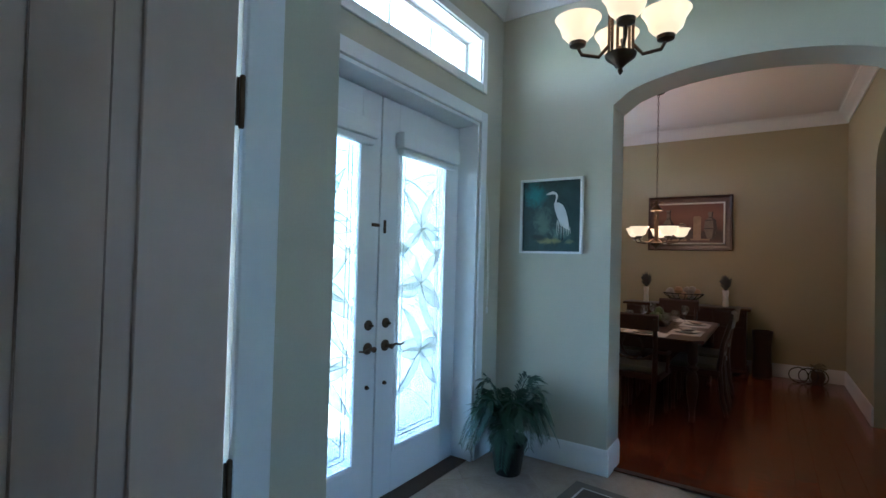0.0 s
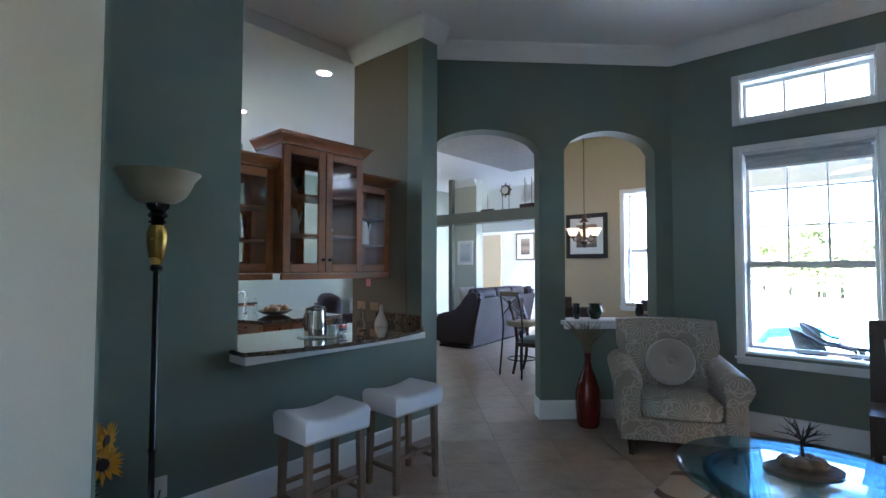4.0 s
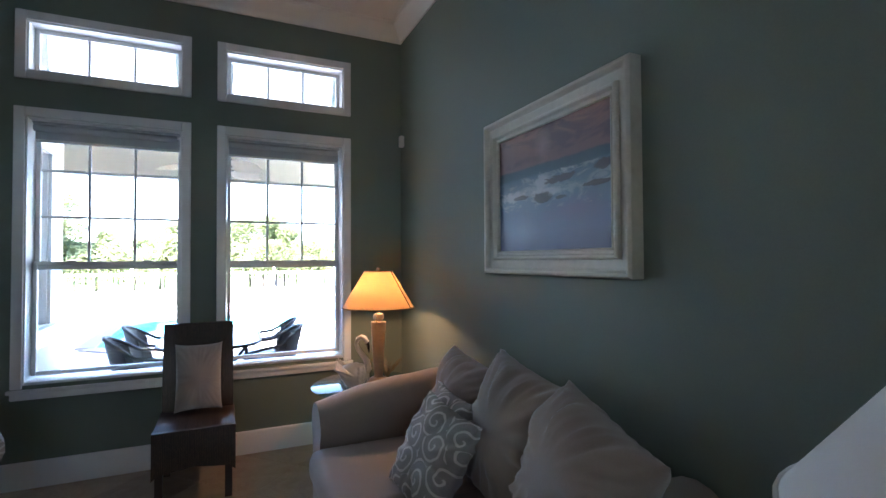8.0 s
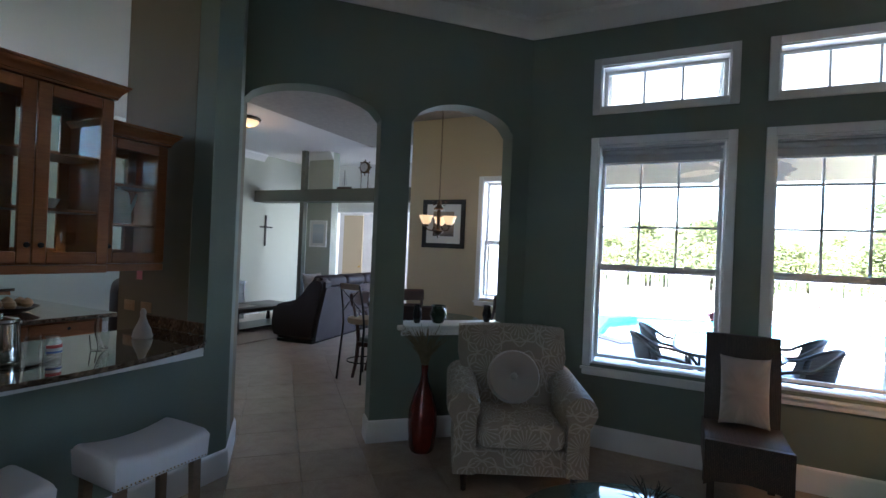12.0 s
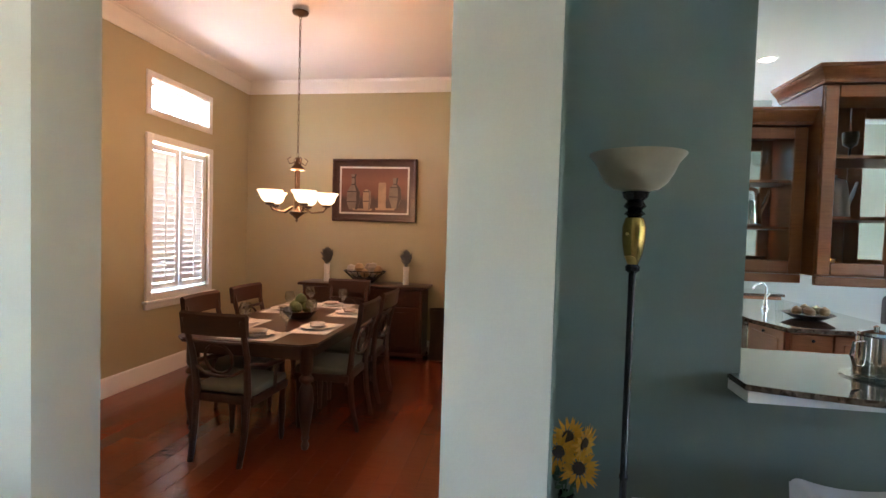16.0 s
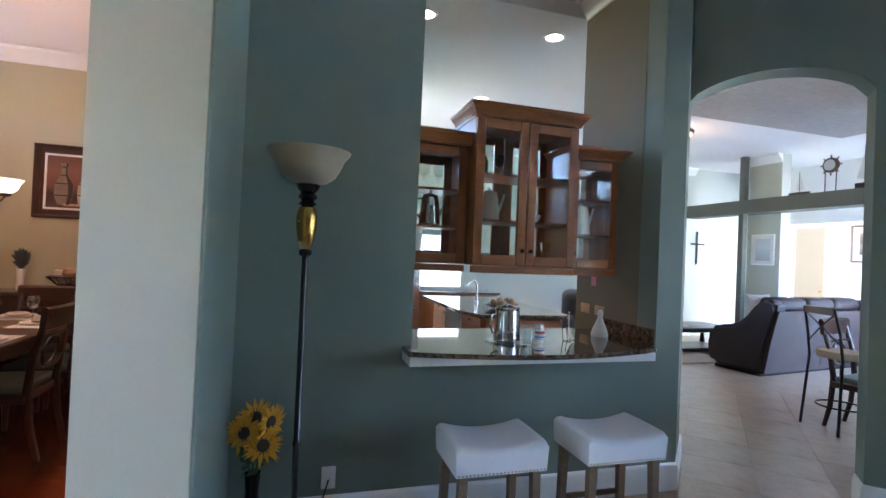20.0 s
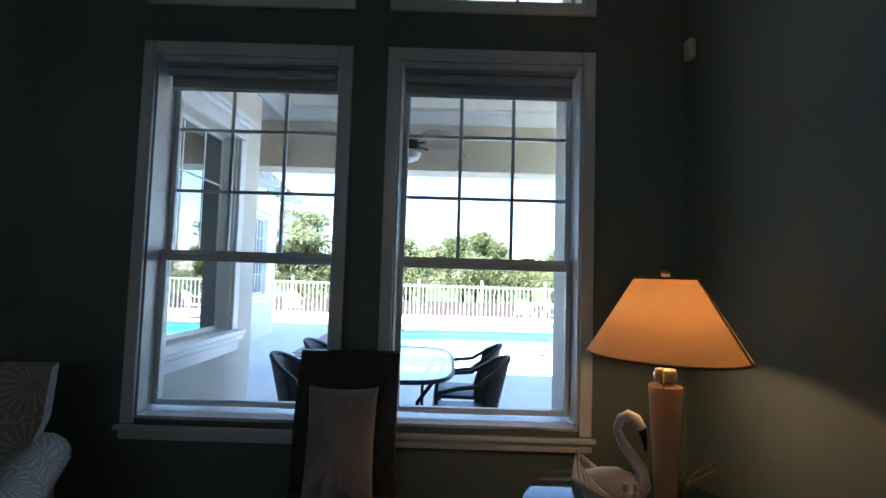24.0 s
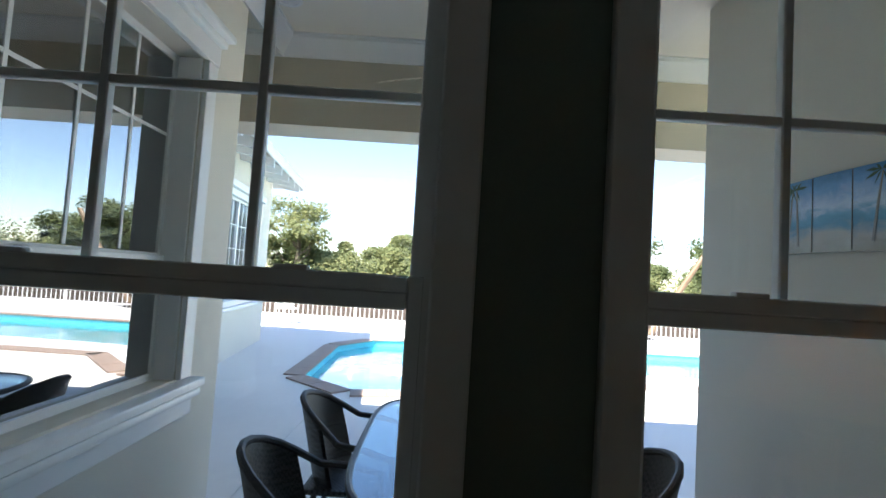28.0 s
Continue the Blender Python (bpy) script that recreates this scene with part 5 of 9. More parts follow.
t.links.new(tc.outputs["Generated"], sx.inputs[0])
X_, Z_ = sx.outputs["X"], sx.outputs["Z"]
wob = calc(t, "SUBTRACT", noise_tex(t, 14, 7, (1, 1, 1), 0.65, 0.8), 0.5)
base = ramp(t, noise_tex(t, 9, 6, (1, 1, 0.7), 0.6, 1.0), [(0.35, (0.010, 0.030, 0.026)), (0.65, (0.022, 0.060, 0.050))])
for col, cx, cz, rx, rz, rag, k in (((0.03, 0.22, 0.22), 0.22, 0.80, 0.24, 0.20, 1.5, 0.8), ((0.10, 0.17, 0.12), 0.36, 0.40, 0.20, 0.26, 2.5, 0.7), ((0.14, 0.22, 0.18), 0.66, 0.24, 0.20, 0.14, 2.5, 0.6), ((0.20, 0.20, 0.07), 0.55, 0.15, 0.28, 0.05, 3.0, 0.9), ((0.006, 0.018, 0.014), 0.28, 0.20, 0.16, 0.05, 3.0, 0.9), ((0.01, 0.035, 0.03), 0.90, 0.6, 0.14, 0.5, 1.0, 0.6)):
    base = blend(t, base, col, calc(t, "MULTIPLY", blob(cx, cz, rx, rz, 0.7, rag), k))
t.links.new(base, b.inputs["Base Color"])
b.inputs["Roughness"].default_value = 0.4
bump(t, b, noise_tex(t, 120, 3), 0.15, 0.001)
painting("beach_art", [(0.0, (0.40, 0.36, 0.28)), (0.2, (0.50, 0.50, 0.46)), (0.38, (0.10, 0.32, 0.50)), (0.48, (0.16, 0.42, 0.62)), (0.6, (0.55, 0.68, 0.80)), (0.8, (0.16, 0.36, 0.66)), (1.0, (0.05, 0.22, 0.45))], (1.5, 1.5, 3), 0.5)
painting("still_art", [(0.0, (0.09, 0.035, 0.02)), (0.12, (0.05, 0.018, 0.010)), (0.26, (0.035, 0.012, 0.008)), (0.42, (0.15, 0.05, 0.03)), (0.7, (0.21, 0.085, 0.05)), (1.0, (0.15, 0.055, 0.035))], (2, 2, 1))
painting("pale_art", [(0.0, (0.42, 0.46, 0.48)), (0.4, (0.50, 0.56, 0.60)), (0.6, (0.60, 0.63, 0.64)), (1.0, (0.52, 0.58, 0.62))], (2, 2, 2))
painting("print_art", [(0.0, (0.08, 0.06, 0.05)), (0.4, (0.30, 0.22, 0.16)), (0.6, (0.14, 0.10, 0.08)), (1.0, (0.34, 0.28, 0.20))], (2, 2, 2))


# frame sections from the outer edge inwards: share of the width, share of the depth
MOULDS = {
    1: [(0, 0), (0, 0.95), (0.06, 1), (0.94, 1), (1, 0.95), (1, 0)],
    2: [(0, 0), (0, 0.80), (0.05, 0.92), (0.14, 1.0), (0.26, 0.98), (0.36, 0.86), (0.40, 0.74), (0.72, 0.62), (0.76, 0.70), (0.84, 0.70), (0.88, 0.58), (1, 0.50), (1, 0)],
    3: [(0, 0), (0, 0.82), (0.03, 0.92), (0.09, 1.0), (0.17, 1.0), (0.22, 0.84), (0.24, 0.60), (0.29, 0.56), (0.33, 0.62), (0.62, 0.50), (0.64, 0.74), (0.69, 0.84), (0.76, 0.82), (0.80, 0.62), (0.82, 0.52), (0.92, 0.50), (0.94, 0.62), (0.98, 0.60), (1, 0.44), (1, 0)],
}


def picture(name, label, m, w, h, fr, depth, frame_mat, art, mat_w=0.0, profile=2):
    """A framed picture: x across, y out of the wall towards the room (negative), z up; origin at its lower left on the wall."""
    o = thing(name, label, "picture", m)
    bm = bmn()
    rows = []
    for px, pz, sx, sz in ((0, 0, 1, 1), (w, 0, -1, 1), (w, h, -1, -1), (0, h, 1, -1)):
        rows.append([bm.verts.new((px + sx * fr * u, -0.002 - depth * d, pz + sz * fr * u)) for u, d in MOULDS[profile]])
    k = len(rows[0])
    for lo, hi in zip(rows, rows[1:] + rows[:1]):
        for i in range(k):
            bm.faces.new((lo[i], lo[(i + 1) % k], hi[(i + 1) % k], hi[i]))
    part("picture_frame", bm, frame_mat, o, crease=25)
    x0 = fr + 0.0005
    if mat_w:
        bm = bmn()
        border(bm, w - 2 * fr - 2 * mat_w, h - 2 * fr - 2 * mat_w, mat_w - 0.001, -depth * 0.5, -0.004, 0, fr + mat_w, fr + mat_w)
        part("mat", bm, "plastic_white", o)
        x0 += mat_w
    bm = bmn()
    box(bm, (x0, -depth * 0.43, x0), (w - x0, -0.003, h - x0))
    part("canvas", bm, art, o)
    return o


# wall faces: sofa wall looks to +y, heron wall to -y
picture("picture", "broad seascape in a cream moulded frame", pose(4.295, -0.27, 1.426, 0, 0, 180), 1.105, 0.85, 0.122, 0.07, "frame_cream", "sea_art", 0, 3)
her = picture("picture", "green canvas with a white wading shape in a white box frame", pose(-1.178, 3.57, 1.515, 0, 0, 0), 0.478, 0.552, 0.016, 0.035, "trim_white", "heron_art", 0, 1)
bm = bmn()
W_, H_ = 0.478, 0.552
BACK = [(0.415, 0.785), (0.47, 0.815), (0.53, 0.83), (0.585, 0.81), (0.61, 0.77), (0.60, 0.72), (0.585, 0.68), (0.635, 0.675), (0.69, 0.64), (0.735, 0.57), (0.765, 0.48), (0.785, 0.39), (0.79, 0.31), (0.76, 0.325)]
BREAST = [(0.72, 0.34), (0.665, 0.38), (0.62, 0.45), (0.585, 0.53), (0.555, 0.61), (0.55, 0.66), (0.57, 0.71), (0.58, 0.75), (0.565, 0.785), (0.53, 0.79), (0.48, 0.787)]
prism(bm, [(x * W_, z * H_) for x, z in BACK + BREAST], 0.017, 0.0185, Matrix.Rotation(radians(90), 4, "X"))
part("white_shape", bm, "swan_white", her, "plain white tall shape")
bm = bmn()
for k in range(9):
    x = 0.60 + 0.024 * k
    z0, z1 = 0.44 - 0.012 * k, 0.235 - 0.02 * math.sin(k * 2.1)
    prism(bm, [(x * W_, z0 * H_), ((x + 0.016) * W_, z0 * H_), ((x + 0.012 + 0.004 * (k - 4)) * W_, z1 * H_)], 0.0186, 0.0189, Matrix.Rotation(radians(90), 4, "X"))
part("plume_shape", bm, "frame_cream", her)
bm = bmn()
box(bm, (0.635 * W_, -0.0185, 0.18 * H_), (0.645 * W_, -0.017, 0.40 * H_))
box(bm, (0.685 * W_, -0.0185, 0.18 * H_), (0.695 * W_, -0.017, 0.36 * H_))
part("stem_shape", bm, "black_gloss", her)


def sofa():
    o = thing("sofa", "taupe upholstered sofa with rolled arms and loose cushions", "sofa")
    x0, x1 = 2.78, 4.88
    bm = bmn()
    box(bm, (x0 + 0.03, -0.18, 0.06), (x1 - 0.03, 0.66, 0.30), 0.03, 3)
    part("base", bm, "sofa_cloth", o)
    bm = bmn()
    box(bm, (x0 + 0.2, -0.22, 0.28), (x1 - 0.2, 0.02, 0.70), 0.09, 4)
    part("back_frame", bm, "sofa_cloth", o)
    for k, (a, b) in enumerate(((x1 - 0.30, x1), (x0, x0 + 0.30))):
        bm = bmn()
        cx = (a + b) / 2
        outl = [(cx - 0.12, 0.05), (cx + 0.12, 0.05), (cx + 0.125, 0.42)]
        for i in range(13):
            w = radians(-30 + i * 20)
            outl.append((cx + 0.165 * math.cos(w), 0.55 + 0.135 * math.sin(w)))
        outl.append((cx - 0.125, 0.42))
        seg = 14
        rows = []
        for j in range(seg + 1):
            f = j / seg
            y = -0.20 + 0.88 * f
            bul = 1 - 0.10 * max(0, f - 0.86) / 0.14 - 0.05 * max(0, 0.1 - f) / 0.1
            dz = 0.17 * (1 - f ** 2.2) - 0.02 * f + 0.012 * noise.noise((f * 5, k, 0))
            rows.append([bm.verts.new((cx + (x - cx) * bul, y, max(0.05, z * (1 if z < 0.1 else (1 + dz))))) for x, z in outl])
        n = len(outl)
        for lo, hi in zip(rows, rows[1:]):
            for i in range(n):
                bm.faces.new((lo[i], lo[(i + 1) % n], hi[(i + 1) % n], hi[i]))
        bm.faces.new(rows[0])
        bm.faces.new(rows[-1][::-1])
        part("arm", bm, "sofa_cloth", o)
    sx0, sx1 = x0 + 0.29, x1 - 0.29
    mid = (sx0 + sx1) / 2
    for a, b in ((sx0, mid - 0.004), (mid + 0.004, sx1)):
        bm = bmn()
        box(bm, (a, 0.02, 0.30), (b, 0.75, 0.475), 0.065, 5)
        part("seat_cushion", bm, "sofa_cloth", o)
    for sx in (x0 + 0.14, x1 - 0.14):
        for y in (-0.1, 0.58):
            bm = bmn()
            lathe(bm, [(0.018, 0.002), (0.028, 0.05)], 10, (sx, y, 0))
            part("leg", bm, "dark_wood", o)


sofa()


def back_pillow(x, y, z, w, h, tilt, spin, name="pillow", material="sofa_cloth", label="large taupe sofa back pillow", thick=0.27, group="sofa pillows", roll=0):
    bm = bmn()
    cushion(bm, w, h, thick, Matrix.Identity(4), 44, 44)
    ob = single(name, bm, material, label, "pillow", "", group, 180)
    ob.matrix_basis = Matrix.Translation((x, y, z)) @ Matrix.Rotation(radians(spin), 4, "Z") @ Matrix.Rotation(radians(90 + tilt), 4, "X") @ Matrix.Rotation(radians(roll), 4, "Z")
    return ob


back_pillow(4.20, -0.01, 0.735, 0.52, 0.48, -12, 176, roll=-4)
back_pillow(3.58, 0.04, 0.755, 0.56, 0.57, -16, 184, roll=-9, thick=0.31)
back_pillow(3.15, 0.08, 0.745, 0.54, 0.50, -20, 174, roll=-12, thick=0.33)
back_pillow(3.80, 0.34, 0.655, 0.43, 0.43, -26, 188, "throw_pillow", "scroll_cloth", "square pillow with pale scroll pattern", 0.16, "scroll pillows", roll=-7)
back_pillow(3.97, 0.22, 0.665, 0.41, 0.41, -20, 176, "throw_pillow", "scroll_cloth", "second scroll pillow tucked behind", 0.15, "scroll pillows")


def armchair():
    o = thing("armchair", "taupe armchair with starburst fabric and rolled arms", "armchair", pose(5.19, 2.80, 0, 0, 0, -64))
    for x in (-0.36, 0.36):
        for y in (-0.36, 0.30):
            bm = bmn()
            lathe(bm, [(0.016, 0.0), (0.026, 0.12)], 4, (x, y, 0))
            part("leg", bm, "dark_wood", o)
    bm = bmn()
    box(bm, (-0.40, -0.40, 0.12), (0.40, 0.36, 0.30), 0.025, 3)
    part("base", bm, "starburst_cloth", o)
    bm = bmn()
    box(bm, (-0.285, -0.43, 0.295), (0.285, 0.24, 0.455), 0.055, 4)
    part("seat_cushion", bm, "starburst_cloth", o)
    for s in (-1, 1):
        bm = bmn()
        cx = s * 0.365
        outl = [(cx - 0.075, 0.13), (cx + 0.075, 0.13), (cx + 0.075, 0.45)]
        for i in range(11):
            w = radians(-35 + i * 25)
            outl.append((cx + 0.112 * math.cos(w) + s * 0.015, 0.555 + 0.10 * math.sin(w)))
        outl.append((cx - 0.075, 0.45))
        rows = []
        for j in range(11):
            f = j / 10
            sc = 1 - 0.06 * max(0, 0.12 - f) / 0.12
            rows.append([bm.verts.new((cx + (x - cx) * sc, -0.42 + 0.72 * f, z + (0.05 * f if z > 0.4 else 0))) for x, z in outl])
        n = len(outl)
        for lo, hi in zip(rows, rows[1:]):
            for i in range(n):
                bm.faces.new((lo[i], lo[(i + 1) % n], hi[(i + 1) % n], hi[i]))
        bm.faces.new(rows[0])
        bm.faces.new(rows[-1][::-1])
        part("arm", bm, "starburst_cloth", o)
    bm = bmn()
    rows = []
    for j in range(9):
        f = j / 8
        z = 0.42 + 0.56 * f
        y = 0.16 + 0.17 * f ** 1.3
        hw = 0.30 + 0.11 * min(1, f * 1.6)
        th = 0.10 - 0.03 * f
        rise = 0.02 if f == 1 else 0
        ring = []
        for a, d in ((-1, 1), (-0.5, 1.25), (0.5, 1.25), (1, 1), (1, -0.6), (0.5, -0.8), (-0.5, -0.8), (-1, -0.6)):
            ring.append(bm.verts.new((a * hw, y - d * th, z + rise * (1 - a * a))))
        rows.append(ring)
    for lo, hi in zip(rows, rows[1:]):
        for i in range(8):
            bm.faces.new((lo[i], lo[(i + 1) % 8], hi[(i + 1) % 8], hi[i]))
    bm.faces.new(rows[0])
    bm.faces.new(rows[-1][::-1])
    bmesh.ops.bevel(bm, geom=[e for e in bm.edges if e.calc_face_angle(0) > 0.9], offset=0.03, segments=3, affect="EDGES")
    part("backrest", bm, "starburst_cloth", o)


armchair()
bm = bmn()
lathe(bm, [(0.01, -0.045), (0.12, -0.065), (0.175, -0.05), (0.19, -0.012), (0.19, 0.012), (0.175, 0.05), (0.12, 0.065), (0.06, 0.060), (0.025, 0.042), (0.022, 0.050), (0.012, 0.056), (0.001, 0.057)], 28)
ob = single("round_pillow", bm, "pillow_plain", "round buttoned beige pillow leaning in the armchair", "pillow")
ob.matrix_basis = pose(5.19, 2.80, 0, 0, 0, -64) @ Matrix.Translation((-0.01, -0.005, 0.665)) @ Matrix.Rotation(radians(72), 4, "X")


def woven_chair():
    o = thing("dining_chair", "dark brown woven parsons chair under the windows", "chair", pose(5.50, 1.335, 0, 0, 0, -90))
    for x in (-0.195, 0.195):
        for y in (-0.23, 0.25):
            bm = bmn()
            prism(bm, [(x - 0.021, y - 0.021), (x + 0.021, y - 0.021), (x + 0.021, y + 0.021), (x - 0.021, y + 0.021)], 0.001, 0.24)
            part("leg", bm, "dark_wood", o)
    bm = bmn()
    outl = [(-0.235, 0.17), (-0.20, 0.20), (0.0, 0.225), (0.20, 0.20), (0.235, 0.17), (0.235, 0.455), (-0.235, 0.455)]
    prism(bm, outl, -0.02, 0.02, Matrix.Translation((0, -0.235, 0)) @ Matrix.Rotation(radians(90), 4, "X"))
    box(bm, (-0.235, -0.214, 0.23), (0.235, 0.27, 0.455), 0.012, 2)
    part("seat", bm, "woven_brown", o)
    bm = bmn()
    rows = []
    for j in range(9):
        f = j / 8
        y = 0.20 + 0.10 * f - 0.03 * math.sin(math.pi * f)
        rows.append([bm.verts.new((x, y + d, 0.44 + 0.61 * f)) for x, d in ((-0.225, 0), (0.225, 0), (0.225, 0.05), (-0.225, 0.05))])
    for lo, hi in zip(rows, rows[1:]):
        for i in range(4):
            bm.faces.new((lo[i], lo[(i + 1) % 4], hi[(i + 1) % 4], hi[i]))
    bm.faces.new(rows[0])
    bm.faces.new(rows[-1][::-1])
    part("backrest", bm, "woven_brown", o)


woven_chair()
back_pillow(5.62, 1.33, 0.70, 0.29, 0.45, -8, -90, "throw_pillow", "pillow_plain", "small plain beige pillow on the woven chair", 0.12, "chair pillow")

bm = bmn()
box(bm, (2.75, 0.85, 0.002), (4.62, 2.62, 0.014), 0.004)
single("area_rug", bm, "rug_trellis", "tan area rug with a brown trellis pattern", "rug")


def ellipse(rx, ry, n=40):
    return [(rx * math.cos(2 * math.pi * i / n), ry * math.sin(2 * math.pi * i / n)) for i in range(n)]


def coffee_table():
    o = thing("coffee_table", "round thick glass coffee table on dark curved legs", "table", pose(3.81, 1.80, 0.014))
    bm = bmn()
    lathe(bm, [(0.535, 0.418), (0.57, 0.422), (0.572, 0.428), (0.545, 0.436), (0.0001, 0.436)], 48)
    part("glass_top", bm, "table_glass", o, "thick blue-tinged glass top")
    bm = bmn()
    tube(bm, [(0.42 * math.cos(a), 0.42 * math.sin(a), 0.395) for a in (2 * math.pi * i / 32 for i in range(32))], 0.022, 8, True)
    part("ring", bm, "dark_wood", o)
    for k in range(4):
        a = radians(45 + 90 * k)
        bm = bmn()
        tube(bm, [(0.46 * math.cos(a), 0.46 * math.sin(a), 0), (0.36 * math.cos(a), 0.36 * math.sin(a), 0.12), (0.38 * math.cos(a), 0.38 * math.sin(a), 0.26), (0.42 * math.cos(a), 0.42 * math.sin(a), 0.40)], [0.026, 0.022, 0.022, 0.028], 8)
        part("leg", bm, "dark_wood", o)
    bm = bmn()
    lathe(bm, [(0.30, 0.10), (0.31, 0.11), (0.31, 0.13), (0.30, 0.14)], 32)
    part("shelf", bm, "dark_wood", o)


coffee_table()
orn = thing("table_ornament", "oval wooden tray with driftwood and a dark metal tree", "ornament", pose(3.86, 1.82, 0.4515, 0, 0, 40) @ Matrix.Scale(0.92, 4))
bm = bmn()
prism(bm, ellipse(0.13, 0.20), 0, 0.014)
bmesh.ops.bevel(bm, geom=[e for e in bm.edges if abs(e.verts[0].co.z - e.verts[1].co.z) < 1e-5], offset=0.004, segments=2, affect="EDGES")
part("tray", bm, "bark", orn)
bm = bmn()
for i in range(7):
    a = i * 0.9
    lathe(bm, [(0.01, 0), (0.045, 0.01), (0.05, 0.03), (0.03, 0.055), (0.005, 0.065)], 8, (0.05 * math.cos(a) * (i > 0), 0.08 * math.sin(a) * (i > 0), 0.014))
part("driftwood", bm, "oak_weathered", orn)
bm = bmn()
rnd = random.Random(5)
tube(bm, [(0, 0, 0.06), (0.005, 0, 0.12), (0, 0.005, 0.17)], [0.012, 0.008, 0.006], 6)
for i in range(22):
    a, e = rnd.uniform(0, 6.28), rnd.uniform(0.1, 1.2)
    p = Vector((math.cos(a) * math.cos(e), math.sin(a) * math.cos(e), math.sin(e)))
    q = Vector((0, 0, 0.13 + rnd.uniform(0, 0.04)))
    tube(bm, [q, q + p * 0.06 + Vector((0, 0, 0.01)), q + p * 0.13], [0.004, 0.0028, 0.0012], 5)
    tube(bm, [q + p * 0.06 + Vector((0, 0, 0.01)), q + p * 0.10 + Vector((rnd.uniform(-0.03, 0.03), rnd.uniform(-0.03, 0.03), 0.03))], [0.0025, 0.001], 4)
part("metal_tree", bm, "black_metal", orn)


def side_table(m):
    o = thing("side_table", "round glass side table with dark curved legs", "table", m, "side tables")
    bm = bmn()
    lathe(bm, [(0.385, 0.582), (0.40, 0.587), (0.40, 0.593), (0.385, 0.599), (0.0001, 0.60)], 40)
    part("glass_top", bm, "table_glass", o)
    for k in range(3):
        a = radians(30 + 120 * k)
        c, s = math.cos(a), math.sin(a)
        bm = bmn()
        tube(bm, [(0.24 * c, 0.24 * s, 0.012), (0.12 * c, 0.12 * s, 0.16), (0.10 * c, 0.10 * s, 0.32), (0.25 * c, 0.25 * s, 0.572)], [0.016, 0.014, 0.014, 0.018], 8)
        part("leg", bm, "dark_wood", o)
    bm = bmn()
    lathe(bm, [(0.12, 0.22), (0.13, 0.23), (0.12, 0.24)], 24)
    part("collar", bm, "dark_wood", o)


side_table(pose(5.33, 0.21, 0))
side_table(pose(2.05, 0.19, 0))


def table_lamp(m, lit, rise, crown):
    top = 0.602 + rise
    o = thing("table_lamp", "lit table lamp with amber glowing empire shade" if lit else "unlit table lamp with a white empire shade", "lamp", m, "table lamps")
    bm = bmn()
    lathe(bm, [(0.095, 0.0), (0.095, 0.025)], 28)
    part("plinth", bm, "dark_wood", o)
    bm = bmn()
    lathe(bm, [(0.09, 0.0255), (0.088, 0.04), (0.06, 0.058), (0.034, 0.065), (0.034, 0.075)], 28)
    part("foot", bm, "lamp_wood", o)
    bm = bmn()
    lathe(bm, [(0.032, 0.0755), (0.036, 0.12), (0.055, 0.44), (0.055, 0.455)], 28)
    part("column", bm, "lamp_wood", o, "tapered tan wooden column")
    bm = bmn()
    lathe(bm, [(0.057, 0.4555), (0.057, 0.49), (0.02, 0.495)], 28)
    part("cap", bm, "lamp_wood", o)
    bm = bmn()
    lathe(bm, [(0.02, 0.4955), (0.038, 0.51), (0.042, 0.53), (0.035, 0.55), (0.012, 0.56), (0.012, 0.60)], 20)
    part("neck_ball", bm, "lamp_metal", o)
    bm = bmn()
    pr = [(0.272 + (crown - 0.272) * f, 0.602 + rise * f) for f in (0, 0.28, 0.64, 1)]
    pr += [(q - 0.0015, z) for q, z in pr[::-1]]
    rings = [[bm.verts.new((r * math.cos(2 * math.pi * i / 48), r * math.sin(2 * math.pi * i / 48), z)) for i in range(48)] for r, z in pr]
    for lo, hi in zip(rings, rings[1:] + rings[:1]):
        for i in range(48):
            bm.faces.new((lo[i], lo[(i + 1) % 48], hi[(i + 1) % 48], hi[i]))
    sh = part("shade", bm, "shade_lit" if lit else "lamp_shade_white", o)
    for r, z in ((0.273, 0.603), (crown + 0.001, top - 0.001)):
        bm = bmn()
        tube(bm, [(r * math.cos(2 * math.pi * i / 40), r * math.sin(2 * math.pi * i / 40), z) for i in range(40)], 0.0045, 6, True)
        part("trim_band", bm, "oak_weathered" if lit else "lamp_shade_white", sh)
    bm = bmn()
    tube(bm, [(0.2755 * math.cos(3.9), 0.2755 * math.sin(3.9), 0.603), ((crown + 0.003) * math.cos(3.9), (crown + 0.003) * math.sin(3.9), top - 0.001)], 0.004, 6)
    part("seam", bm, "oak_weathered" if lit else "lamp_shade_white", sh)
    bm = bmn()
    k = crown - 0.002
    tube(bm, [(k, 0, top - 0.007), (-k, 0, top - 0.007)], 0.003, 6)
    tube(bm, [(0, k, top - 0.007), (0, -k, top - 0.007)], 0.003, 6)
    tube(bm, [(0, 0, 0.60), (0, 0, top + 0.001)], 0.004, 6)
    part("harp", bm, "brass", o)
    bm = bmn()
    lathe(bm, [(0.005, -0.002), (0.011, 0.003), (0.0155, 0.012), (0.0155, 0.019), (0.010, 0.027), (0.001, 0.030)], 16, (0, 0, top))
    part("finial", bm, "lamp_wood", o)
    bm = bmn()
    for i in range(12):
        lathe(bm, [(0.001, -0.003), (0.003, 0), (0.001, 0.003)], 6, (-0.05, 0.03, 0.56 - i * 0.007))
    part("pull_chain", bm, "brass", o)
    return o


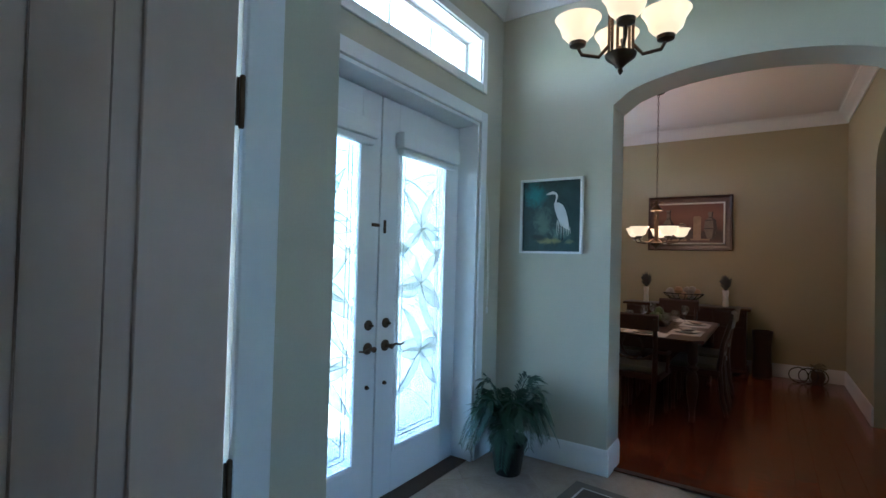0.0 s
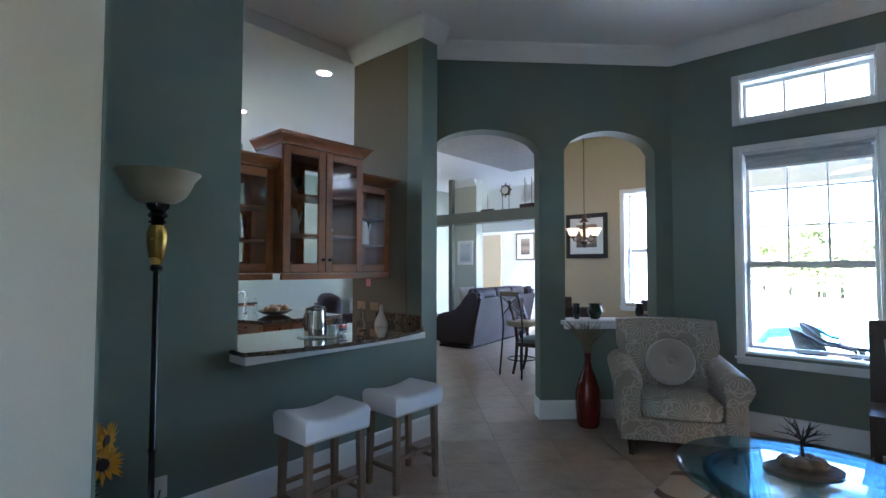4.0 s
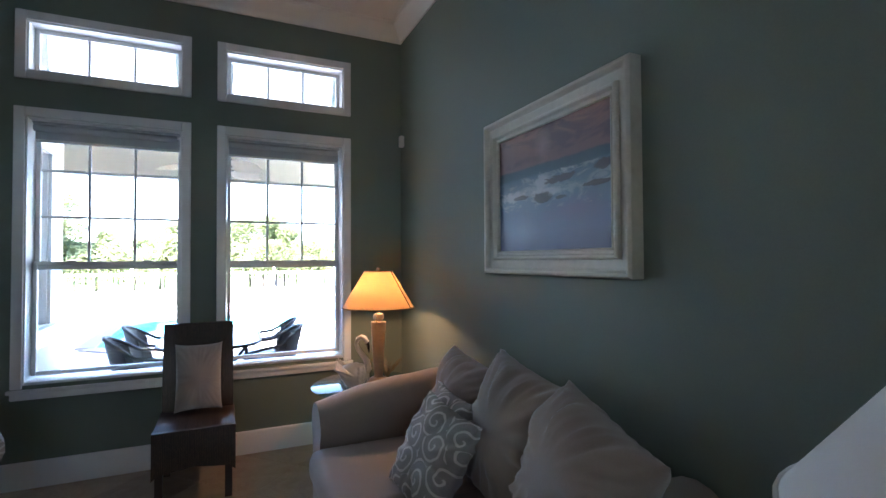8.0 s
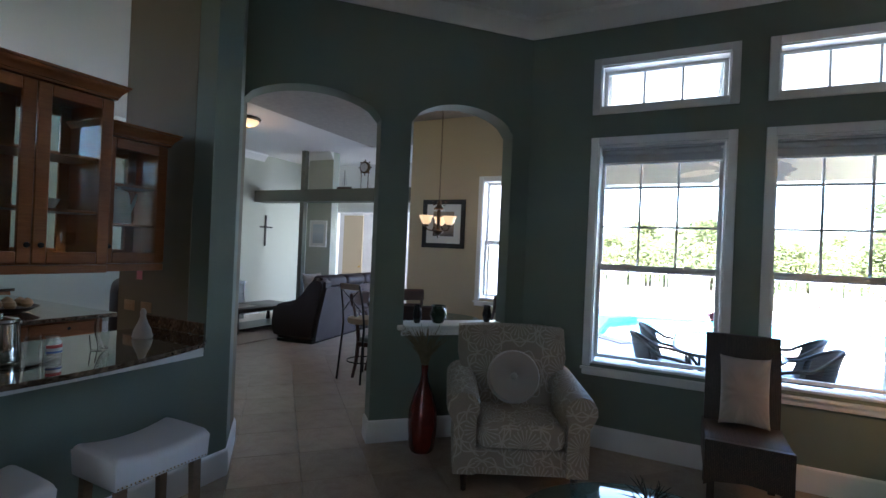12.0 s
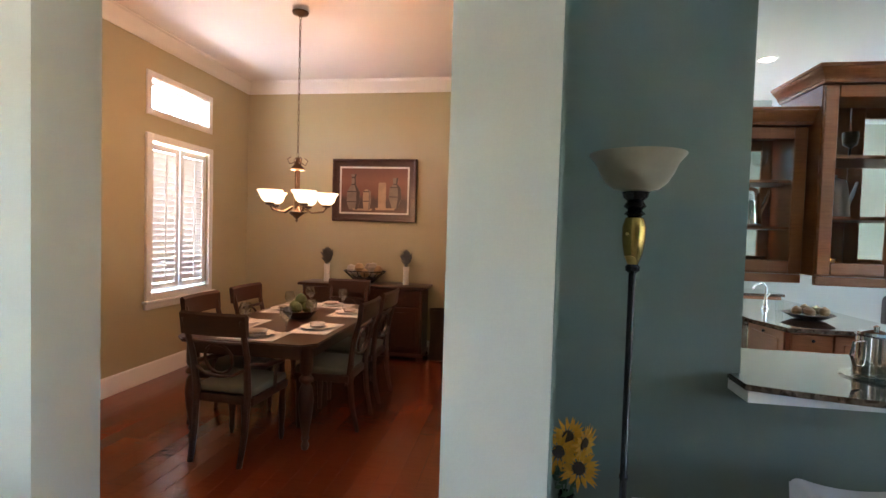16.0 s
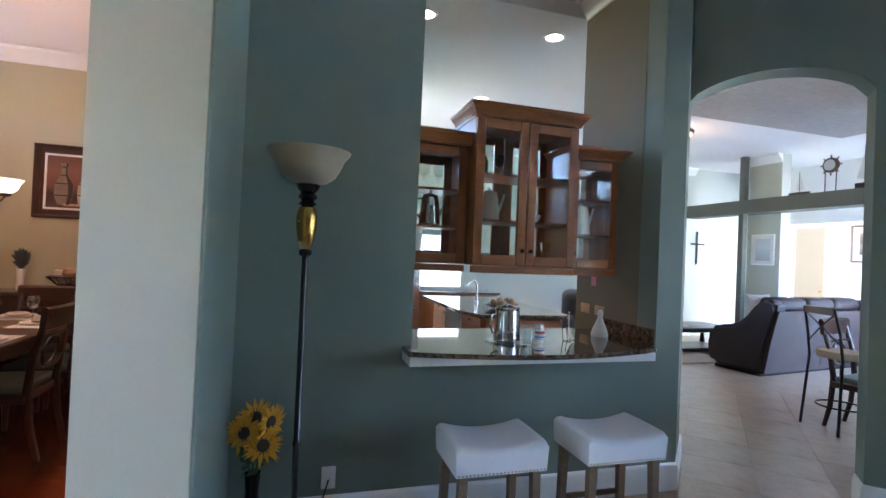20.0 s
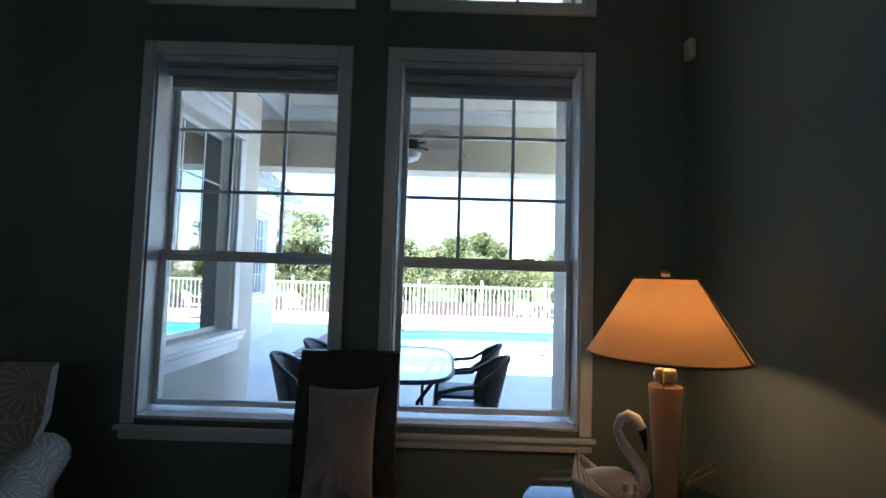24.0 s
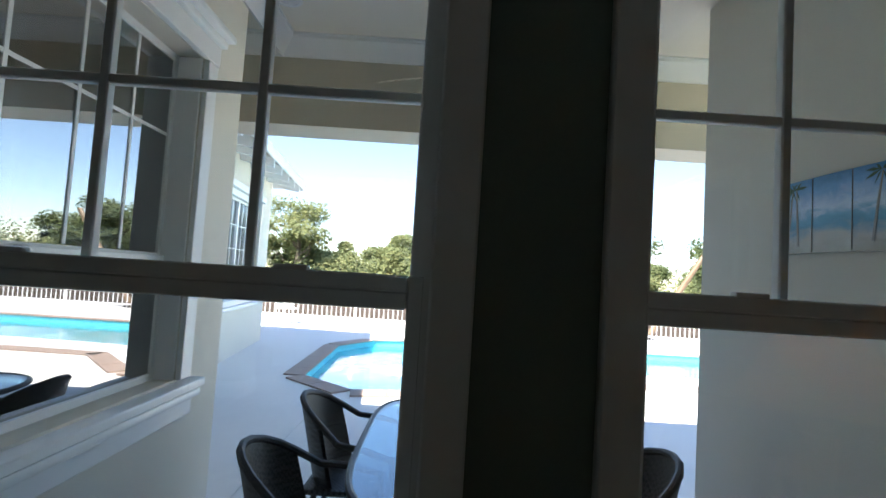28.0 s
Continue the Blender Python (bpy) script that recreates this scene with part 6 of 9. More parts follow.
table_lamp(pose(5.24, 0.15, 0.6005) @ Matrix.Diagonal((0.95, 0.95, 0.93, 1)), True, 0.283, 0.106)
table_lamp(pose(2.08, 0.22, 0.6005) @ Matrix.Diagonal((1.1, 1.1, 0.89, 1)), False, 0.300, 0.090)
lamp_point("table_lamp_bulb", (5.24, 0.15, 1.25), 0.62, (1.0, 0.56, 0.26), 0.035)

# swan ornament, one plain mesh
bm = bmn()
rows = [(-0.17, 0.02, 0.16), (-0.13, 0.06, 0.125), (-0.06, 0.098, 0.105), (0.02, 0.108, 0.105), (0.09, 0.09, 0.11), (0.14, 0.05, 0.125), (0.155, 0.02, 0.13)]
rings = []
for x, r, z in rows:
    rings.append([bm.verts.new((x, r * math.cos(a), max(0.0, z + r * 1.05 * math.sin(a)))) for a in (2 * math.pi * i / 14 for i in range(14))])
for lo, hi in zip(rings, rings[1:]):
    for i in range(14):
        bm.faces.new((lo[i], lo[(i + 1) % 14], hi[(i + 1) % 14], hi[i]))
bm.faces.new(rings[0])
bm.faces.new(rings[-1][::-1])
tube(bm, [(0.10, 0, 0.13), (0.145, 0, 0.175), (0.138, 0, 0.225), (0.095, 0, 0.275), (0.045, 0, 0.33), (0.02, 0, 0.38), (0.035, 0, 0.425), (0.075, 0, 0.445), (0.115, 0, 0.43), (0.14, 0, 0.395), (0.152, 0, 0.35), (0.158, 0, 0.305)], [0.058, 0.045, 0.033, 0.026, 0.023, 0.021, 0.021, 0.022, 0.025, 0.022, 0.014, 0.005], 12)
for s in (-1, 1):
    for k in range(5):
        tube(bm, [(0.06 - 0.03 * k, s * 0.085, 0.10), (-0.06 - 0.03 * k, s * 0.095, 0.14 + 0.01 * k), (-0.12 - 0.015 * k, s * (0.075 - 0.01 * k), 0.20 + 0.014 * k)], [0.014, 0.02, 0.003], 7)
for k in range(26):
    a, z = radians(-70 + 140 * (k % 7) / 6), 0.06 + 0.035 * (k // 7)
    p = Vector((0.02 + 0.135 * math.cos(a), 0.118 * math.sin(a), z + 0.02))
    lathe(bm, [(0.001, -0.022), (0.014, -0.012), (0.018, 0.004), (0.012, 0.016), (0.001, 0.02)], 8, p, Matrix.Rotation(a, 4, "Z") @ Matrix.Diagonal((0.45, 1, 1, 1)))
sw = single("swan_ornament", bm, "swan_white", "white long-necked bird ornament on the side table", "ornament")
sw.matrix_basis = pose(5.25, 0.325, 0.6005, 0, 0, -112) @ Matrix.Diagonal((0.66, 0.78, 0.80, 1))
sw.data.materials.append(MATS["black_gloss"])
for f in sw.data.polygons:
    f.material_index = 1 if f.center.x > 0.122 and 0.29 < f.center.z < 0.405 else 0
bm = bmn()
for i in range(60):
    a, l = rnd.uniform(0, 6.28), rnd.uniform(0.08, 0.17)
    tube(bm, [(0, 0, 0.0), (0.3 * l * math.cos(a), 0.3 * l * math.sin(a), 0.6 * l), (0.8 * l * math.cos(a), 0.8 * l * math.sin(a), l)], [0.003, 0.0022, 0.001], 4)
ob = single("dried_grass", bm, "dry_grass", "tuft of dried grass beside the lamp", "plant")
ob.matrix_basis = pose(5.38, 0.04, 0.6005)


def wall_plate(name, m, label, material="plastic_white"):
    o = thing(name, label, "outlet", m)
    bm = bmn()
    box(bm, (-0.036, -0.007, -0.058), (0.036, -0.0005, 0.058), 0.003, 2)
    part("plate", bm, material, o)
    for z in (-0.02, 0.02):
        bm = bmn()
        box(bm, (-0.014, -0.009, z - 0.014), (0.014, -0.0071, z + 0.014), 0.003)
        part("socket", bm, material, o)
    return o


bm = bmn()
box(bm, (-0.03, -0.04, -0.05), (0.03, -0.001, 0.05), 0.012, 3)
ob = single("motion_detector", bm, "plastic_white", "small white motion detector high on the wall", "sensor")
ob.name = "wall_sensor"
ob.matrix_basis = pose(5.86, -0.27, 2.55, 0, 0, 180)
wall_plate("wall_outlet", pose(1.86, 4.42, 0.27), "white wall outlet behind the floor lamp")
wall_plate("wall_outlet", pose(5.30, 3.62, 0.30, 0, 0, -45), "white wall outlet beside the armchair")

# red floor vase with dried grass
v = thing("floor_vase", "tall glossy red vase with dried grasses", "vase", pose(5.11, 3.50, 0.0))
bm = bmn()
lathe(bm, [(0.085, 0.002), (0.10, 0.03), (0.115, 0.20), (0.11, 0.32), (0.075, 0.44), (0.038, 0.53), (0.026, 0.60), (0.03, 0.665), (0.02, 0.665), (0.018, 0.6)], 28)
part("vase", bm, "red_glaze", v)
bm = bmn()
for i in range(170):
    a, l, s = rnd.uniform(0, 6.28), rnd.uniform(0.16, 0.34), rnd.uniform(0.15, 0.75)
    tube(bm, [(0, 0, 0.58), (0.3 * s * l * math.cos(a), 0.3 * s * l * math.sin(a), 0.62 + 0.6 * l), (s * l * math.cos(a), s * l * math.sin(a), 0.62 + l)], [0.0025, 0.004, 0.001], 4)
part("dried_grass", bm, "dry_grass", v)


def bar_stool(m):
    o = thing("bar_stool", "white upholstered saddle stool on weathered wood legs", "stool", m, "saddle stools at the bar")
    bm = bmn()
    nx, ny = 24, 18
    top = [[None] * (ny + 1) for _ in range(nx + 1)]
    low = [[None] * (ny + 1) for _ in range(nx + 1)]
    for i in range(nx + 1):
        for j in range(ny + 1):
            a, b_ = math.sin(math.pi / 2 * (2 * i / nx - 1)), math.sin(math.pi / 2 * (2 * j / ny - 1))
            ea, eb = min(1, (1 - abs(a)) * 0.22 / 0.03), min(1, (1 - abs(b_)) * 0.165 / 0.03)
            drop = 0.03 * (1 - math.sqrt(max(0, 1 - (1 - ea) ** 2))) + 0.03 * (1 - math.sqrt(max(0, 1 - (1 - eb) ** 2)))
            z = 0.607 + 0.036 * a * a - 0.004 * b_ * b_ - min(0.032, drop)
            top[i][j] = bm.verts.new((a * 0.222, b_ * 0.167, z))
            low[i][j] = bm.verts.new((a * 0.216, b_ * 0.161, 0.497))
    for i in range(nx):
        for j in range(ny):
            bm.faces.new((top[i][j], top[i + 1][j], top[i + 1][j + 1], top[i][j + 1]))
            bm.faces.new((low[i][j], low[i][j + 1], low[i + 1][j + 1], low[i + 1][j]))
    rim = [(i, 0) for i in range(nx)] + [(nx, j) for j in range(ny)] + [(i, ny) for i in range(nx, 0, -1)] + [(0, j) for j in range(ny, 0, -1)]
    for (a, b_), (c_, d_) in zip(rim, rim[1:] + rim[:1]):
        bm.faces.new((top[a][b_], low[a][b_], low[c_][d_], top[c_][d_]))
    seat = part("seat", bm, "stool_cloth", o, "white fabric saddle seat")
    for y in (-0.163, 0.163):
        bm = bmn()
        for i in range(24):
            lathe(bm, [(0.004, -0.001), (0.003, 0.002), (0.0005, 0.0035)], 6, (-0.205 + 0.41 * i / 23, y, 0.506), Matrix.Rotation(radians(90 if y < 0 else -90), 4, "X"))
        part("nail_heads", bm, "brass", seat)
    for x in (-0.175, 0.175):
        for y in (-0.125, 0.125):
            bm = bmn()
            k = 1.06
            lo = [bm.verts.new((x * k + dx, y * k + dy, 0.001)) for dx, dy in ((-0.016, -0.016), (0.016, -0.016), (0.016, 0.016), (-0.016, 0.016))]
            hi = [bm.verts.new((x + dx, y + dy, 0.496)) for dx, dy in ((-0.02, -0.02), (0.02, -0.02), (0.02, 0.02), (-0.02, 0.02))]
            bm.faces.new(lo[::-1])
            bm.faces.new(hi)
            for i in range(4):
                bm.faces.new((lo[i], lo[(i + 1) % 4], hi[(i + 1) % 4], hi[i]))
            part("leg", bm, "oak_weathered", o)
    for y in (-0.128, 0.128):
        bm = bmn()
        box(bm, (-0.158, y - 0.011, 0.20), (0.158, y + 0.011, 0.225), 0.003)
        part("stretcher", bm, "oak_weathered", o)
    for x in (-0.178, 0.178):
        bm = bmn()
        box(bm, (x - 0.011, -0.108, 0.13), (x + 0.011, 0.108, 0.155), 0.003)
        part("stretcher", bm, "oak_weathered", o)
    return o


st = bar_stool(pose(2.57, 3.97, 0.0))
copy_thing(st, pose(3.22, 3.97, 0.0))


def floor_lamp():
    o = thing("floor_lamp", "black torchiere floor lamp with gold knop and alabaster bowl", "lamp", pose(1.69, 4.02, 0))
    bm = bmn()
    lathe(bm, [(0.135, 0.0), (0.135, 0.012), (0.12, 0.022), (0.06, 0.035), (0.03, 0.055), (0.02, 0.09)], 32)
    part("base", bm, "black_gloss", o)
    bm = bmn()
    lathe(bm, [(0.0135, 0.09), (0.0135, 0.60), (0.017, 0.605), (0.017, 0.62), (0.0135, 0.625), (0.0135, 1.42), (0.026, 1.43), (0.028, 1.445), (0.02, 1.455)], 16)
    part("pole", bm, "black_gloss", o)
    bm = bmn()
    lathe(bm, [(0.02, 1.4555), (0.034, 1.49), (0.043, 1.55), (0.044, 1.60), (0.034, 1.635), (0.024, 1.64)], 20)
    part("knop", bm, "brass", o, "crackled gold glass knop")
    bm = bmn()
    lathe(bm, [(0.024, 1.6405), (0.04, 1.65), (0.026, 1.665), (0.042, 1.68), (0.03, 1.70), (0.045, 1.715), (0.05, 1.735), (0.02, 1.737)], 20)
    part("collar", bm, "black_gloss", o)
    bm = bmn()
    lathe(bm, [(0.045, 1.7375), (0.082, 1.746), (0.113, 1.770), (0.135, 1.808), (0.150, 1.845), (0.176, 1.876), (0.177, 1.880), (0.146, 1.852), (0.129, 1.810), (0.107, 1.776), (0.078, 1.754), (0.03, 1.750)], 40)
    part("bowl", bm, "alabaster", o, "mottled cream glass bowl shade")
    bm = bmn()
    tube(bm, [(0.02, 0.06, 0.012), (0.02, 0.2, 0.01), (0.08, 0.32, 0.03), (0.14, 0.385, 0.15), (0.17, 0.39, 0.26)], 0.004, 6)
    part("cord", bm, "black_gloss", o)


floor_lamp()

sf = thing("sunflower_vase", "sunflowers in a slender dark floor vase", "flowers", pose(1.50, 4.26, 0) @ Matrix.Scale(0.9, 4))
bm = bmn()
lathe(bm, [(0.06, 0.002), (0.065, 0.02), (0.05, 0.15), (0.032, 0.34), (0.04, 0.44), (0.03, 0.44), (0.02, 0.3)], 20)
part("vase", bm, "black_gloss", sf)
for k, (x, y, z, ax) in enumerate(((-0.045, -0.03, 0.66, -25), (0.05, -0.06, 0.60, -55), (0.0, 0.02, 0.72, -10), (0.075, 0.0, 0.70, 10))):
    fm = Matrix.Translation((x, y, z)) @ Matrix.Rotation(radians(25 * (k - 1)), 4, "Z") @ Matrix.Rotation(radians(90 + ax * 0.6), 4, "X")
    bm = bmn()
    tube(bm, [(0, 0, 0.36), (x * 0.5, y * 0.4, 0.5), (x, y, z)], [0.004, 0.004, 0.003], 5)
    fl = part("stem", bm, "palm_green", sf)
    bm = bmn()
    lathe(bm, [(0.032, 0.0), (0.03, 0.012), (0.001, 0.016)], 14)
    bmesh.ops.transform(bm, matrix=fm, verts=bm.verts)
    part("flower_head", bm, "seed_brown", fl)
    for ring, n in ((0, 15), (1, 13)):
        bm = bmn()
        for i in range(n):
            a = 2 * math.pi * (i + 0.5 * ring) / n
            l, w, c_ = 0.075 + 0.01 * math.sin(i * 3), 0.011, 0.028
            pts = ((c_, 0, 0.004), (c_ + l * 0.4, w, 0.012 + 0.008 * ring), (c_ + l, 0, 0.006 + 0.012 * ring), (c_ + l * 0.4, -w, 0.012 + 0.008 * ring))
            bm.faces.new([bm.verts.new(fm @ Vector((p[0] * math.cos(a) - p[1] * math.sin(a), p[0] * math.sin(a) + p[1] * math.cos(a), p[2]))) for p in pts])
        part("petals", bm, "petal", fl, crease=180)
bm = bmn()
leaf_cloud(bm, (0, 0, 0.55), (0.09, 0.08, 0.13), 70, 0.03, rnd)
part("foliage", bm, "palm_green", sf, crease=180)

# ---- kitchen bar ----
bar = thing("bar_counter", "speckled brown granite bar top with a bowed front", "counter")
front = [(2.215 + 1.50 * i / 16, 4.235 - 0.13 * math.sin(math.pi * i / 16)) for i in range(17)]
bm = bmn()
prism(bm, front + [(3.79, 4.30), (3.86, 4.41), (3.86, 4.98), (2.28, 4.98), (2.28, 4.41), (2.215, 4.41)], 0.929, 0.955)
bmesh.ops.bevel(bm, geom=[e for e in bm.edges if abs(e.verts[0].co.z - e.verts[1].co.z) < 1e-5], offset=0.005, segments=2, affect="EDGES")
part("granite_top", bm, "granite", bar)
bm = bmn()
prism(bm, [(2.222, 4.225), (3.71, 4.225), (3.72, 4.4185), (2.222, 4.4185)], 0.882, 0.9285)
part("trim_board", bm, "trim_white", bar)
bm = bmn()
box(bm, (3.855, 4.43, 0.956), (3.869, 5.0, 1.035), 0.003)
part("backsplash", bm, "granite", bar)
bm = bmn()
box(bm, (2.28, 4.581, 0.0), (3.86, 4.96, 0.928))
part("base_cabinet", bm, "honey_wood", bar)


plain("label_red", (0.45, 0.05, 0.04), 0.6, var=0.05)
plain("label_blue", (0.06, 0.12, 0.32), 0.6, var=0.05)


def pitcher(m):
    o = thing("steel_pitcher", "polished steel coffee pot with lid", "pitcher", m)
    bm = bmn()
    lathe(bm, [(0.066, 0.001), (0.068, 0.01), (0.062, 0.10), (0.060, 0.185), (0.064, 0.19), (0.058, 0.192)], 28)
    part("body", bm, "chrome", o)
    bm = bmn()
    lathe(bm, [(0.060, 0.1925), (0.056, 0.205), (0.02, 0.215), (0.008, 0.218), (0.010, 0.232), (0.002, 0.238)], 24)
    part("lid", bm, "chrome", o)
    bm = bmn()
    tube(bm, [(-0.06, 0, 0.165), (-0.10, 0, 0.16), (-0.112, 0, 0.10), (-0.095, 0, 0.05), (-0.062, 0, 0.045)], 0.006, 8)
    part("handle", bm, "chrome", o)
    bm = bmn()
    tube(bm, [(0.055, 0, 0.15), (0.078, 0, 0.18)], [0.014, 0.009], 8)
    part("spout", bm, "chrome", o)
    return o


pitcher(pose(2.87, 4.50, 0.966, 0, 0, 20) @ Matrix.Diagonal((1.2, 1.2, 0.96, 1)))
bm = bmn()
lathe(bm, [(0.10, 0.0), (0.155, 0.003), (0.16, 0.008), (0.155, 0.010), (0.10, 0.0062), (0.0001, 0.006)], 32)
ob = single("glass_tray", bm, "clear_glass", "round clear glass tray under the coffee pot", "tray")
ob.matrix_basis = pose(2.90, 4.49, 0.9555)
for x, y in ((3.0, 4.50), (2.96, 4.42)):
    bm = bmn()
    lathe(bm, [(0.026, 0.0), (0.032, 0.10), (0.030, 0.10), (0.024, 0.006), (0.0001, 0.005)], 18)
    ob = single("drinking_glass", bm, "clear_glass", "small clear glass tumbler on the tray", "glass", group="bar glasses")
    ob.matrix_basis = pose(x, y, 0.9665)
jr = thing("glass_jar", "small clear jar with a printed label on the bar", "jar", pose(3.05, 4.44, 0.9555))
bm = bmn()
lathe(bm, [(0.0001, 0.001), (0.036, 0.001), (0.038, 0.006), (0.038, 0.085), (0.028, 0.10), (0.028, 0.112), (0.025, 0.112), (0.025, 0.10), (0.034, 0.084), (0.034, 0.008), (0.0001, 0.006)], 20)
part("jar", bm, "crystal", jr)
for nm, z0, z1, mt in (("label", 0.03, 0.075, "plastic_white"), ("label_band", 0.058, 0.074, "label_red"), ("label_band", 0.034, 0.044, "label_blue")):
    bm = bmn()
    g = 0.0385 if nm == "label" else 0.0392
    ring = [[bm.verts.new((g * math.cos(a), g * math.sin(a), z)) for a in (radians(-150 + 12 * i) for i in range(11))] for z in (z0, z1)]
    for i in range(10):
        bm.faces.new((ring[0][i], ring[0][i + 1], ring[1][i + 1], ring[1][i]))
    part(nm, bm, mt, jr)
bm = bmn()
lathe(bm, [(0.055, 0.0), (0.06, 0.01), (0.05, 0.05), (0.03, 0.09), (0.016, 0.13), (0.02, 0.155), (0.012, 0.175), (0.002, 0.18)], 18, squash=0.7)
ob = single("figurine", bm, "swan_white", "small white ceramic figurine on the bar", "ornament")
ob.matrix_basis = pose(3.60, 4.63, 0.9555, 0, 0, 30)
pl = thing("plate_stand", "pale round plate on a small stand", "plate", pose(3.30, 4.50, 0.9555, 0, 0, 40))
bm = bmn()
lathe(bm, [(0.001, 0), (0.05, 0.002), (0.085, 0.012), (0.088, 0.014), (0.05, 0.006), (0.001, 0.004)], 28, (0, 0.01, 0.092), Matrix.Rotation(radians(80), 4, "X"))
part("plate", bm, "crystal", pl)
bm = bmn()
tube(bm, [(-0.04, -0.02, 0.003), (-0.04, 0.03, 0.003), (-0.035, 0.04, 0.08)], 0.0025, 5)
tube(bm, [(0.04, -0.02, 0.003), (0.04, 0.03, 0.003), (0.035, 0.04, 0.08)], 0.0025, 5)
part("stand", bm, "black_metal", pl)
wall_plate("wall_outlet", pose(3.87, 5.22, 1.08, 0, 0, -90) @ Matrix.Rotation(radians(90), 4, "Y"), "tan wall outlet over the bar", "lamp_wood")
wall_plate("wall_outlet", pose(3.87, 5.03, 1.08, 0, 0, -90) @ Matrix.Rotation(radians(90), 4, "Y"), "tan wall outlet with a plug over the bar", "lamp_wood")
bm = bmn()
box(bm, (-0.03, -0.004, -0.035), (0.03, -0.001, 0.035))
ob = single("paper_note", bm, "petal", "small pink paper note stuck under the cabinet", "note")
ob.matrix_basis = pose(3.87, 5.12, 1.30, 0, 0, -90)
plain("pink_paper", (0.75, 0.30, 0.34), 0.8, var=0.05)
ob.data.materials[0] = MATS["pink_paper"]


def hutch(name, x0, x1, z0, z1, y0, depth, doors, label):
    """A wall cabinet with glazed doors."""
    o = thing(name, label, "cabinet", pose(x0, y0, z0), "glazed wall cabinets")
    w, h = x1 - x0, z1 - z0
    t = 0.02
    bm = bmn()
    box(bm, (0, 0.022, 0), (t, depth, h))
    box(bm, (w - t, 0.022, 0), (w, depth, h))
    box(bm, (t, 0.022, 0), (w - t, depth, t))
    box(bm, (t, 0.022, h - t), (w - t, depth, h))
    part("body", bm, "honey_wood", o)
    for f in (0.30, 0.62):
        bm = bmn()
        box(bm, (t + 0.001, 0.04, h * f), (w - t - 0.001, depth - 0.02, h * f + 0.016), 0.002)
        part("shelf", bm, "honey_wood", o)
    dw = w / doors
    for k in range(doors):
        bm = bmn()
        border(bm, dw - 0.144, h - 0.154, 0.07, depth + 0.001, depth + 0.02, 0.003, 0.077, k * dw + 0.072)
        bd = part("back_door", bm, "honey_wood", o)
        pane(bd, k * dw + 0.06, (k + 1) * dw - 0.06, 0.06, h - 0.06, depth + 0.011, "clear_glass")
        bm = bmn()
        a = k * dw + 0.002
        border(bm, dw - 0.124, h - 0.134, 0.06, 0, 0.0215, 0.004, 0.067, a + 0.06)
        d = part("door", bm, "honey_wood", o)
        pane(d, a + 0.055, a + dw - 0.06, 0.06, h - 0.06, 0.011, "clear_glass")
        bm = bmn()
        kx = a + (dw - 0.03 if (k == 0 and doors == 2) else 0.028)
        lathe(bm, [(0.006, 0), (0.006, 0.012), (0.014, 0.018), (0.012, 0.026), (0.002, 0.028)], 12, (kx, 0, 0.10), Matrix.Rotation(radians(90), 4, "X"))
        part("knob", bm, "black_metal", d, "small dark knob")
    prof = [(0.0, 0), (0.010, 0), (0.011, 0.012), (0.016, 0.014), (0.022, 0.030), (0.036, 0.046), (0.046, 0.056), (0.048, 0.064), (0.055, 0.067), (0.057, 0.078), (0.0, 0.078)]
    bm = bmn()
    pts = [(0, depth), (0, 0), (w, 0), (w, depth)]
    rows = []
    for i, (px, py) in enumerate(pts):
        sx = -1 if i < 2 else 1
        rows.append([bm.verts.new((px + sx * q, py - (q if i in (1, 2) else 0), h + zz)) for q, zz in prof])
    n = len(prof)
    for lo, hi in zip(rows, rows[1:]):
        for i in range(n):
            bm.faces.new((lo[i], lo[(i + 1) % n], hi[(i + 1) % n], hi[i]))
    bm.faces.new(rows[0])
    bm.faces.new(rows[-1][::-1])
    box(bm, (0.001, 0.001, h + 0.0005), (w - 0.001, depth, h + 0.02))
    part("crown", bm, "honey_wood", o)
    bm = bmn()
    box(bm, (0, 0.005, -0.045), (w, 0.03, -0.001), 0.004)
    part("light_rail", bm, "honey_wood", o)
    return o


hutch("wall_cabinet", 2.275, 2.655, 1.40, 2.14, 4.70, 0.30, 1, "honey wood glazed cabinet beside the taller one")
hutch("wall_cabinet", 2.665, 3.375, 1.40, 2.317, 4.605, 0.395, 2, "taller honey wood cabinet with two glazed doors")
hutch("wall_cabinet", 3.385, 3.76, 1.40, 2.14, 4.70, 0.30, 1, "honey wood glazed cabinet against the olive wall")


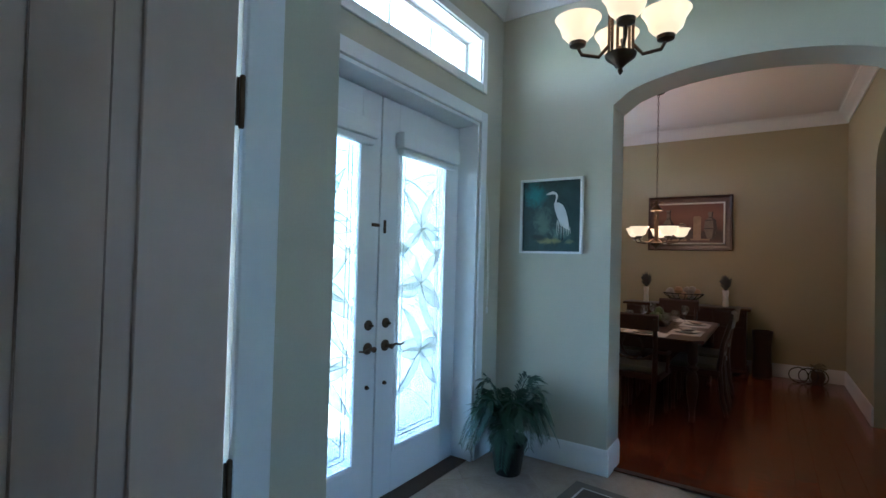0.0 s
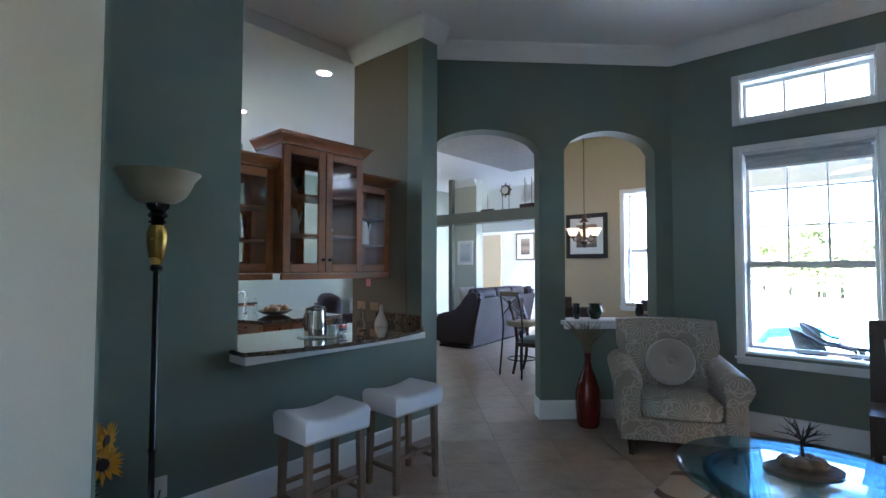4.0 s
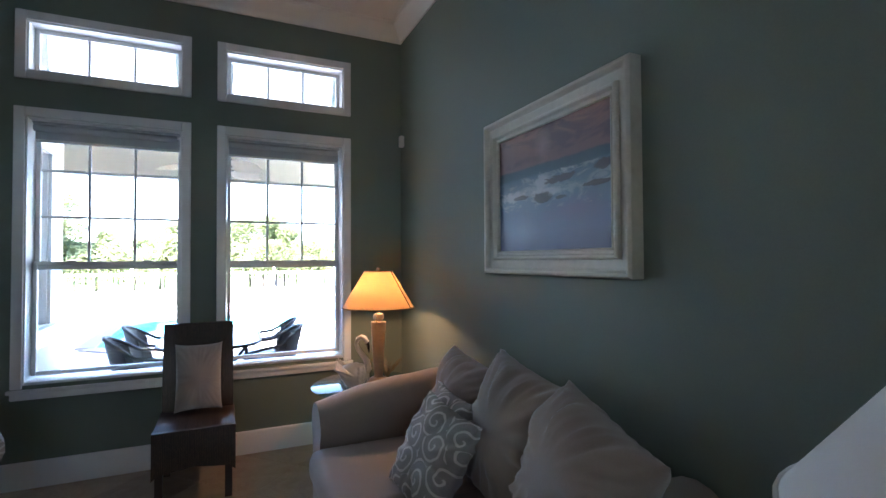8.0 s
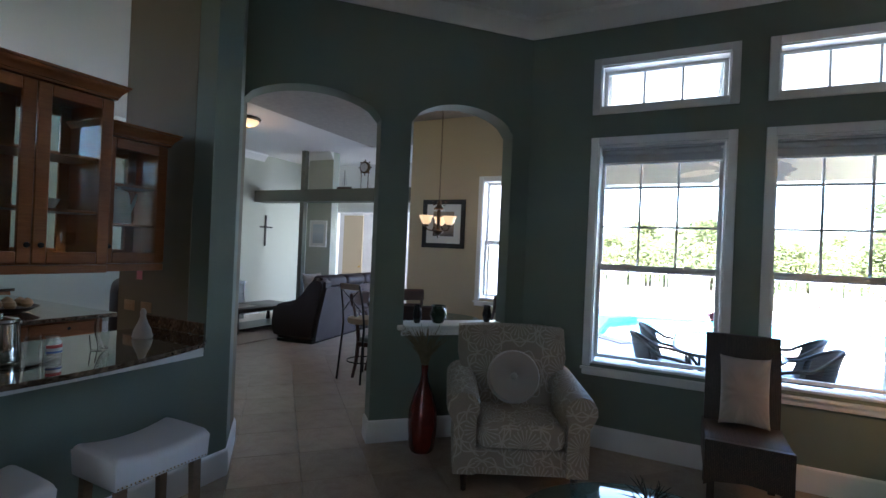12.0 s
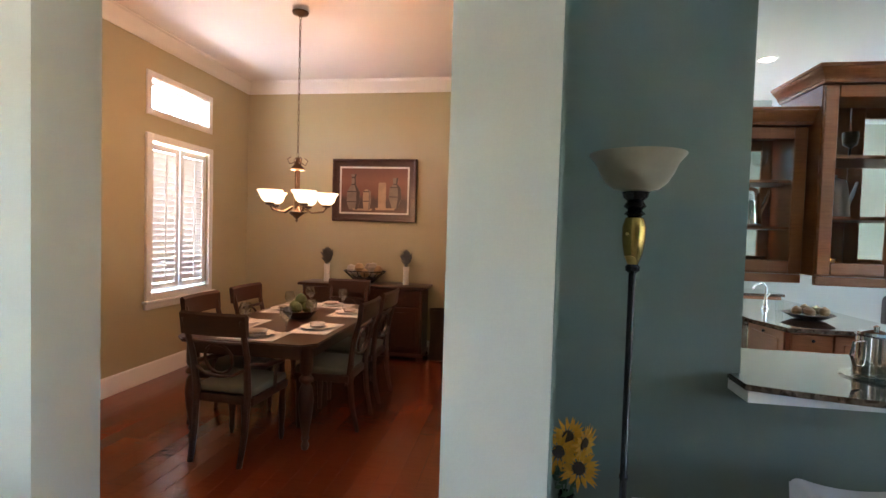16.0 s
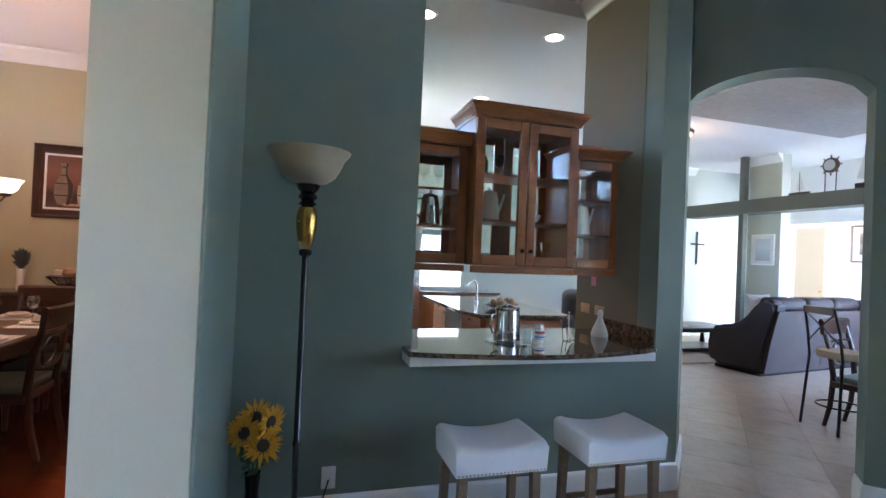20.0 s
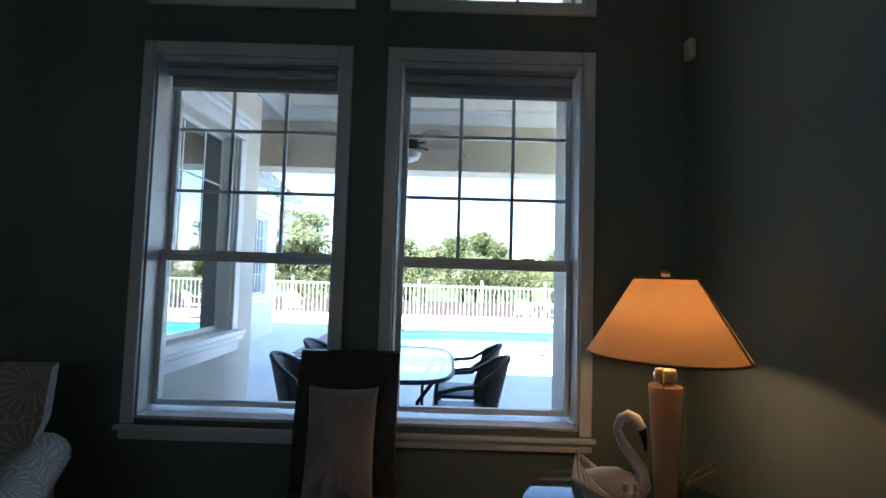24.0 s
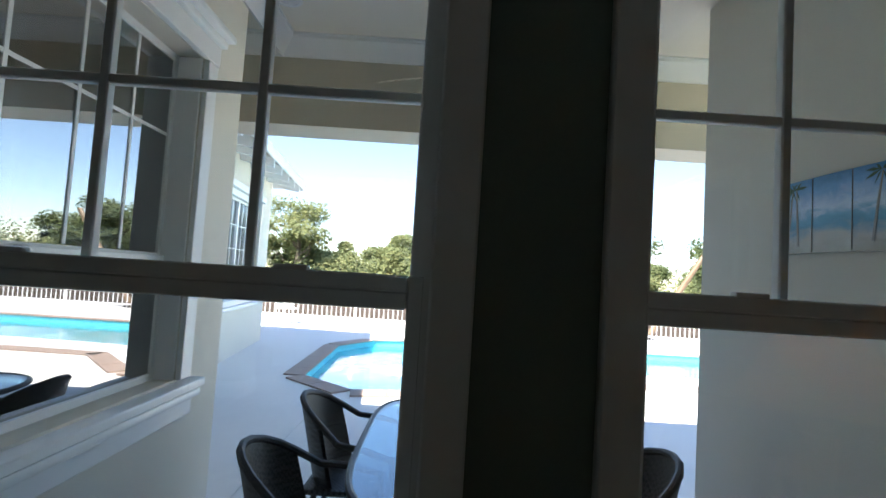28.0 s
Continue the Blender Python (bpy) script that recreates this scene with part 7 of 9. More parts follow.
def crockery(kind, x, y, z, mat, label):
    bm = bmn()
    if kind == "jug":
        lathe(bm, [(0.066, 0), (0.070, 0.015), (0.058, 0.15), (0.050, 0.185), (0.046, 0.195), (0.02, 0.205), (0.008, 0.208), (0.011, 0.222), (0.001, 0.226)], 20)
        tube(bm, [(-0.055, 0, 0.17), (-0.10, 0, 0.165), (-0.105, 0, 0.10), (-0.066, 0, 0.05)], 0.007, 7)
        tube(bm, [(0.06, 0, 0.07), (0.085, 0, 0.12), (0.105, 0, 0.19)], [0.014, 0.010, 0.006], 7)
    elif kind == "goblet":
        lathe(bm, [(0.03, 0), (0.03, 0.004), (0.005, 0.01), (0.005, 0.07), (0.03, 0.09), (0.036, 0.13), (0.033, 0.15), (0.031, 0.15), (0.03, 0.10), (0.001, 0.08)], 16)
    elif kind == "bowl":
        lathe(bm, [(0.03, 0), (0.055, 0.03), (0.065, 0.06), (0.062, 0.06), (0.03, 0.01), (0.001, 0.008)], 18)
    else:
        lathe(bm, [(0.04, 0), (0.042, 0.10), (0.03, 0.13), (0.018, 0.15), (0.02, 0.18), (0.001, 0.181)], 18)
    ob = single(kind, bm, mat, label, kind, group="cabinet " + kind + "s")
    ob.matrix_basis = pose(x, y, z)


for kind, x, y, z, mat, label in (
        ("jug", 2.85, 4.82, 1.687, "plastic_white", "white lidded jug on a cabinet shelf"), ("bottle", 2.78, 4.80, 1.975, "palm_green", "dark green jar on a cabinet shelf"),
        ("goblet", 2.90, 4.80, 1.975, "bronze", "dark small goblet on a cabinet shelf"), ("bowl", 2.79, 4.8, 1.4205, "plastic_white", "pale bowl in the cabinet"),
        ("bowl", 3.15, 4.8, 1.687, "plastic_white", "white bowl on a cabinet shelf"), ("bottle", 3.11, 4.8, 1.975, "clear_glass", "clear glass bottle on a cabinet shelf"),
        ("bottle", 3.12, 4.8, 1.4205, "clear_glass", "clear glass jar in the cabinet"), ("goblet", 3.27, 4.8, 1.4205, "clear_glass", "clear goblet in the cabinet"),
        ("jug", 2.45, 4.84, 1.639, "chrome", "polished steel jug on a cabinet shelf"), ("goblet", 2.40, 4.84, 1.876, "clear_glass", "clear goblet on the top shelf"),
        ("goblet", 2.50, 4.84, 1.876, "clear_glass", "clear goblet on the top shelf"), ("bowl", 2.48, 4.84, 1.4205, "steel", "steel bowl in the cabinet"),
        ("jug", 3.55, 4.84, 1.639, "plastic_white", "white jug on a cabinet shelf"), ("bottle", 3.50, 4.84, 1.4205, "clear_glass", "clear glass jar in the cabinet"), ("goblet", 3.6, 4.84, 1.876, "clear_glass", "clear goblet on the top shelf")):
    crockery(kind, x, y, z, mat, label)


def base_unit(name, m, w, h, d, label, fronts):
    """A floor cabinet: fronts are rows of (x0, x1, z0, z1, material)."""
    o = thing(name, label, "cabinet", m)
    bm = bmn()
    box(bm, (0.002, 0.02, 0.10), (w - 0.002, d, h))
    box(bm, (0.02, 0.07, 0), (w - 0.02, d, 0.10))
    part("body", bm, "honey_wood", o)
    for x0, x1, z0, z1, mt in fronts:
        bm = bmn()
        box(bm, (x0 + 0.004, 0, z0 + 0.004), (x1 - 0.004, 0.019, z1 - 0.004), 0.005)
        if z1 - z0 > 0.3 and mt == "honey_wood":
            box(bm, (x0 + 0.07, -0.006, z0 + 0.07), (x1 - 0.07, -0.0005, z1 - 0.07), 0.004)
        f = part("drawer" if z1 - z0 < 0.3 else "door", bm, mt, o)
        bm = bmn()
        if mt == "steel":
            tube(bm, [(x0 + 0.06, -0.04, z1 - 0.08), (x1 - 0.06, -0.04, z1 - 0.08)], 0.009, 8)
        else:
            lathe(bm, [(0.006, 0), (0.013, 0.016), (0.002, 0.022)], 10, ((x0 + x1) / 2, -0.001, z1 - 0.05), Matrix.Rotation(radians(90), 4, "X"))
        part("knob", bm, "black_metal" if mt != "steel" else "steel", f)
    return o


base_unit("kitchen_island", pose(3.36, 6.10, 0, 0, 0, 0), 0.82, 0.875, 1.75, "honey wood kitchen island with drawers", [(0.0, 0.30, 0.12, 0.36, "honey_wood"), (0.0, 0.30, 0.36, 0.61, "honey_wood"), (0.0, 0.30, 0.61, 0.86, "honey_wood"), (0.30, 0.82, 0.12, 0.86, "honey_wood")])
bm = bmn()
prism(bm, [(3.30, 6.03), (4.25, 6.03), (4.25, 7.92), (3.20, 7.92), (3.20, 6.4)], 0.876, 0.91)
single("island_top", bm, "granite", "speckled granite island top", "counter")
base_unit("dishwasher_unit", pose(3.34, 7.86, 0, 0, 0, -90), 1.72, 0.875, 0.0205, "honey wood island side with a steel dishwasher", [(1.12, 1.70, 0.12, 0.86, "honey_wood"), (0.52, 1.12, 0.12, 0.86, "steel"), (0.0, 0.52, 0.12, 0.86, "honey_wood")])
fb = thing("fruit_bowl", "shallow dark bowl filled with pale gourds", "bowl", pose(3.72, 6.55, 0.9105))
bm = bmn()
lathe(bm, [(0.06, 0), (0.12, 0.012), (0.19, 0.05), (0.186, 0.052), (0.11, 0.02), (0.001, 0.015)], 28)
part("bowl", bm, "cherry_wood", fb)
for k, (x, y) in enumerate(((0, 0), (0.08, 0.03), (-0.08, 0.02), (0.02, 0.09), (-0.03, -0.08), (0.09, -0.06))):
    bm = bmn()
    lathe(bm, [(0.001, 0), (0.03, 0.01), (0.042, 0.035), (0.034, 0.062), (0.012, 0.075), (0.002, 0.082)], 14, (x, y, 0.028 + 0.01 * (k % 2)))
    part("gourd", bm, "lamp_wood", fb)
fa = thing("faucet", "chrome gooseneck kitchen faucet", "faucet", pose(3.62, 7.05, 0.9105))
bm = bmn()
lathe(bm, [(0.03, 0), (0.028, 0.02), (0.016, 0.03), (0.016, 0.12)], 14)
part("base", bm, "chrome", fa)
bm = bmn()
tube(bm, [(0, 0, 0.12), (0, 0, 0.22), (-0.04, -0.02, 0.26), (-0.11, -0.05, 0.24), (-0.15, -0.07, 0.20)], 0.011, 10)
part("spout", bm, "chrome", fa)
bm = bmn()
tube(bm, [(0.01, 0.02, 0.10), (0.07, 0.06, 0.15)], [0.008, 0.005], 8)
part("handle", bm, "chrome", fa)
bm = bmn()
lathe(bm, [(0.03, 0), (0.032, 0.10), (0.012, 0.13), (0.012, 0.16), (0.02, 0.165), (0.001, 0.17)], 14)
ob = single("soap_bottle", bm, "clear_glass", "clear soap bottle beside the sink", "bottle")
ob.matrix_basis = pose(3.72, 7.0, 0.9105)
fr = thing("refrigerator", "stainless steel refrigerator in the kitchen", "refrigerator", pose(2.35, 8.35, 0))
bm = bmn()
box(bm, (0, 0.05, 0.02), (0.92, 0.82, 1.80), 0.006)
part("body", bm, "steel", fr)
for x0, x1, z0, z1 in ((0, 0.455, 0.72, 1.79), (0.465, 0.92, 0.72, 1.79), (0, 0.92, 0.06, 0.71)):
    bm = bmn()
    box(bm, (x0 + 0.003, 0, z0), (x1 - 0.003, 0.049, z1), 0.012, 2)
    d = part("door", bm, "steel", fr)
    bm = bmn()
    if z0 < 0.1:
        tube(bm, [(0.12, -0.05, 0.64), (0.80, -0.05, 0.64)], 0.011, 8)
    else:
        hx = x1 - 0.05 if x0 == 0 else x0 + 0.05
        tube(bm, [(hx, -0.05, 0.82), (hx, -0.05, 1.55)], 0.011, 8)
    part("handle", bm, "chrome", d)
base_unit("base_cabinet", pose(3.30, 8.60, 0), 1.25, 0.875, 0.6, "honey wood base cabinets under the kitchen window", [(0, 0.42, 0.12, 0.86, "honey_wood"), (0.42, 0.84, 0.12, 0.86, "honey_wood"), (0.84, 1.25, 0.12, 0.86, "honey_wood")])
bm = bmn()
box(bm, (3.28, 8.57, 0.876), (4.57, 9.199, 0.91), 0.004)
single("kitchen_worktop", bm, "granite", "granite worktop under the kitchen window", "counter")


oc = thing("oven_cabinet", "tall honey wood cabinet with a black wall oven", "cabinet", pose(1.42, 7.55, 0, 0, 0, 0))
bm = bmn()
box(bm, (0, 0, 0.09), (0.66, 0.78, 2.28))
box(bm, (0.02, 0.02, 0), (0.60, 0.76, 0.09))
part("body", bm, "honey_wood", oc)
bm = bmn()
box(bm, (-0.01, -0.05, 2.281), (0.71, 0.83, 2.36), 0.02, 2)
part("crown", bm, "honey_wood", oc)
for z0, z1, mt in ((0.12, 0.55, "honey_wood"), (0.60, 1.12, "black_gloss"), (1.16, 1.62, "black_gloss"), (1.67, 2.25, "honey_wood")):
    bm = bmn()
    box(bm, (0.661, 0.03, z0), (0.682, 0.75, z1), 0.005)
    dr = part("door" if mt == "honey_wood" else "oven_door", bm, mt, oc)
    bm = bmn()
    if mt == "honey_wood":
        lathe(bm, [(0.006, 0), (0.013, 0.016), (0.002, 0.022)], 10, (0.683, 0.12, (z0 + z1) / 2), Matrix.Rotation(radians(90), 4, "Y"))
    else:
        tube(bm, [(0.72, 0.08, z1 - 0.06), (0.72, 0.70, z1 - 0.06)], 0.010, 8)
    part("handle", bm, "steel", dr)


def recessed(x, y, z, m_lit="can_lit"):
    o = thing("recessed_light", "round recessed ceiling downlight, lit" if m_lit == "can_lit" else "round white recessed ceiling downlight", "light", pose(x, y, z), "downlights")
    bm = bmn()
    rings = [[bm.verts.new((r * math.cos(2 * math.pi * i / 28), r * math.sin(2 * math.pi * i / 28), h)) for i in range(28)] for r, h in ((0.075, -0.001), (0.10, -0.001), (0.098, -0.008), (0.075, -0.010))]
    for lo, hi in zip(rings, rings[1:] + rings[:1]):
        for i in range(28):
            bm.faces.new((lo[i], lo[(i + 1) % 28], hi[(i + 1) % 28], hi[i]))
    part("trim_ring", bm, "trim_white", o)
    bm = bmn()
    lathe(bm, [(0.074, -0.004), (0.06, -0.007), (0.001, -0.008)], 24)
    part("lens", bm, m_lit, o)


glow("can_lit", (1.0, 0.80, 0.58), 0.35)
glow("bulb_glass", (1.0, 0.66, 0.34), 0.055)
for x, y in ((3.78, 5.75), (2.58, 5.76), (3.78, 7.6), (2.58, 7.6)):
    recessed(x, y, 3.47)
for x, y in ((3.78, 5.75), (2.58, 5.76), (3.78, 7.6), (2.58, 7.6)):
    lamp_spot("downlight_beam", (x, y, 3.455), 0.11, (1.0, 0.72, 0.44))
for x, y in ((8.25, 0.25), (8.3, 2.55)):
    recessed(x, y, 3.25, "plastic_white")

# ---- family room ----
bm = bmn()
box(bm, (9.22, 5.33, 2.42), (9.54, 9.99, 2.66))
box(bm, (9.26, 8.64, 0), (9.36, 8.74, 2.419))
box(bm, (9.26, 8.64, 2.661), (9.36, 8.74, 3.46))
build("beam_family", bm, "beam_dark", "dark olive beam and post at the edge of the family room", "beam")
bm = bmn()
box(bm, (8.501, 5.19, 0.001), (8.56, 5.29, 2.399), 0.004)
box(bm, (10.64, 5.19, 0.001), (10.699, 5.29, 2.399), 0.004)
box(bm, (8.56, 5.19, 2.33), (10.64, 5.29, 2.399), 0.004)
box(bm, (9.57, 5.20, 0.001), (9.63, 5.28, 2.329), 0.004)
build("trim_sliding_door", bm, "trim_white", "white frame of the family room sliding door", "trim")
moulding("crown_niche", [(9.55, 8.80), (9.55, 8.16)], -1, CROWN, 3.46, "trim_white", WC, "moulding")
bm = bmn()
box(bm, (9.55, 8.16, 0), (9.75, 8.80, 3.46))
build("wall_family_niche", bm, "paint_family", "pale wall panel behind the post")
bm = bmn()
box(bm, (10.98, 9.25, 0), (10.998, 9.34, 2.44), 0.004)
box(bm, (10.98, 6.11, 0), (10.998, 6.20, 2.44), 0.004)
box(bm, (10.98, 6.20, 2.35), (10.998, 9.25, 2.44), 0.004)
build("trim_den_opening", bm, "trim_white", "white casing round the wide opening", "trim")
dn = thing("closet_door", "tan flush door on the wall of the bright room", "door", pose(12.798, 10.35, 0, 0, 0, -90))
bm = bmn()
box(bm, (0, -0.035, 0.01), (0.66, -0.001, 2.42), 0.004)
part("leaf", bm, "paint_nook", dn)
bm = bmn()
lathe(bm, [(0.025, 0), (0.012, 0.02), (0.028, 0.045), (0.002, 0.06)], 12, (0.60, -0.036, 1.0), Matrix.Rotation(radians(90), 4, "X"))
part("knob", bm, "brass", dn)
picture("picture", "brown framed print on the wall of the bright room", pose(12.798, 9.18, 1.66, 0, 0, -90), 0.62, 0.78, 0.04, 0.03, "oak_weathered", "print_art", 0.12)
vb = thing("vertical_blind", "white vertical blind drawn beside the sliding door", "blind", pose(10.93, 6.22, 0.02))
bm = bmn()
box(bm, (-0.03, -0.02, 2.40), (0.03, 0.80, 2.46), 0.004)
part("head_rail", bm, "trim_white", vb)
for i in range(14):
    bm = bmn()
    r = Matrix.Rotation(radians(35 + 6 * math.sin(i * 2.3)), 4, "Z")
    box(bm, (-0.043, -0.0015, 0.0), (0.043, 0.0015, 2.399), 0.001, 1, Matrix.Translation((0, 0.03 + i * 0.055, 0)) @ r)
    part("slat", bm, "stool_cloth", vb)


def recliner_sofa():
    o = thing("leather_sofa", "dark brown leather reclining sofa seen from behind", "sofa", pose(7.60, 6.74, 0, 0, 0, 8))
    for k in range(3):
        x0 = 0.26 + k * 0.66
        bm = bmn()
        rows = []
        for j in range(7):
            f = j / 6
            y = 0.0 + 0.10 * (1 - f) ** 2 + 0.02
            rows.append([bm.verts.new((x, yy, 0.08 + 0.90 * f)) for x, yy in ((x0, y + 0.03), (x0 + 0.05, y), (x0 + 0.60, y), (x0 + 0.65, y + 0.03), (x0 + 0.65, y + 0.24), (x0, y + 0.24))])
        for lo, hi in zip(rows, rows[1:]):
            for i in range(6):
                bm.faces.new((lo[i], lo[(i + 1) % 6], hi[(i + 1) % 6], hi[i]))
        bm.faces.new(rows[0])
        bm.faces.new(rows[-1][::-1])
        part("backrest", bm, "leather_brown", o)
        bm = bmn()
        box(bm, (x0 + 0.01, -0.01, 0.86), (x0 + 0.64, 0.32, 1.06), 0.085, 4)
        part("headrest", bm, "leather_brown", o)
        bm = bmn()
        box(bm, (x0 + 0.005, 0.28, 0.22), (x0 + 0.645, 0.90, 0.50), 0.07, 4)
        part("seat", bm, "leather_brown", o)
    side = [(0.78, 0.06), (0.86, 0.16), (0.87, 0.40), (0.82, 0.55), (0.70, 0.62), (0.48, 0.645), (0.36, 0.72), (0.17, 0.97), (0.05, 1.06), (-0.09, 1.03), (-0.12, 0.92), (0.0, 0.40), (0.06, 0.06)]
    for x in (0.0, 2.25):
        bm = bmn()
        prism(bm, side, x, x + 0.26, Matrix(((0, 0, 1, 0), (1, 0, 0, 0), (0, 1, 0, 0), (0, 0, 0, 1))))
        bmesh.ops.bevel(bm, geom=bm.edges[:], offset=0.05, segments=3, affect="EDGES", clamp_overlap=True)
        part("arm", bm, "leather_brown", o)
    for x0, x1 in ((0.03, 1.252), (1.258, 2.48)):
        bm = bmn()
        prism(bm, [(0.03, 0.05), (-0.025, 0.40), (-0.135, 0.90), (-0.11, 0.90), (0.0, 0.40), (0.055, 0.05)], x0, x1, Matrix(((0, 0, 1, 0), (1, 0, 0, 0), (0, 1, 0, 0), (0, 0, 0, 1))))
        part("back_panel", bm, "leather_brown", o)
    bm = bmn()
    box(bm, (0.05, 0.1, 0.0), (2.45, 0.75, 0.05))
    part("plinth", bm, "black_gloss", o)


recliner_sofa()
back_pillow(7.95, 7.12, 0.86, 0.50, 0.46, -14, 8, "throw_pillow", "pillow_plain", "pale cushion on the leather sofa", 0.18, "family room cushion")
rc = thing("recliner", "dark brown leather armchair in the family room", "armchair", pose(5.75, 7.75, 0, 0, 0, 60) @ Matrix.Diagonal((1.7, 1.15, 1.0, 1)))
for nm, a, b_, r in (("seat", (-0.3, -0.35, 0.06), (0.3, 0.35, 0.50), 0.07), ("backrest", (-0.32, 0.18, 0.30), (0.32, 0.46, 1.02), 0.11), ("arm", (-0.52, -0.40, 0.05), (-0.30, 0.35, 0.64), 0.09), ("arm", (0.30, -0.40, 0.05), (0.52, 0.35, 0.64), 0.09)):
    bm = bmn()
    box(bm, a, b_, r, 4)
    part(nm, bm, "leather_brown", rc)
for nm, a, b_, r, mt in (("top", (7.35, 8.2, 0.36), (8.75, 8.95, 0.44), 0.02, "dark_wood"),):
    ot = thing("coffee_table", "dark wooden coffee table with a cream runner", "table")
    bm = bmn()
    box(bm, a, b_, r, 2)
    part(nm, bm, mt, ot)
    for x in (7.42, 8.68):
        for y in (8.27, 8.88):
            bm = bmn()
            lathe(bm, [(0.03, 0.001), (0.045, 0.10), (0.03, 0.22), (0.04, 0.36)], 10, (x, y, 0))
            part("leg", bm, mt, ot)
    bm = bmn()
    box(bm, (7.42, 8.28, 0.06), (8.68, 8.87, 0.09))
    part("shelf", bm, mt, ot)
bm = bmn()
box(bm, (7.33, 8.35, 0.441), (7.9, 8.8, 0.446))
box(bm, (7.325, 8.35, 0.20), (7.332, 8.8, 0.446))
single("table_runner", bm, "pillow_plain", "cream runner over the end of the dark table", "cloth")
bm = bmn()
box(bm, (6.3, 7.65, 0.001), (9.0, 9.3, 0.011), 0.003)
single("area_rug", bm, "pillow_plain", "beige rug in the family room", "rug")
ts = thing("tv_stand", "white painted television stand with drawers", "cabinet", pose(7.35, 9.45, 0))
bm = bmn()
box(bm, (0, 0, 0.04), (1.25, 0.45, 0.10))
box(bm, (0, 0, 0.10), (0.03, 0.45, 0.74))
box(bm, (1.22, 0, 0.10), (1.25, 0.45, 0.74))
box(bm, (0.03, 0.43, 0.10), (1.22, 0.45, 0.74))
box(bm, (-0.02, -0.02, 0.741), (1.27, 0.46, 0.775), 0.005)
box(bm, (0.90, 0.01, 0.10), (0.93, 0.429, 0.74))
part("body", bm, "trim_white", ts)
for z in (0.32, 0.53):
    bm = bmn()
    box(bm, (0.031, 0.02, z), (0.899, 0.428, z + 0.02))
    part("shelf", bm, "trim_white", ts)
for z0, z1 in ((0.11, 0.31), (0.32, 0.52), (0.53, 0.73)):
    bm = bmn()
    box(bm, (0.935, 0, z0), (1.215, 0.02, z1), 0.004)
    d = part("drawer", bm, "trim_white", ts)
    bm = bmn()
    lathe(bm, [(0.006, 0), (0.012, 0.014), (0.002, 0.02)], 10, (1.075, -0.001, (z0 + z1) / 2), Matrix.Rotation(radians(90), 4, "X"))
    part("knob", bm, "black_metal", d)
tv = thing("television", "black flat television, switched off, on the white stand", "television", pose(7.42, 9.62, 0.7755))
bm = bmn()
box(bm, (0, 0, 0.07), (0.95, 0.05, 0.64), 0.008, 2)
part("casing", bm, "black_gloss", tv)
bm = bmn()
box(bm, (0.03, -0.002, 0.10), (0.92, -0.0005, 0.61))
part("screen", bm, "black_gloss", tv)
bm = bmn()
prism(bm, ellipse(0.22, 0.11), 0.0, 0.012, Matrix.Translation((0.475, 0.02, 0)))
box(bm, (0.43, 0.01, 0.012), (0.52, 0.04, 0.07))
part("foot", bm, "black_gloss", tv)
ck = thing("wall_clock", "large openwork metal wall clock with roman bars", "clock", pose(8.0, 9.96, 2.22))
for r in (0.44, 0.26):
    bm = bmn()
    tube(bm, [(r * math.cos(2 * math.pi * i / 40), 0, r * math.sin(2 * math.pi * i / 40)) for i in range(40)], 0.012, 6, True)
    part("ring", bm, "steel", ck)
for k in range(12):
    a = radians(30 * k)
    bm = bmn()
    for q in (-0.045, 0, 0.045):
        tube(bm, [(0.28 * math.sin(a) + q * math.cos(a), 0, 0.28 * math.cos(a) - q * math.sin(a)), (0.42 * math.sin(a) + q * math.cos(a), 0, 0.42 * math.cos(a) - q * math.sin(a))], 0.009, 5)
    part("numeral_bars", bm, "steel", ck)
for a, l in ((50, 0.2), (-60, 0.3)):
    bm = bmn()
    tube(bm, [(0, -0.02, 0), (l * math.sin(radians(a)), -0.02, l * math.cos(radians(a)))], [0.012, 0.004], 6)
    part("hand_bar", bm, "black_metal", ck)
cr = thing("wall_cross", "dark metal cross on the pale wall", "cross", pose(9.56, 9.985, 1.86))
bm = bmn()
box(bm, (-0.02, -0.012, -0.38), (0.02, 0.012, 0.30), 0.006)
part("upright", bm, "black_metal", cr)
bm = bmn()
box(bm, (-0.18, -0.024, 0.02), (0.18, -0.0125, 0.055), 0.005)
part("crossbar", bm, "black_metal", cr)
picture("picture", "small pale print in a white frame", pose(9.55, 8.70, 1.51, 0, 0, -90), 0.45, 0.55, 0.03, 0.02, "trim_white", "pale_art", 0.05)
picture("picture", "framed print with a wide white mat over the far table", pose(10.99, 6.0, 1.55, 0, 0, -90), 0.55, 0.75, 0.06, 0.03, "cherry_wood", "print_art", 0.12)


def ceiling_lamp(x, y, z):
    o = thing("ceiling_light", "flush ceiling light with a lit frosted bowl", "light", pose(x, y, z))
    bm = bmn()
    lathe(bm, [(0.19, -0.001), (0.20, -0.02), (0.185, -0.045), (0.17, -0.05)], 32)
    part("pan", bm, "bronze", o)
    bm = bmn()
    lathe(bm, [(0.17, -0.0505), (0.155, -0.085), (0.11, -0.12), (0.05, -0.14), (0.001, -0.145)], 32)
    part("bowl", bm, "bulb_glass", o)
    bm = bmn()
    lathe(bm, [(0.012, -0.1455), (0.016, -0.155), (0.002, -0.17)], 10)
    part("finial", bm, "bronze", o)


ceiling_lamp(7.05, 7.8, 3.469)
lamp_point("ceiling_light_bulb", (7.05, 7.8, 3.2), 0.25, WARM, 0.12)


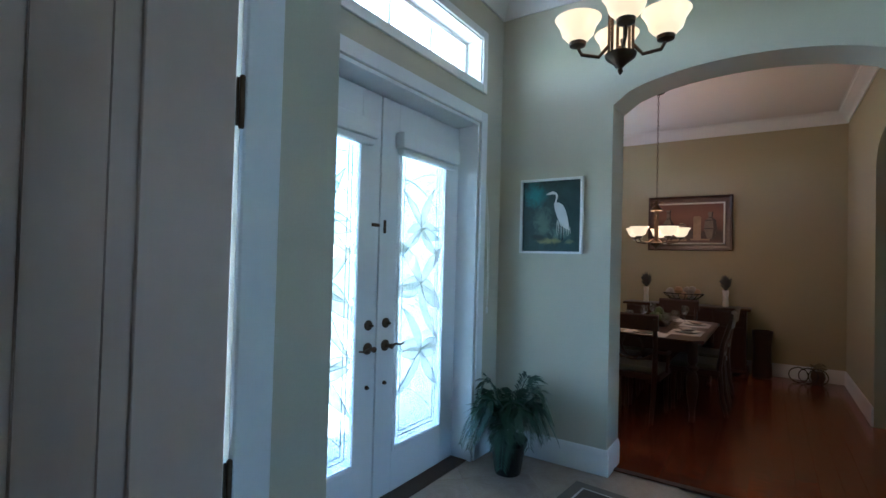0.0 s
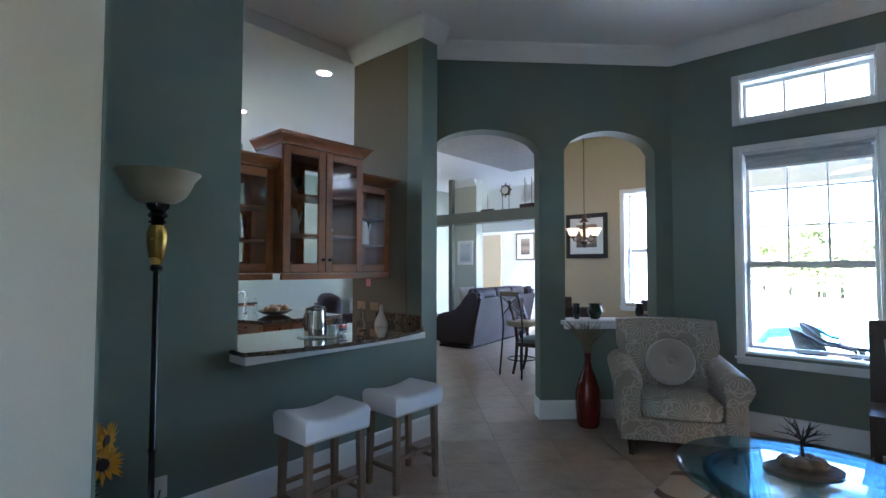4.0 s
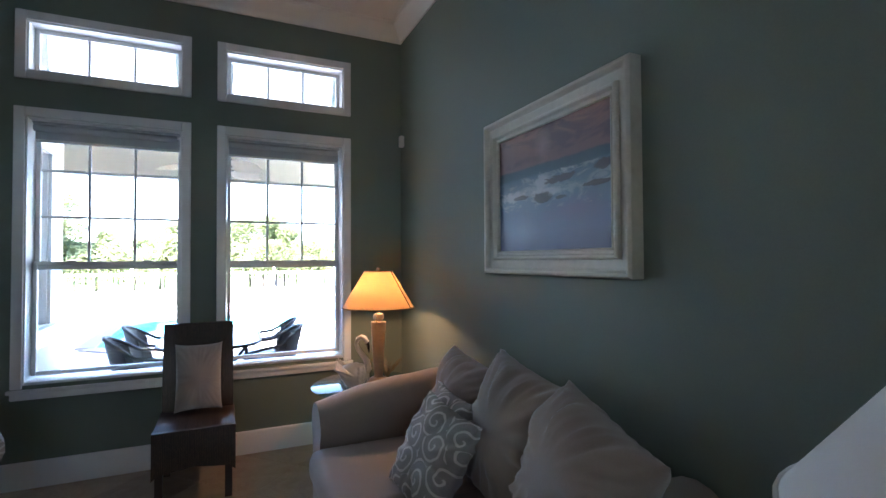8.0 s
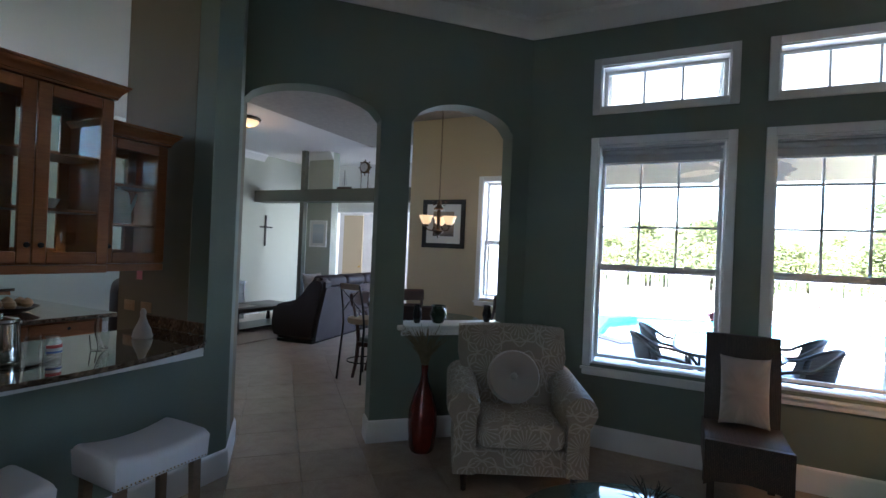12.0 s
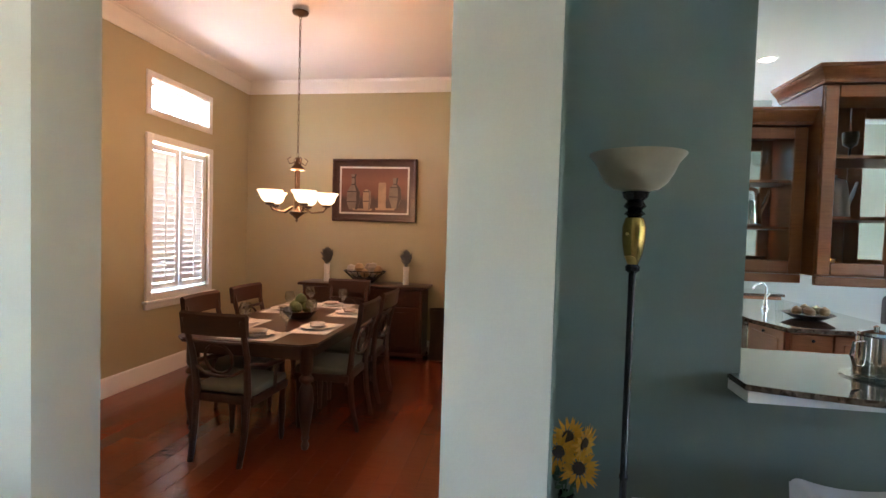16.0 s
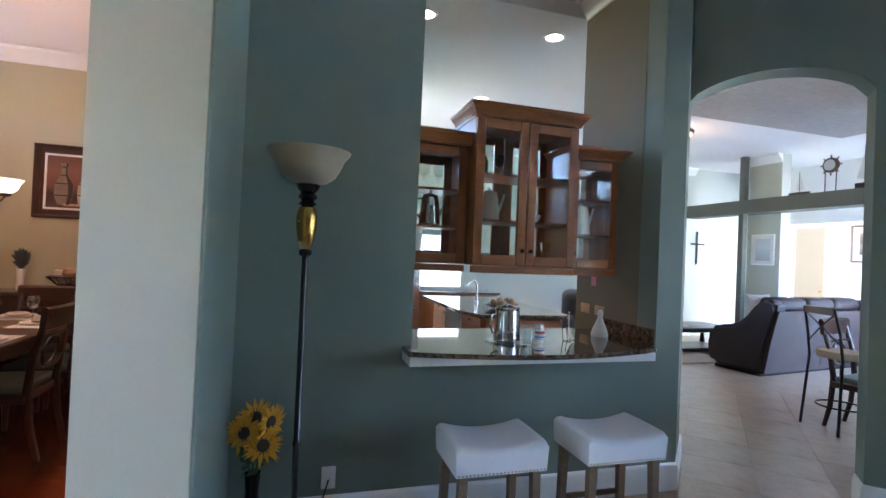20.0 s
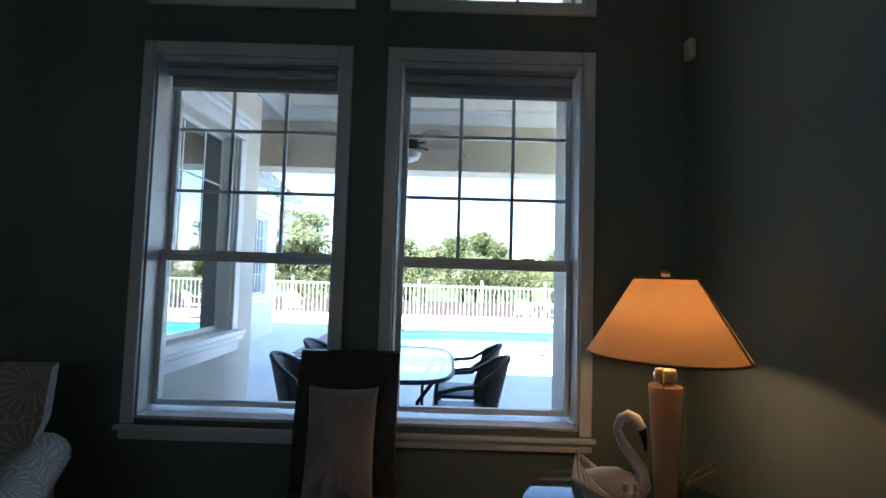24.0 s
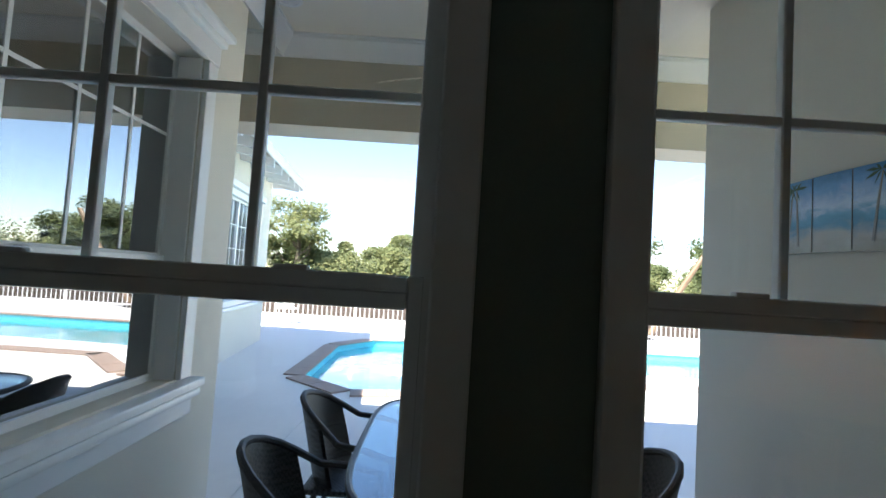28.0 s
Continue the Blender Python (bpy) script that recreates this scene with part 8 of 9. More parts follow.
def sailboat(m, s, masts):
    o = thing("model_ship", "model sailing ship with white sails on the beam", "model ship", m, "model ships")
    bm = bmn()
    rings = []
    for j in range(9):
        f = j / 8
        w = 0.045 * s * math.sin(math.pi * min(0.98, max(0.02, f))) ** 0.6
        x = (f - 0.5) * 0.5 * s
        rings.append([bm.verts.new((x, yy * w, zz * s)) for yy, zz in ((-1, 0.08), (-0.6, 0.02), (0, 0.001), (0.6, 0.02), (1, 0.08))])
    for lo, hi in zip(rings, rings[1:]):
        for i in range(4):
            bm.faces.new((lo[i], lo[i + 1], hi[i + 1], hi[i]))
        bm.faces.new((lo[4], lo[0], hi[0], hi[4]))
    part("hull", bm, "cherry_wood", o)
    for k in range(masts):
        x = (-0.14 + 0.14 * k) * s if masts > 1 else 0
        bm = bmn()
        tube(bm, [(x, 0, 0.06 * s), (x, 0, 0.55 * s)], 0.006 * s, 6)
        part("mast", bm, "dark_wood", o)
        bm = bmn()
        prism(bm, [(x + 0.01 * s, 0.12 * s), (x + 0.12 * s, 0.14 * s), (x + 0.02 * s, 0.52 * s)], -0.003, 0.003, Matrix.Rotation(radians(90), 4, "X"))
        prism(bm, [(x - 0.01 * s, 0.12 * s), (x - 0.09 * s, 0.15 * s), (x - 0.012 * s, 0.44 * s)], -0.003, 0.003, Matrix.Rotation(radians(90), 4, "X"))
        part("sail", bm, "stool_cloth", o)


sailboat(pose(9.38, 7.73, 2.661, 0, 0, -90), 0.7, 1)
sailboat(pose(9.38, 6.62, 2.661, 0, 0, -90), 1.15, 3)
kc = thing("mantel_clock", "small dark wheel-shaped clock on thin legs", "clock", pose(9.38, 7.25, 2.661, 0, 0, -90))
bm = bmn()
lathe(bm, [(0.10, -0.03), (0.115, -0.02), (0.115, 0.02), (0.10, 0.03)], 24, (0, 0, 0.42), Matrix.Rotation(radians(90), 4, "X"))
part("dial", bm, "bronze", kc)
for k in range(8):
    a = radians(45 * k)
    bm = bmn()
    tube(bm, [(0.11 * math.cos(a), 0, 0.42 + 0.11 * math.sin(a)), (0.135 * math.cos(a), 0, 0.42 + 0.135 * math.sin(a)), (0.16 * math.cos(a), 0, 0.42 + 0.16 * math.sin(a))], [0.006, 0.012, 0.007], 6)
    part("wheel_handle", bm, "bronze", kc)
bm = bmn()
lathe(bm, [(0.001, 0.0), (0.085, 0.0), (0.085, 0.003), (0.001, 0.003)], 24, (0, -0.031, 0.42), Matrix.Rotation(radians(90), 4, "X"))
part("clock_face", bm, "steel", kc)
for x in (-0.08, 0.08):
    bm = bmn()
    tube(bm, [(x, 0, 0.001), (x, 0, 0.40)], 0.008, 6)
    part("leg", bm, "bronze", kc)

# ---- breakfast nook ----
plain("frame_black", (0.012, 0.011, 0.010), 0.6, var=0.2, scale=60)
sill = thing("ledge", "white stone ledge in the arched pass-through", "ledge", pose(5.49, 3.43, 0.90, 0, 0, -45))
bm = bmn()
box(bm, (-0.50, -0.05, 0.001), (0.53, 0.24, 0.04), 0.008, 2)
box(bm, (-0.47, -0.03, -0.045), (0.50, -0.001, 0.0005), 0.008, 2)
part("slab", bm, "trim_white", sill)
picture("picture", "black framed print with a white mat", pose(7.87, 5.09, 1.59, 0, 0, -90), 0.66, 0.68, 0.065, 0.03, "frame_black", "print_art", 0.10)


def chandelier(m, arms, radius, drop, chain, label, shade_r=0.085, lit="bulb_glass", cage=0.05):
    """Arms with upward bell shades; z = 0 at the lowest tip, drop is the body's height."""
    o = thing("chandelier", label, "chandelier", m)
    bm = bmn()
    lathe(bm, [(0.002, 0), (0.012, 0.015), (0.008, 0.03), (0.03, 0.05), (0.062, 0.075), (0.066, 0.09), (0.03, 0.10), (0.02, 0.12)], 20)
    part("finial", bm, "bronze", o)
    for k in range(6):
        a = radians(60 * k)
        bm = bmn()
        tube(bm, [(cage * math.cos(a), cage * math.sin(a), 0.10), (cage * math.cos(a), cage * math.sin(a), drop - 0.10)], 0.007, 6)
        part("rod", bm, "bronze", o)
    bm = bmn()
    lathe(bm, [(0.06, drop - 0.11), (0.065, drop - 0.10), (0.03, drop - 0.06), (0.018, drop - 0.02), (0.022, drop)], 18)
    part("crown_piece", bm, "bronze", o)
    for k in range(4):
        a = radians(45 + 90 * k)
        bm = bmn()
        tube(bm, [(0.02 * math.cos(a), 0.02 * math.sin(a), drop - 0.04), (0.07 * math.cos(a), 0.07 * math.sin(a), drop - 0.06), (0.09 * math.cos(a), 0.09 * math.sin(a), drop - 0.02), (0.06 * math.cos(a), 0.06 * math.sin(a), drop)], 0.005, 6)
        part("scroll", bm, "bronze", o)
    for k in range(arms):
        a = radians(360 * k / arms + 20)
        c, s = math.cos(a), math.sin(a)
        bm = bmn()
        tube(bm, [(0.05 * c, 0.05 * s, 0.13), (0.5 * radius * c, 0.5 * radius * s, 0.085), (0.9 * radius * c, 0.9 * radius * s, 0.10), (radius * c, radius * s, 0.135)], 0.008, 8)
        lathe(bm, [(0.01, 0.13), (0.035, 0.14), (0.038, 0.155), (0.02, 0.16)], 12, (radius * c, radius * s, 0))
        arm = part("arm", bm, "bronze", o)
        bm = bmn()
        R = shade_r
        lathe(bm, [(0.03, 0.161), (0.45 * R, 0.165), (0.68 * R, 0.19), (0.78 * R, 0.225), (1.0 * R, 0.26), (0.97 * R, 0.262), (0.74 * R, 0.228), (0.62 * R, 0.19), (0.2 * R, 0.175)], 24, (radius * c, radius * s, 0))
        part("shade", bm, lit, arm, "lit amber bell glass shade")
    n = int(chain / 0.045)
    bm = bmn()
    for i in range(n):
        z = drop + 0.005 + i * 0.045
        r = Matrix.Rotation(radians(90 * (i % 2)), 4, "Z")
        pts = [(0.009 * math.cos(2 * math.pi * j / 8), 0, z + 0.024 + 0.028 * math.sin(2 * math.pi * j / 8)) for j in range(8)]
        tube(bm, [r @ Vector(p) for p in pts], 0.0028, 5, True)
    part("chain", bm, "bronze", o)
    bm = bmn()
    top = drop + n * 0.045
    lathe(bm, [(0.012, top - 0.01), (0.03, top + 0.0), (0.065, top + 0.012), (0.07, top + 0.028), (0.06, top + 0.03)], 24)
    part("canopy", bm, "bronze", o)
    return o


chandelier(pose(6.9, 4.35, 1.70), 3, 0.16, 0.45, 3.469 - 1.70 - 0.45 - 0.03, "bronze nook chandelier with lit bell shades", cage=0.014)
lamp_point("nook_chandelier_bulbs", (6.9, 4.35, 2.05), 0.14, WARM, 0.1)
chandelier(pose(-0.655, 6.017, 1.606), 5, 0.25, 0.56, 3.449 - 1.606 - 0.56 - 0.03, "bronze dining chandelier with five lit bell shades", 0.105, cage=0.016)
lamp_point("dining_chandelier_bulbs", (-0.655, 6.017, 2.0), 1.05, (1.0, 0.52, 0.27), 0.15)
chandelier(pose(-0.15, 2.31, 2.27), 4, 0.18, 0.50, 3.499 - 2.27 - 0.50 - 0.03, "bronze foyer chandelier with lit amber bell shades", 0.10)
lamp_point("foyer_chandelier_bulbs", (-0.15, 2.31, 2.62), 0.085, WARM, 0.12)


def wood_chair(name, m, label, group, seat_h=0.46, mat="cherry_wood", arms=False):
    """A turned dining chair with a ring back and a padded seat; it faces -y."""
    o = thing(name, label, "chair", m, group)
    for s in (-1, 1):
        bm = bmn()
        lathe(bm, [(0.013, 0.001), (0.02, 0.06), (0.017, 0.09), (0.026, 0.22), (0.022, 0.34), (0.028, seat_h - 0.07)], 10, (s * 0.205, -0.19, 0))
        part("leg", bm, mat, o)
        bm = bmn()
        tube(bm, [(s * 0.18, 0.28, 0.001), (s * 0.185, 0.235, 0.20), (s * 0.19, 0.212, seat_h), (s * 0.20, 0.24, 0.70), (s * 0.205, 0.315, 0.965)], [0.018, 0.022, 0.026, 0.022, 0.019], 8)
        part("back_post", bm, mat, o)
    bm = bmn()
    box(bm, (-0.235, -0.225, seat_h - 0.075), (0.235, 0.215, seat_h - 0.02), 0.008, 2)
    part("seat_frame", bm, mat, o)
    bm = bmn()
    box(bm, (-0.228, -0.222, seat_h - 0.0195), (0.228, 0.19, seat_h + 0.035), 0.024, 4)
    part("seat", bm, "seat_sage", o, "sage green padded seat")
    bm = bmn()
    rows = []
    for j in range(7):
        a = 2 * j / 6 - 1
        y = 0.298 + 0.02 * (1 - a * a)
        rows.append([bm.verts.new((a * 0.235, y + d, z)) for d, z in ((-0.020, 0.855), (0.010, 0.855), (0.026, 0.965), (0.030, 0.99), (0.012, 1.005), (-0.012, 0.985))])
    for lo, hi in zip(rows, rows[1:]):
        for i in range(6):
            bm.faces.new((lo[i], lo[(i + 1) % 6], hi[(i + 1) % 6], hi[i]))
    bm.faces.new(rows[0])
    bm.faces.new(rows[-1][::-1])
    part("crest_rail", bm, mat, o)
    bm = bmn()
    tube(bm, [(-0.19, 0.258, 0.80), (0, 0.272, 0.80), (0.19, 0.258, 0.80)], 0.014, 7)
    part("cross_rail", bm, mat, o)
    bm = bmn()
    tube(bm, [(0.10 * math.cos(2 * math.pi * i / 20), 0.25 + 0.02 * math.sin(2 * math.pi * i / 20), 0.69 + 0.10 * math.sin(2 * math.pi * i / 20)) for i in range(20)], 0.010, 7, True)
    tube(bm, [(-0.185, 0.23, 0.63), (-0.10, 0.245, 0.585), (0, 0.245, 0.575), (0.10, 0.245, 0.585), (0.185, 0.23, 0.63)], 0.011, 7)
    part("ring_splat", bm, mat, o)
    if arms:
        for s in (-1, 1):
            bm = bmn()
            tube(bm, [(s * 0.20, 0.235, 0.66), (s * 0.245, 0.10, 0.63), (s * 0.25, -0.08, 0.612), (s * 0.24, -0.13, 0.612)], [0.013, 0.016, 0.018, 0.02], 8)
            tube(bm, [(s * 0.247, -0.06, 0.605), (s * 0.25, -0.02, 0.54), (s * 0.235, -0.04, seat_h - 0.03)], 0.013, 8)
            part("armrest", bm, mat, o)
    return o


plain("seat_sage", (0.16, 0.17, 0.14), 0.85, var=0.1, scale=200, sheen=0.2)
nk = thing("nook_table", "round glass topped breakfast table", "table", pose(6.9, 4.35, 0))
bm = bmn()
lathe(bm, [(0.55, 0.735), (0.56, 0.74), (0.55, 0.748), (0.001, 0.748)], 36)
part("glass_top", bm, "table_glass", nk)
bm = bmn()
lathe(bm, [(0.28, 0.002), (0.26, 0.04), (0.08, 0.08), (0.05, 0.3), (0.08, 0.5), (0.06, 0.6), (0.2, 0.733)], 20)
part("pedestal", bm, "dark_wood", nk)
for x, y, r in ((6.30, 4.10, 105), (7.30, 4.85, -40), (7.35, 3.85, -120), (6.7, 4.95, 10)):
    wood_chair("nook_chair", pose(x, y, 0, 0, 0, r), "brown wooden breakfast chair", "breakfast chairs")


def counter_stool(m):
    o = thing("counter_stool", "black metal counter stool with a tan seat", "stool", m)
    for x in (-0.17, 0.17):
        bm = bmn()
        tube(bm, [(x * 1.15, -0.2, 0.002), (x, -0.17, 0.66)], 0.012, 8)
        part("leg", bm, "black_metal", o)
        bm = bmn()
        tube(bm, [(x * 1.15, 0.22, 0.002), (x, 0.17, 0.66), (x * 0.98, 0.20, 0.9), (x * 0.9, 0.25, 1.12)], 0.012, 8)
        part("leg", bm, "black_metal", o)
    bm = bmn()
    lathe(bm, [(0.19, 0.662), (0.20, 0.69), (0.19, 0.725), (0.001, 0.735)], 24)
    part("seat", bm, "tan_cloth", o)
    bm = bmn()
    tube(bm, [(0.18 * math.cos(2 * math.pi * i / 20), 0.19 * math.sin(2 * math.pi * i / 20), 0.22) for i in range(20)], 0.008, 6, True)
    part("foot_ring", bm, "black_metal", o)
    bm = bmn()
    box(bm, (-0.155, 0.238, 1.06), (0.155, 0.262, 1.13), 0.008)
    part("crest", bm, "oak_weathered", o)
    bm = bmn()
    tube(bm, [(-0.16, 0.19, 0.80), (0, 0.225, 0.95), (0.15, 0.24, 1.07)], 0.006, 6)
    tube(bm, [(0.16, 0.19, 0.80), (0, 0.225, 0.95), (-0.15, 0.24, 1.07)], 0.006, 6)
    part("back_bars", bm, "black_metal", o)


counter_stool(pose(6.51, 5.08, 0, 0, 0, 80))
plain("pot_green", (0.022, 0.040, 0.026), 0.12, var=0.4, scale=25)
for name, x, mat, label in (("green_pot", 5.40, "pot_green", "squat green glazed pot on the ledge"), ("candle_holder", 5.27, "black_gloss", "small dark figurine on the ledge"), ("candle_holder", 5.72, "black_gloss", "small dark jar on the ledge")):
    bm = bmn()
    k = 1.0 if name == "green_pot" else 0.55
    lathe(bm, [(0.04 * k, 0), (0.055 * k, 0.02), (0.075 * k, 0.07), (0.06 * k, 0.115), (0.05 * k, 0.13), (0.065 * k, 0.15), (0.058 * k, 0.15), (0.03 * k, 0.1)], 20)
    if k == 1.0:
        for s in (-1, 1):
            tube(bm, [(s * 0.055, 0, 0.135), (s * 0.085, 0, 0.145), (s * 0.095, 0, 0.115), (s * 0.072, 0, 0.085)], 0.006, 7)
    ob = single(name, bm, mat, label, "ornament")
    ob.matrix_basis = pose(x + 0.06, 8.92 - x + 0.06, 0.941)

# ---- foyer ----
pp = thing("potted_palm", "green parlour palm in a black pot", "plant", pose(-1.08, 3.22, 0))
bm = bmn()
lathe(bm, [(0.085, 0.001), (0.09, 0.01), (0.12, 0.20), (0.13, 0.21), (0.13, 0.235), (0.115, 0.235), (0.10, 0.19), (0.001, 0.185)], 24)
part("pot", bm, "black_gloss", pp)
rp = random.Random(9)
for k in range(22):
    a, ln, up = k * 2.4 + rp.uniform(-0.2, 0.2), rp.uniform(0.24, 0.38), rp.uniform(0.30, 0.46)
    up *= 0.75 + 0.35 * (k % 3 == 0)
    pts = []
    for j in range(12):
        f = j / 11
        z = 0.19 + up * math.sin(min(1.0, f * 1.25) * 1.75) * 1.15 - 0.30 * f ** 3
        pts.append(Vector((max(-0.24, ln * f * math.cos(a)), min(0.30, ln * f * math.sin(a)), max(0.05, z))))
    bm = bmn()
    tube(bm, pts, [0.005 - 0.0003 * j for j in range(12)], 5)
    for j in range(3, 12):
        for q in (0, 0.25, 0.5, 0.75):
            p = pts[j - 1].lerp(pts[j], q)
            d = (pts[j] - pts[j - 1]).normalized()
            sd = d.cross(Vector((0, 0, 1))).normalized()
            for s in (-1, 1):
                l = 0.14 * math.sin(math.pi * (0.15 + 0.75 * (j - 2 + q) / 10)) * rp.uniform(0.85, 1.1)
                e = p + (sd * s * 0.85 + d * 0.7 + Vector((0, 0, -0.12))).normalized() * l + Vector((0, 0, -0.18 * l))
                e.x, e.y, e.z = max(e.x, -0.26), min(e.y, 0.33), max(e.z, 0.02)
                w = d * 0.0075
                mid = p.lerp(e, 0.5) + Vector((0, 0, 0.12 * l))
                bm.faces.new([bm.verts.new(v) for v in (p, mid + w, e, mid - w)])
    part("frond", bm, "palm_dark", pp, crease=180)
bm = bmn()
plain("rug_taupe", (0.16, 0.14, 0.12), 0.95, var=0.2, scale=160, relief=0.6, dist=0.003)
plain("rug_field", (0.055, 0.042, 0.034), 0.95, var=0.25, scale=140, relief=0.6, dist=0.003)
mat_ = thing("entry_rug", "dark brown rug with a pale border stripe in the foyer", "rug", pose(-0.10, 2.52, 0.001, 0, 0, -5))
for nm, mt, a, b_, z in (("border", "rug_taupe", 0.62, 0.80, 0.008), ("stripe", "stool_cloth", 0.55, 0.73, 0.0095), ("field", "rug_field", 0.535, 0.715, 0.011)):
    bm = bmn() if nm != "border" else bm
    box(bm, (-a, -b_, 0), (a, b_, z), 0.003)
    part(nm, bm, mt, mat_)

cd_ = thing("shade_cord", "thin white shade cord hanging beside the front door", "cord", pose(-1.335, 3.335, 1.06))
bm = bmn()
tube(bm, [(-0.01, -0.03, 0.95), (-0.006, -0.01, 0.6), (0, 0, 0.3), (0, 0, 0.05)], 0.002, 5)
tube(bm, [(-0.01, -0.03, 0.95), (-0.002, 0.012, 0.6), (0, 0.02, 0.22), (0, 0.004, 0.06)], 0.002, 5)
part("cord", bm, "plastic_white", cd_)
bm = bmn()
lathe(bm, [(0.004, 0), (0.009, 0.005), (0.008, 0.04), (0.003, 0.055)], 10)
part("tassel", bm, "plastic_white", cd_)

# ---- dining room ----
plain("lavender", (0.105, 0.105, 0.10), 0.9, var=0.4, scale=60)
sp_ = picture("picture", "still life of tall jars in a wide brown frame", pose(-1.121, 8.03, 1.665, 0, 0, 0), 1.106, 0.795, 0.095, 0.045, "cherry_wood", "still_art", 0.022, 2)
RX = Matrix.Rotation(radians(90), 4, "X")
plain("jar_pale", (0.40, 0.27, 0.17), 0.5, var=0.3, scale=14)
plain("jar_shade", (0.035, 0.016, 0.011), 0.5, var=0.3, scale=14)
plain("jar_dark", (0.20, 0.145, 0.11), 0.5, var=0.35, scale=14)
for x, prof, mt in ((0.28, [(0.055, 0.15), (0.09, 0.25), (0.085, 0.38), (0.03, 0.47), (0.025, 0.56), (0.04, 0.60)], "jar_dark"), (0.46, [(0.04, 0.15), (0.055, 0.26), (0.05, 0.38), (0.02, 0.41)], "jar_pale"), (0.66, [(0.05, 0.17), (0.05, 0.48), (0.04, 0.50)], "jar_pale"), (0.83, [(0.04, 0.17), (0.085, 0.32), (0.07, 0.44), (0.025, 0.48), (0.035, 0.56)], "jar_dark"), (0.40, [(0.12, 0.14), (0.13, 0.165)], "jar_pale"), (0.70, [(0.12, 0.15), (0.13, 0.175)], "jar_pale")):
    bm = bmn()
    prism(bm, [(x + r, z) for r, z in prof] + [(x - r, z) for r, z in reversed(prof)], 0.021, 0.0235, RX)
    jar = part("painted_jar", bm, mt, sp_)
    if len(prof) > 3:
        bm = bmn()
        prism(bm, [(x + q * 0.98, z) for q, z in prof] + [(x + q * 0.45, z) for q, z in reversed(prof)], 0.0236, 0.0240, RX)
        part("painted_shade", bm, "jar_shade" if mt == "jar_dark" else "jar_dark", jar)
        bm = bmn()
        for k in range(1, len(prof) - 1):
            q, z = prof[k]
            box(bm, (x - q * 0.95, -0.0246, z - 0.006), (x + q * 0.5, -0.0242, z + 0.006))
        part("painted_bands", bm, "jar_shade", jar)


def dining_table():
    o = thing("dining_table", "dark cherry dining table with turned legs", "table", pose(-0.615, 6.02, 0))
    bm = bmn()
    w, l, c = 0.535, 0.92, 0.09
    prism(bm, [(-w + c, -l), (w - c, -l), (w, -l + c), (w, l - c), (w - c, l), (-w + c, l), (-w, l - c), (-w, -l + c)], 0.735, 0.765)
    bmesh.ops.bevel(bm, geom=[e for e in bm.edges if abs(e.verts[0].co.z - e.verts[1].co.z) < 1e-5], offset=0.008, segments=2, affect="EDGES")
    part("tabletop", bm, "cherry_wood", o)
    bm = bmn()
    for a, b_ in (((-0.44, -0.83), (0.44, -0.805)), ((-0.44, 0.805), (0.44, 0.83)), ((-0.46, -0.80), (-0.435, 0.80)), ((0.435, -0.80), (0.46, 0.80))):
        box(bm, (*a, 0.64), (*b_, 0.734))
    part("apron", bm, "cherry_wood", o)
    for x in (-0.435, 0.435):
        for y in (-0.80, 0.80):
            bm = bmn()
            lathe(bm, [(0.02, 0.001), (0.03, 0.03), (0.018, 0.06), (0.03, 0.08), (0.022, 0.10), (0.045, 0.24), (0.055, 0.36), (0.045, 0.44), (0.028, 0.47), (0.05, 0.49), (0.05, 0.51), (0.03, 0.53), (0.045, 0.56), (0.045, 0.735)], 18, (x, y, 0))
            part("leg", bm, "cherry_wood", o)


dining_table()
ch = wood_chair("dining_chair", pose(-0.635, 5.165, 0, 0, 0, 177), "dark cherry ring-back armchair with a sage seat", "chairs round the dining table", arms=True)
sd = wood_chair("dining_chair", pose(-0.20, 5.765, 0, 0, 0, -90), "dark cherry ring-back dining chair with a sage seat", "chairs round the dining table")
copy_thing(ch, pose(-0.56, 6.87, 0, 0, 0, 2))
for x, y, r in ((-0.20, 6.40, -92), (-0.97, 5.63, 92), (-0.98, 6.29, 88)):
    copy_thing(sd, pose(x, y, 0, 0, 0, r))


def place_setting(x, y, r):
    bm = bmn()
    box(bm, (-0.21, -0.15, 0), (0.21, 0.15, 0.003), 0.001)
    ob = single("placemat", bm, "stool_cloth", "cream woven placemat on the dining table", "placemat", group="placemats")
    ob.matrix_basis = pose(x, y, 0.7655, 0, 0, r)
    bm = bmn()
    lathe(bm, [(0.07, 0), (0.10, 0.004), (0.135, 0.016), (0.134, 0.018), (0.09, 0.008), (0.001, 0.006)], 28)
    ob = single("plate", bm, "plastic_white", "white dinner plate on a placemat", "plate", group="plates")
    ob.matrix_basis = pose(x, y, 0.769)
    bm = bmn()
    cushion(bm, 0.16, 0.12, 0.035, Matrix.Rotation(radians(r + 25), 4, "Z"), 6, 6)
    ob = single("napkin", bm, "pillow_plain", "folded cloth napkin on a plate", "napkin", group="napkins", crease=180)
    ob.matrix_basis = pose(x, y, 0.80)
    g = Matrix.Rotation(radians(r), 4, "Z") @ Vector((0.17, 0.13, 0))
    bm = bmn()
    lathe(bm, [(0.035, 0), (0.035, 0.003), (0.005, 0.01), (0.004, 0.09), (0.02, 0.10), (0.043, 0.13), (0.046, 0.165), (0.036, 0.205), (0.034, 0.205), (0.043, 0.165), (0.04, 0.132), (0.001, 0.104)], 20)
    ob = single("wine_glass", bm, "crystal", "clear balloon wine glass on the dining table", "glass", group="wine glasses")
    ob.matrix_basis = pose(x + g.x, y + g.y, 0.7655)


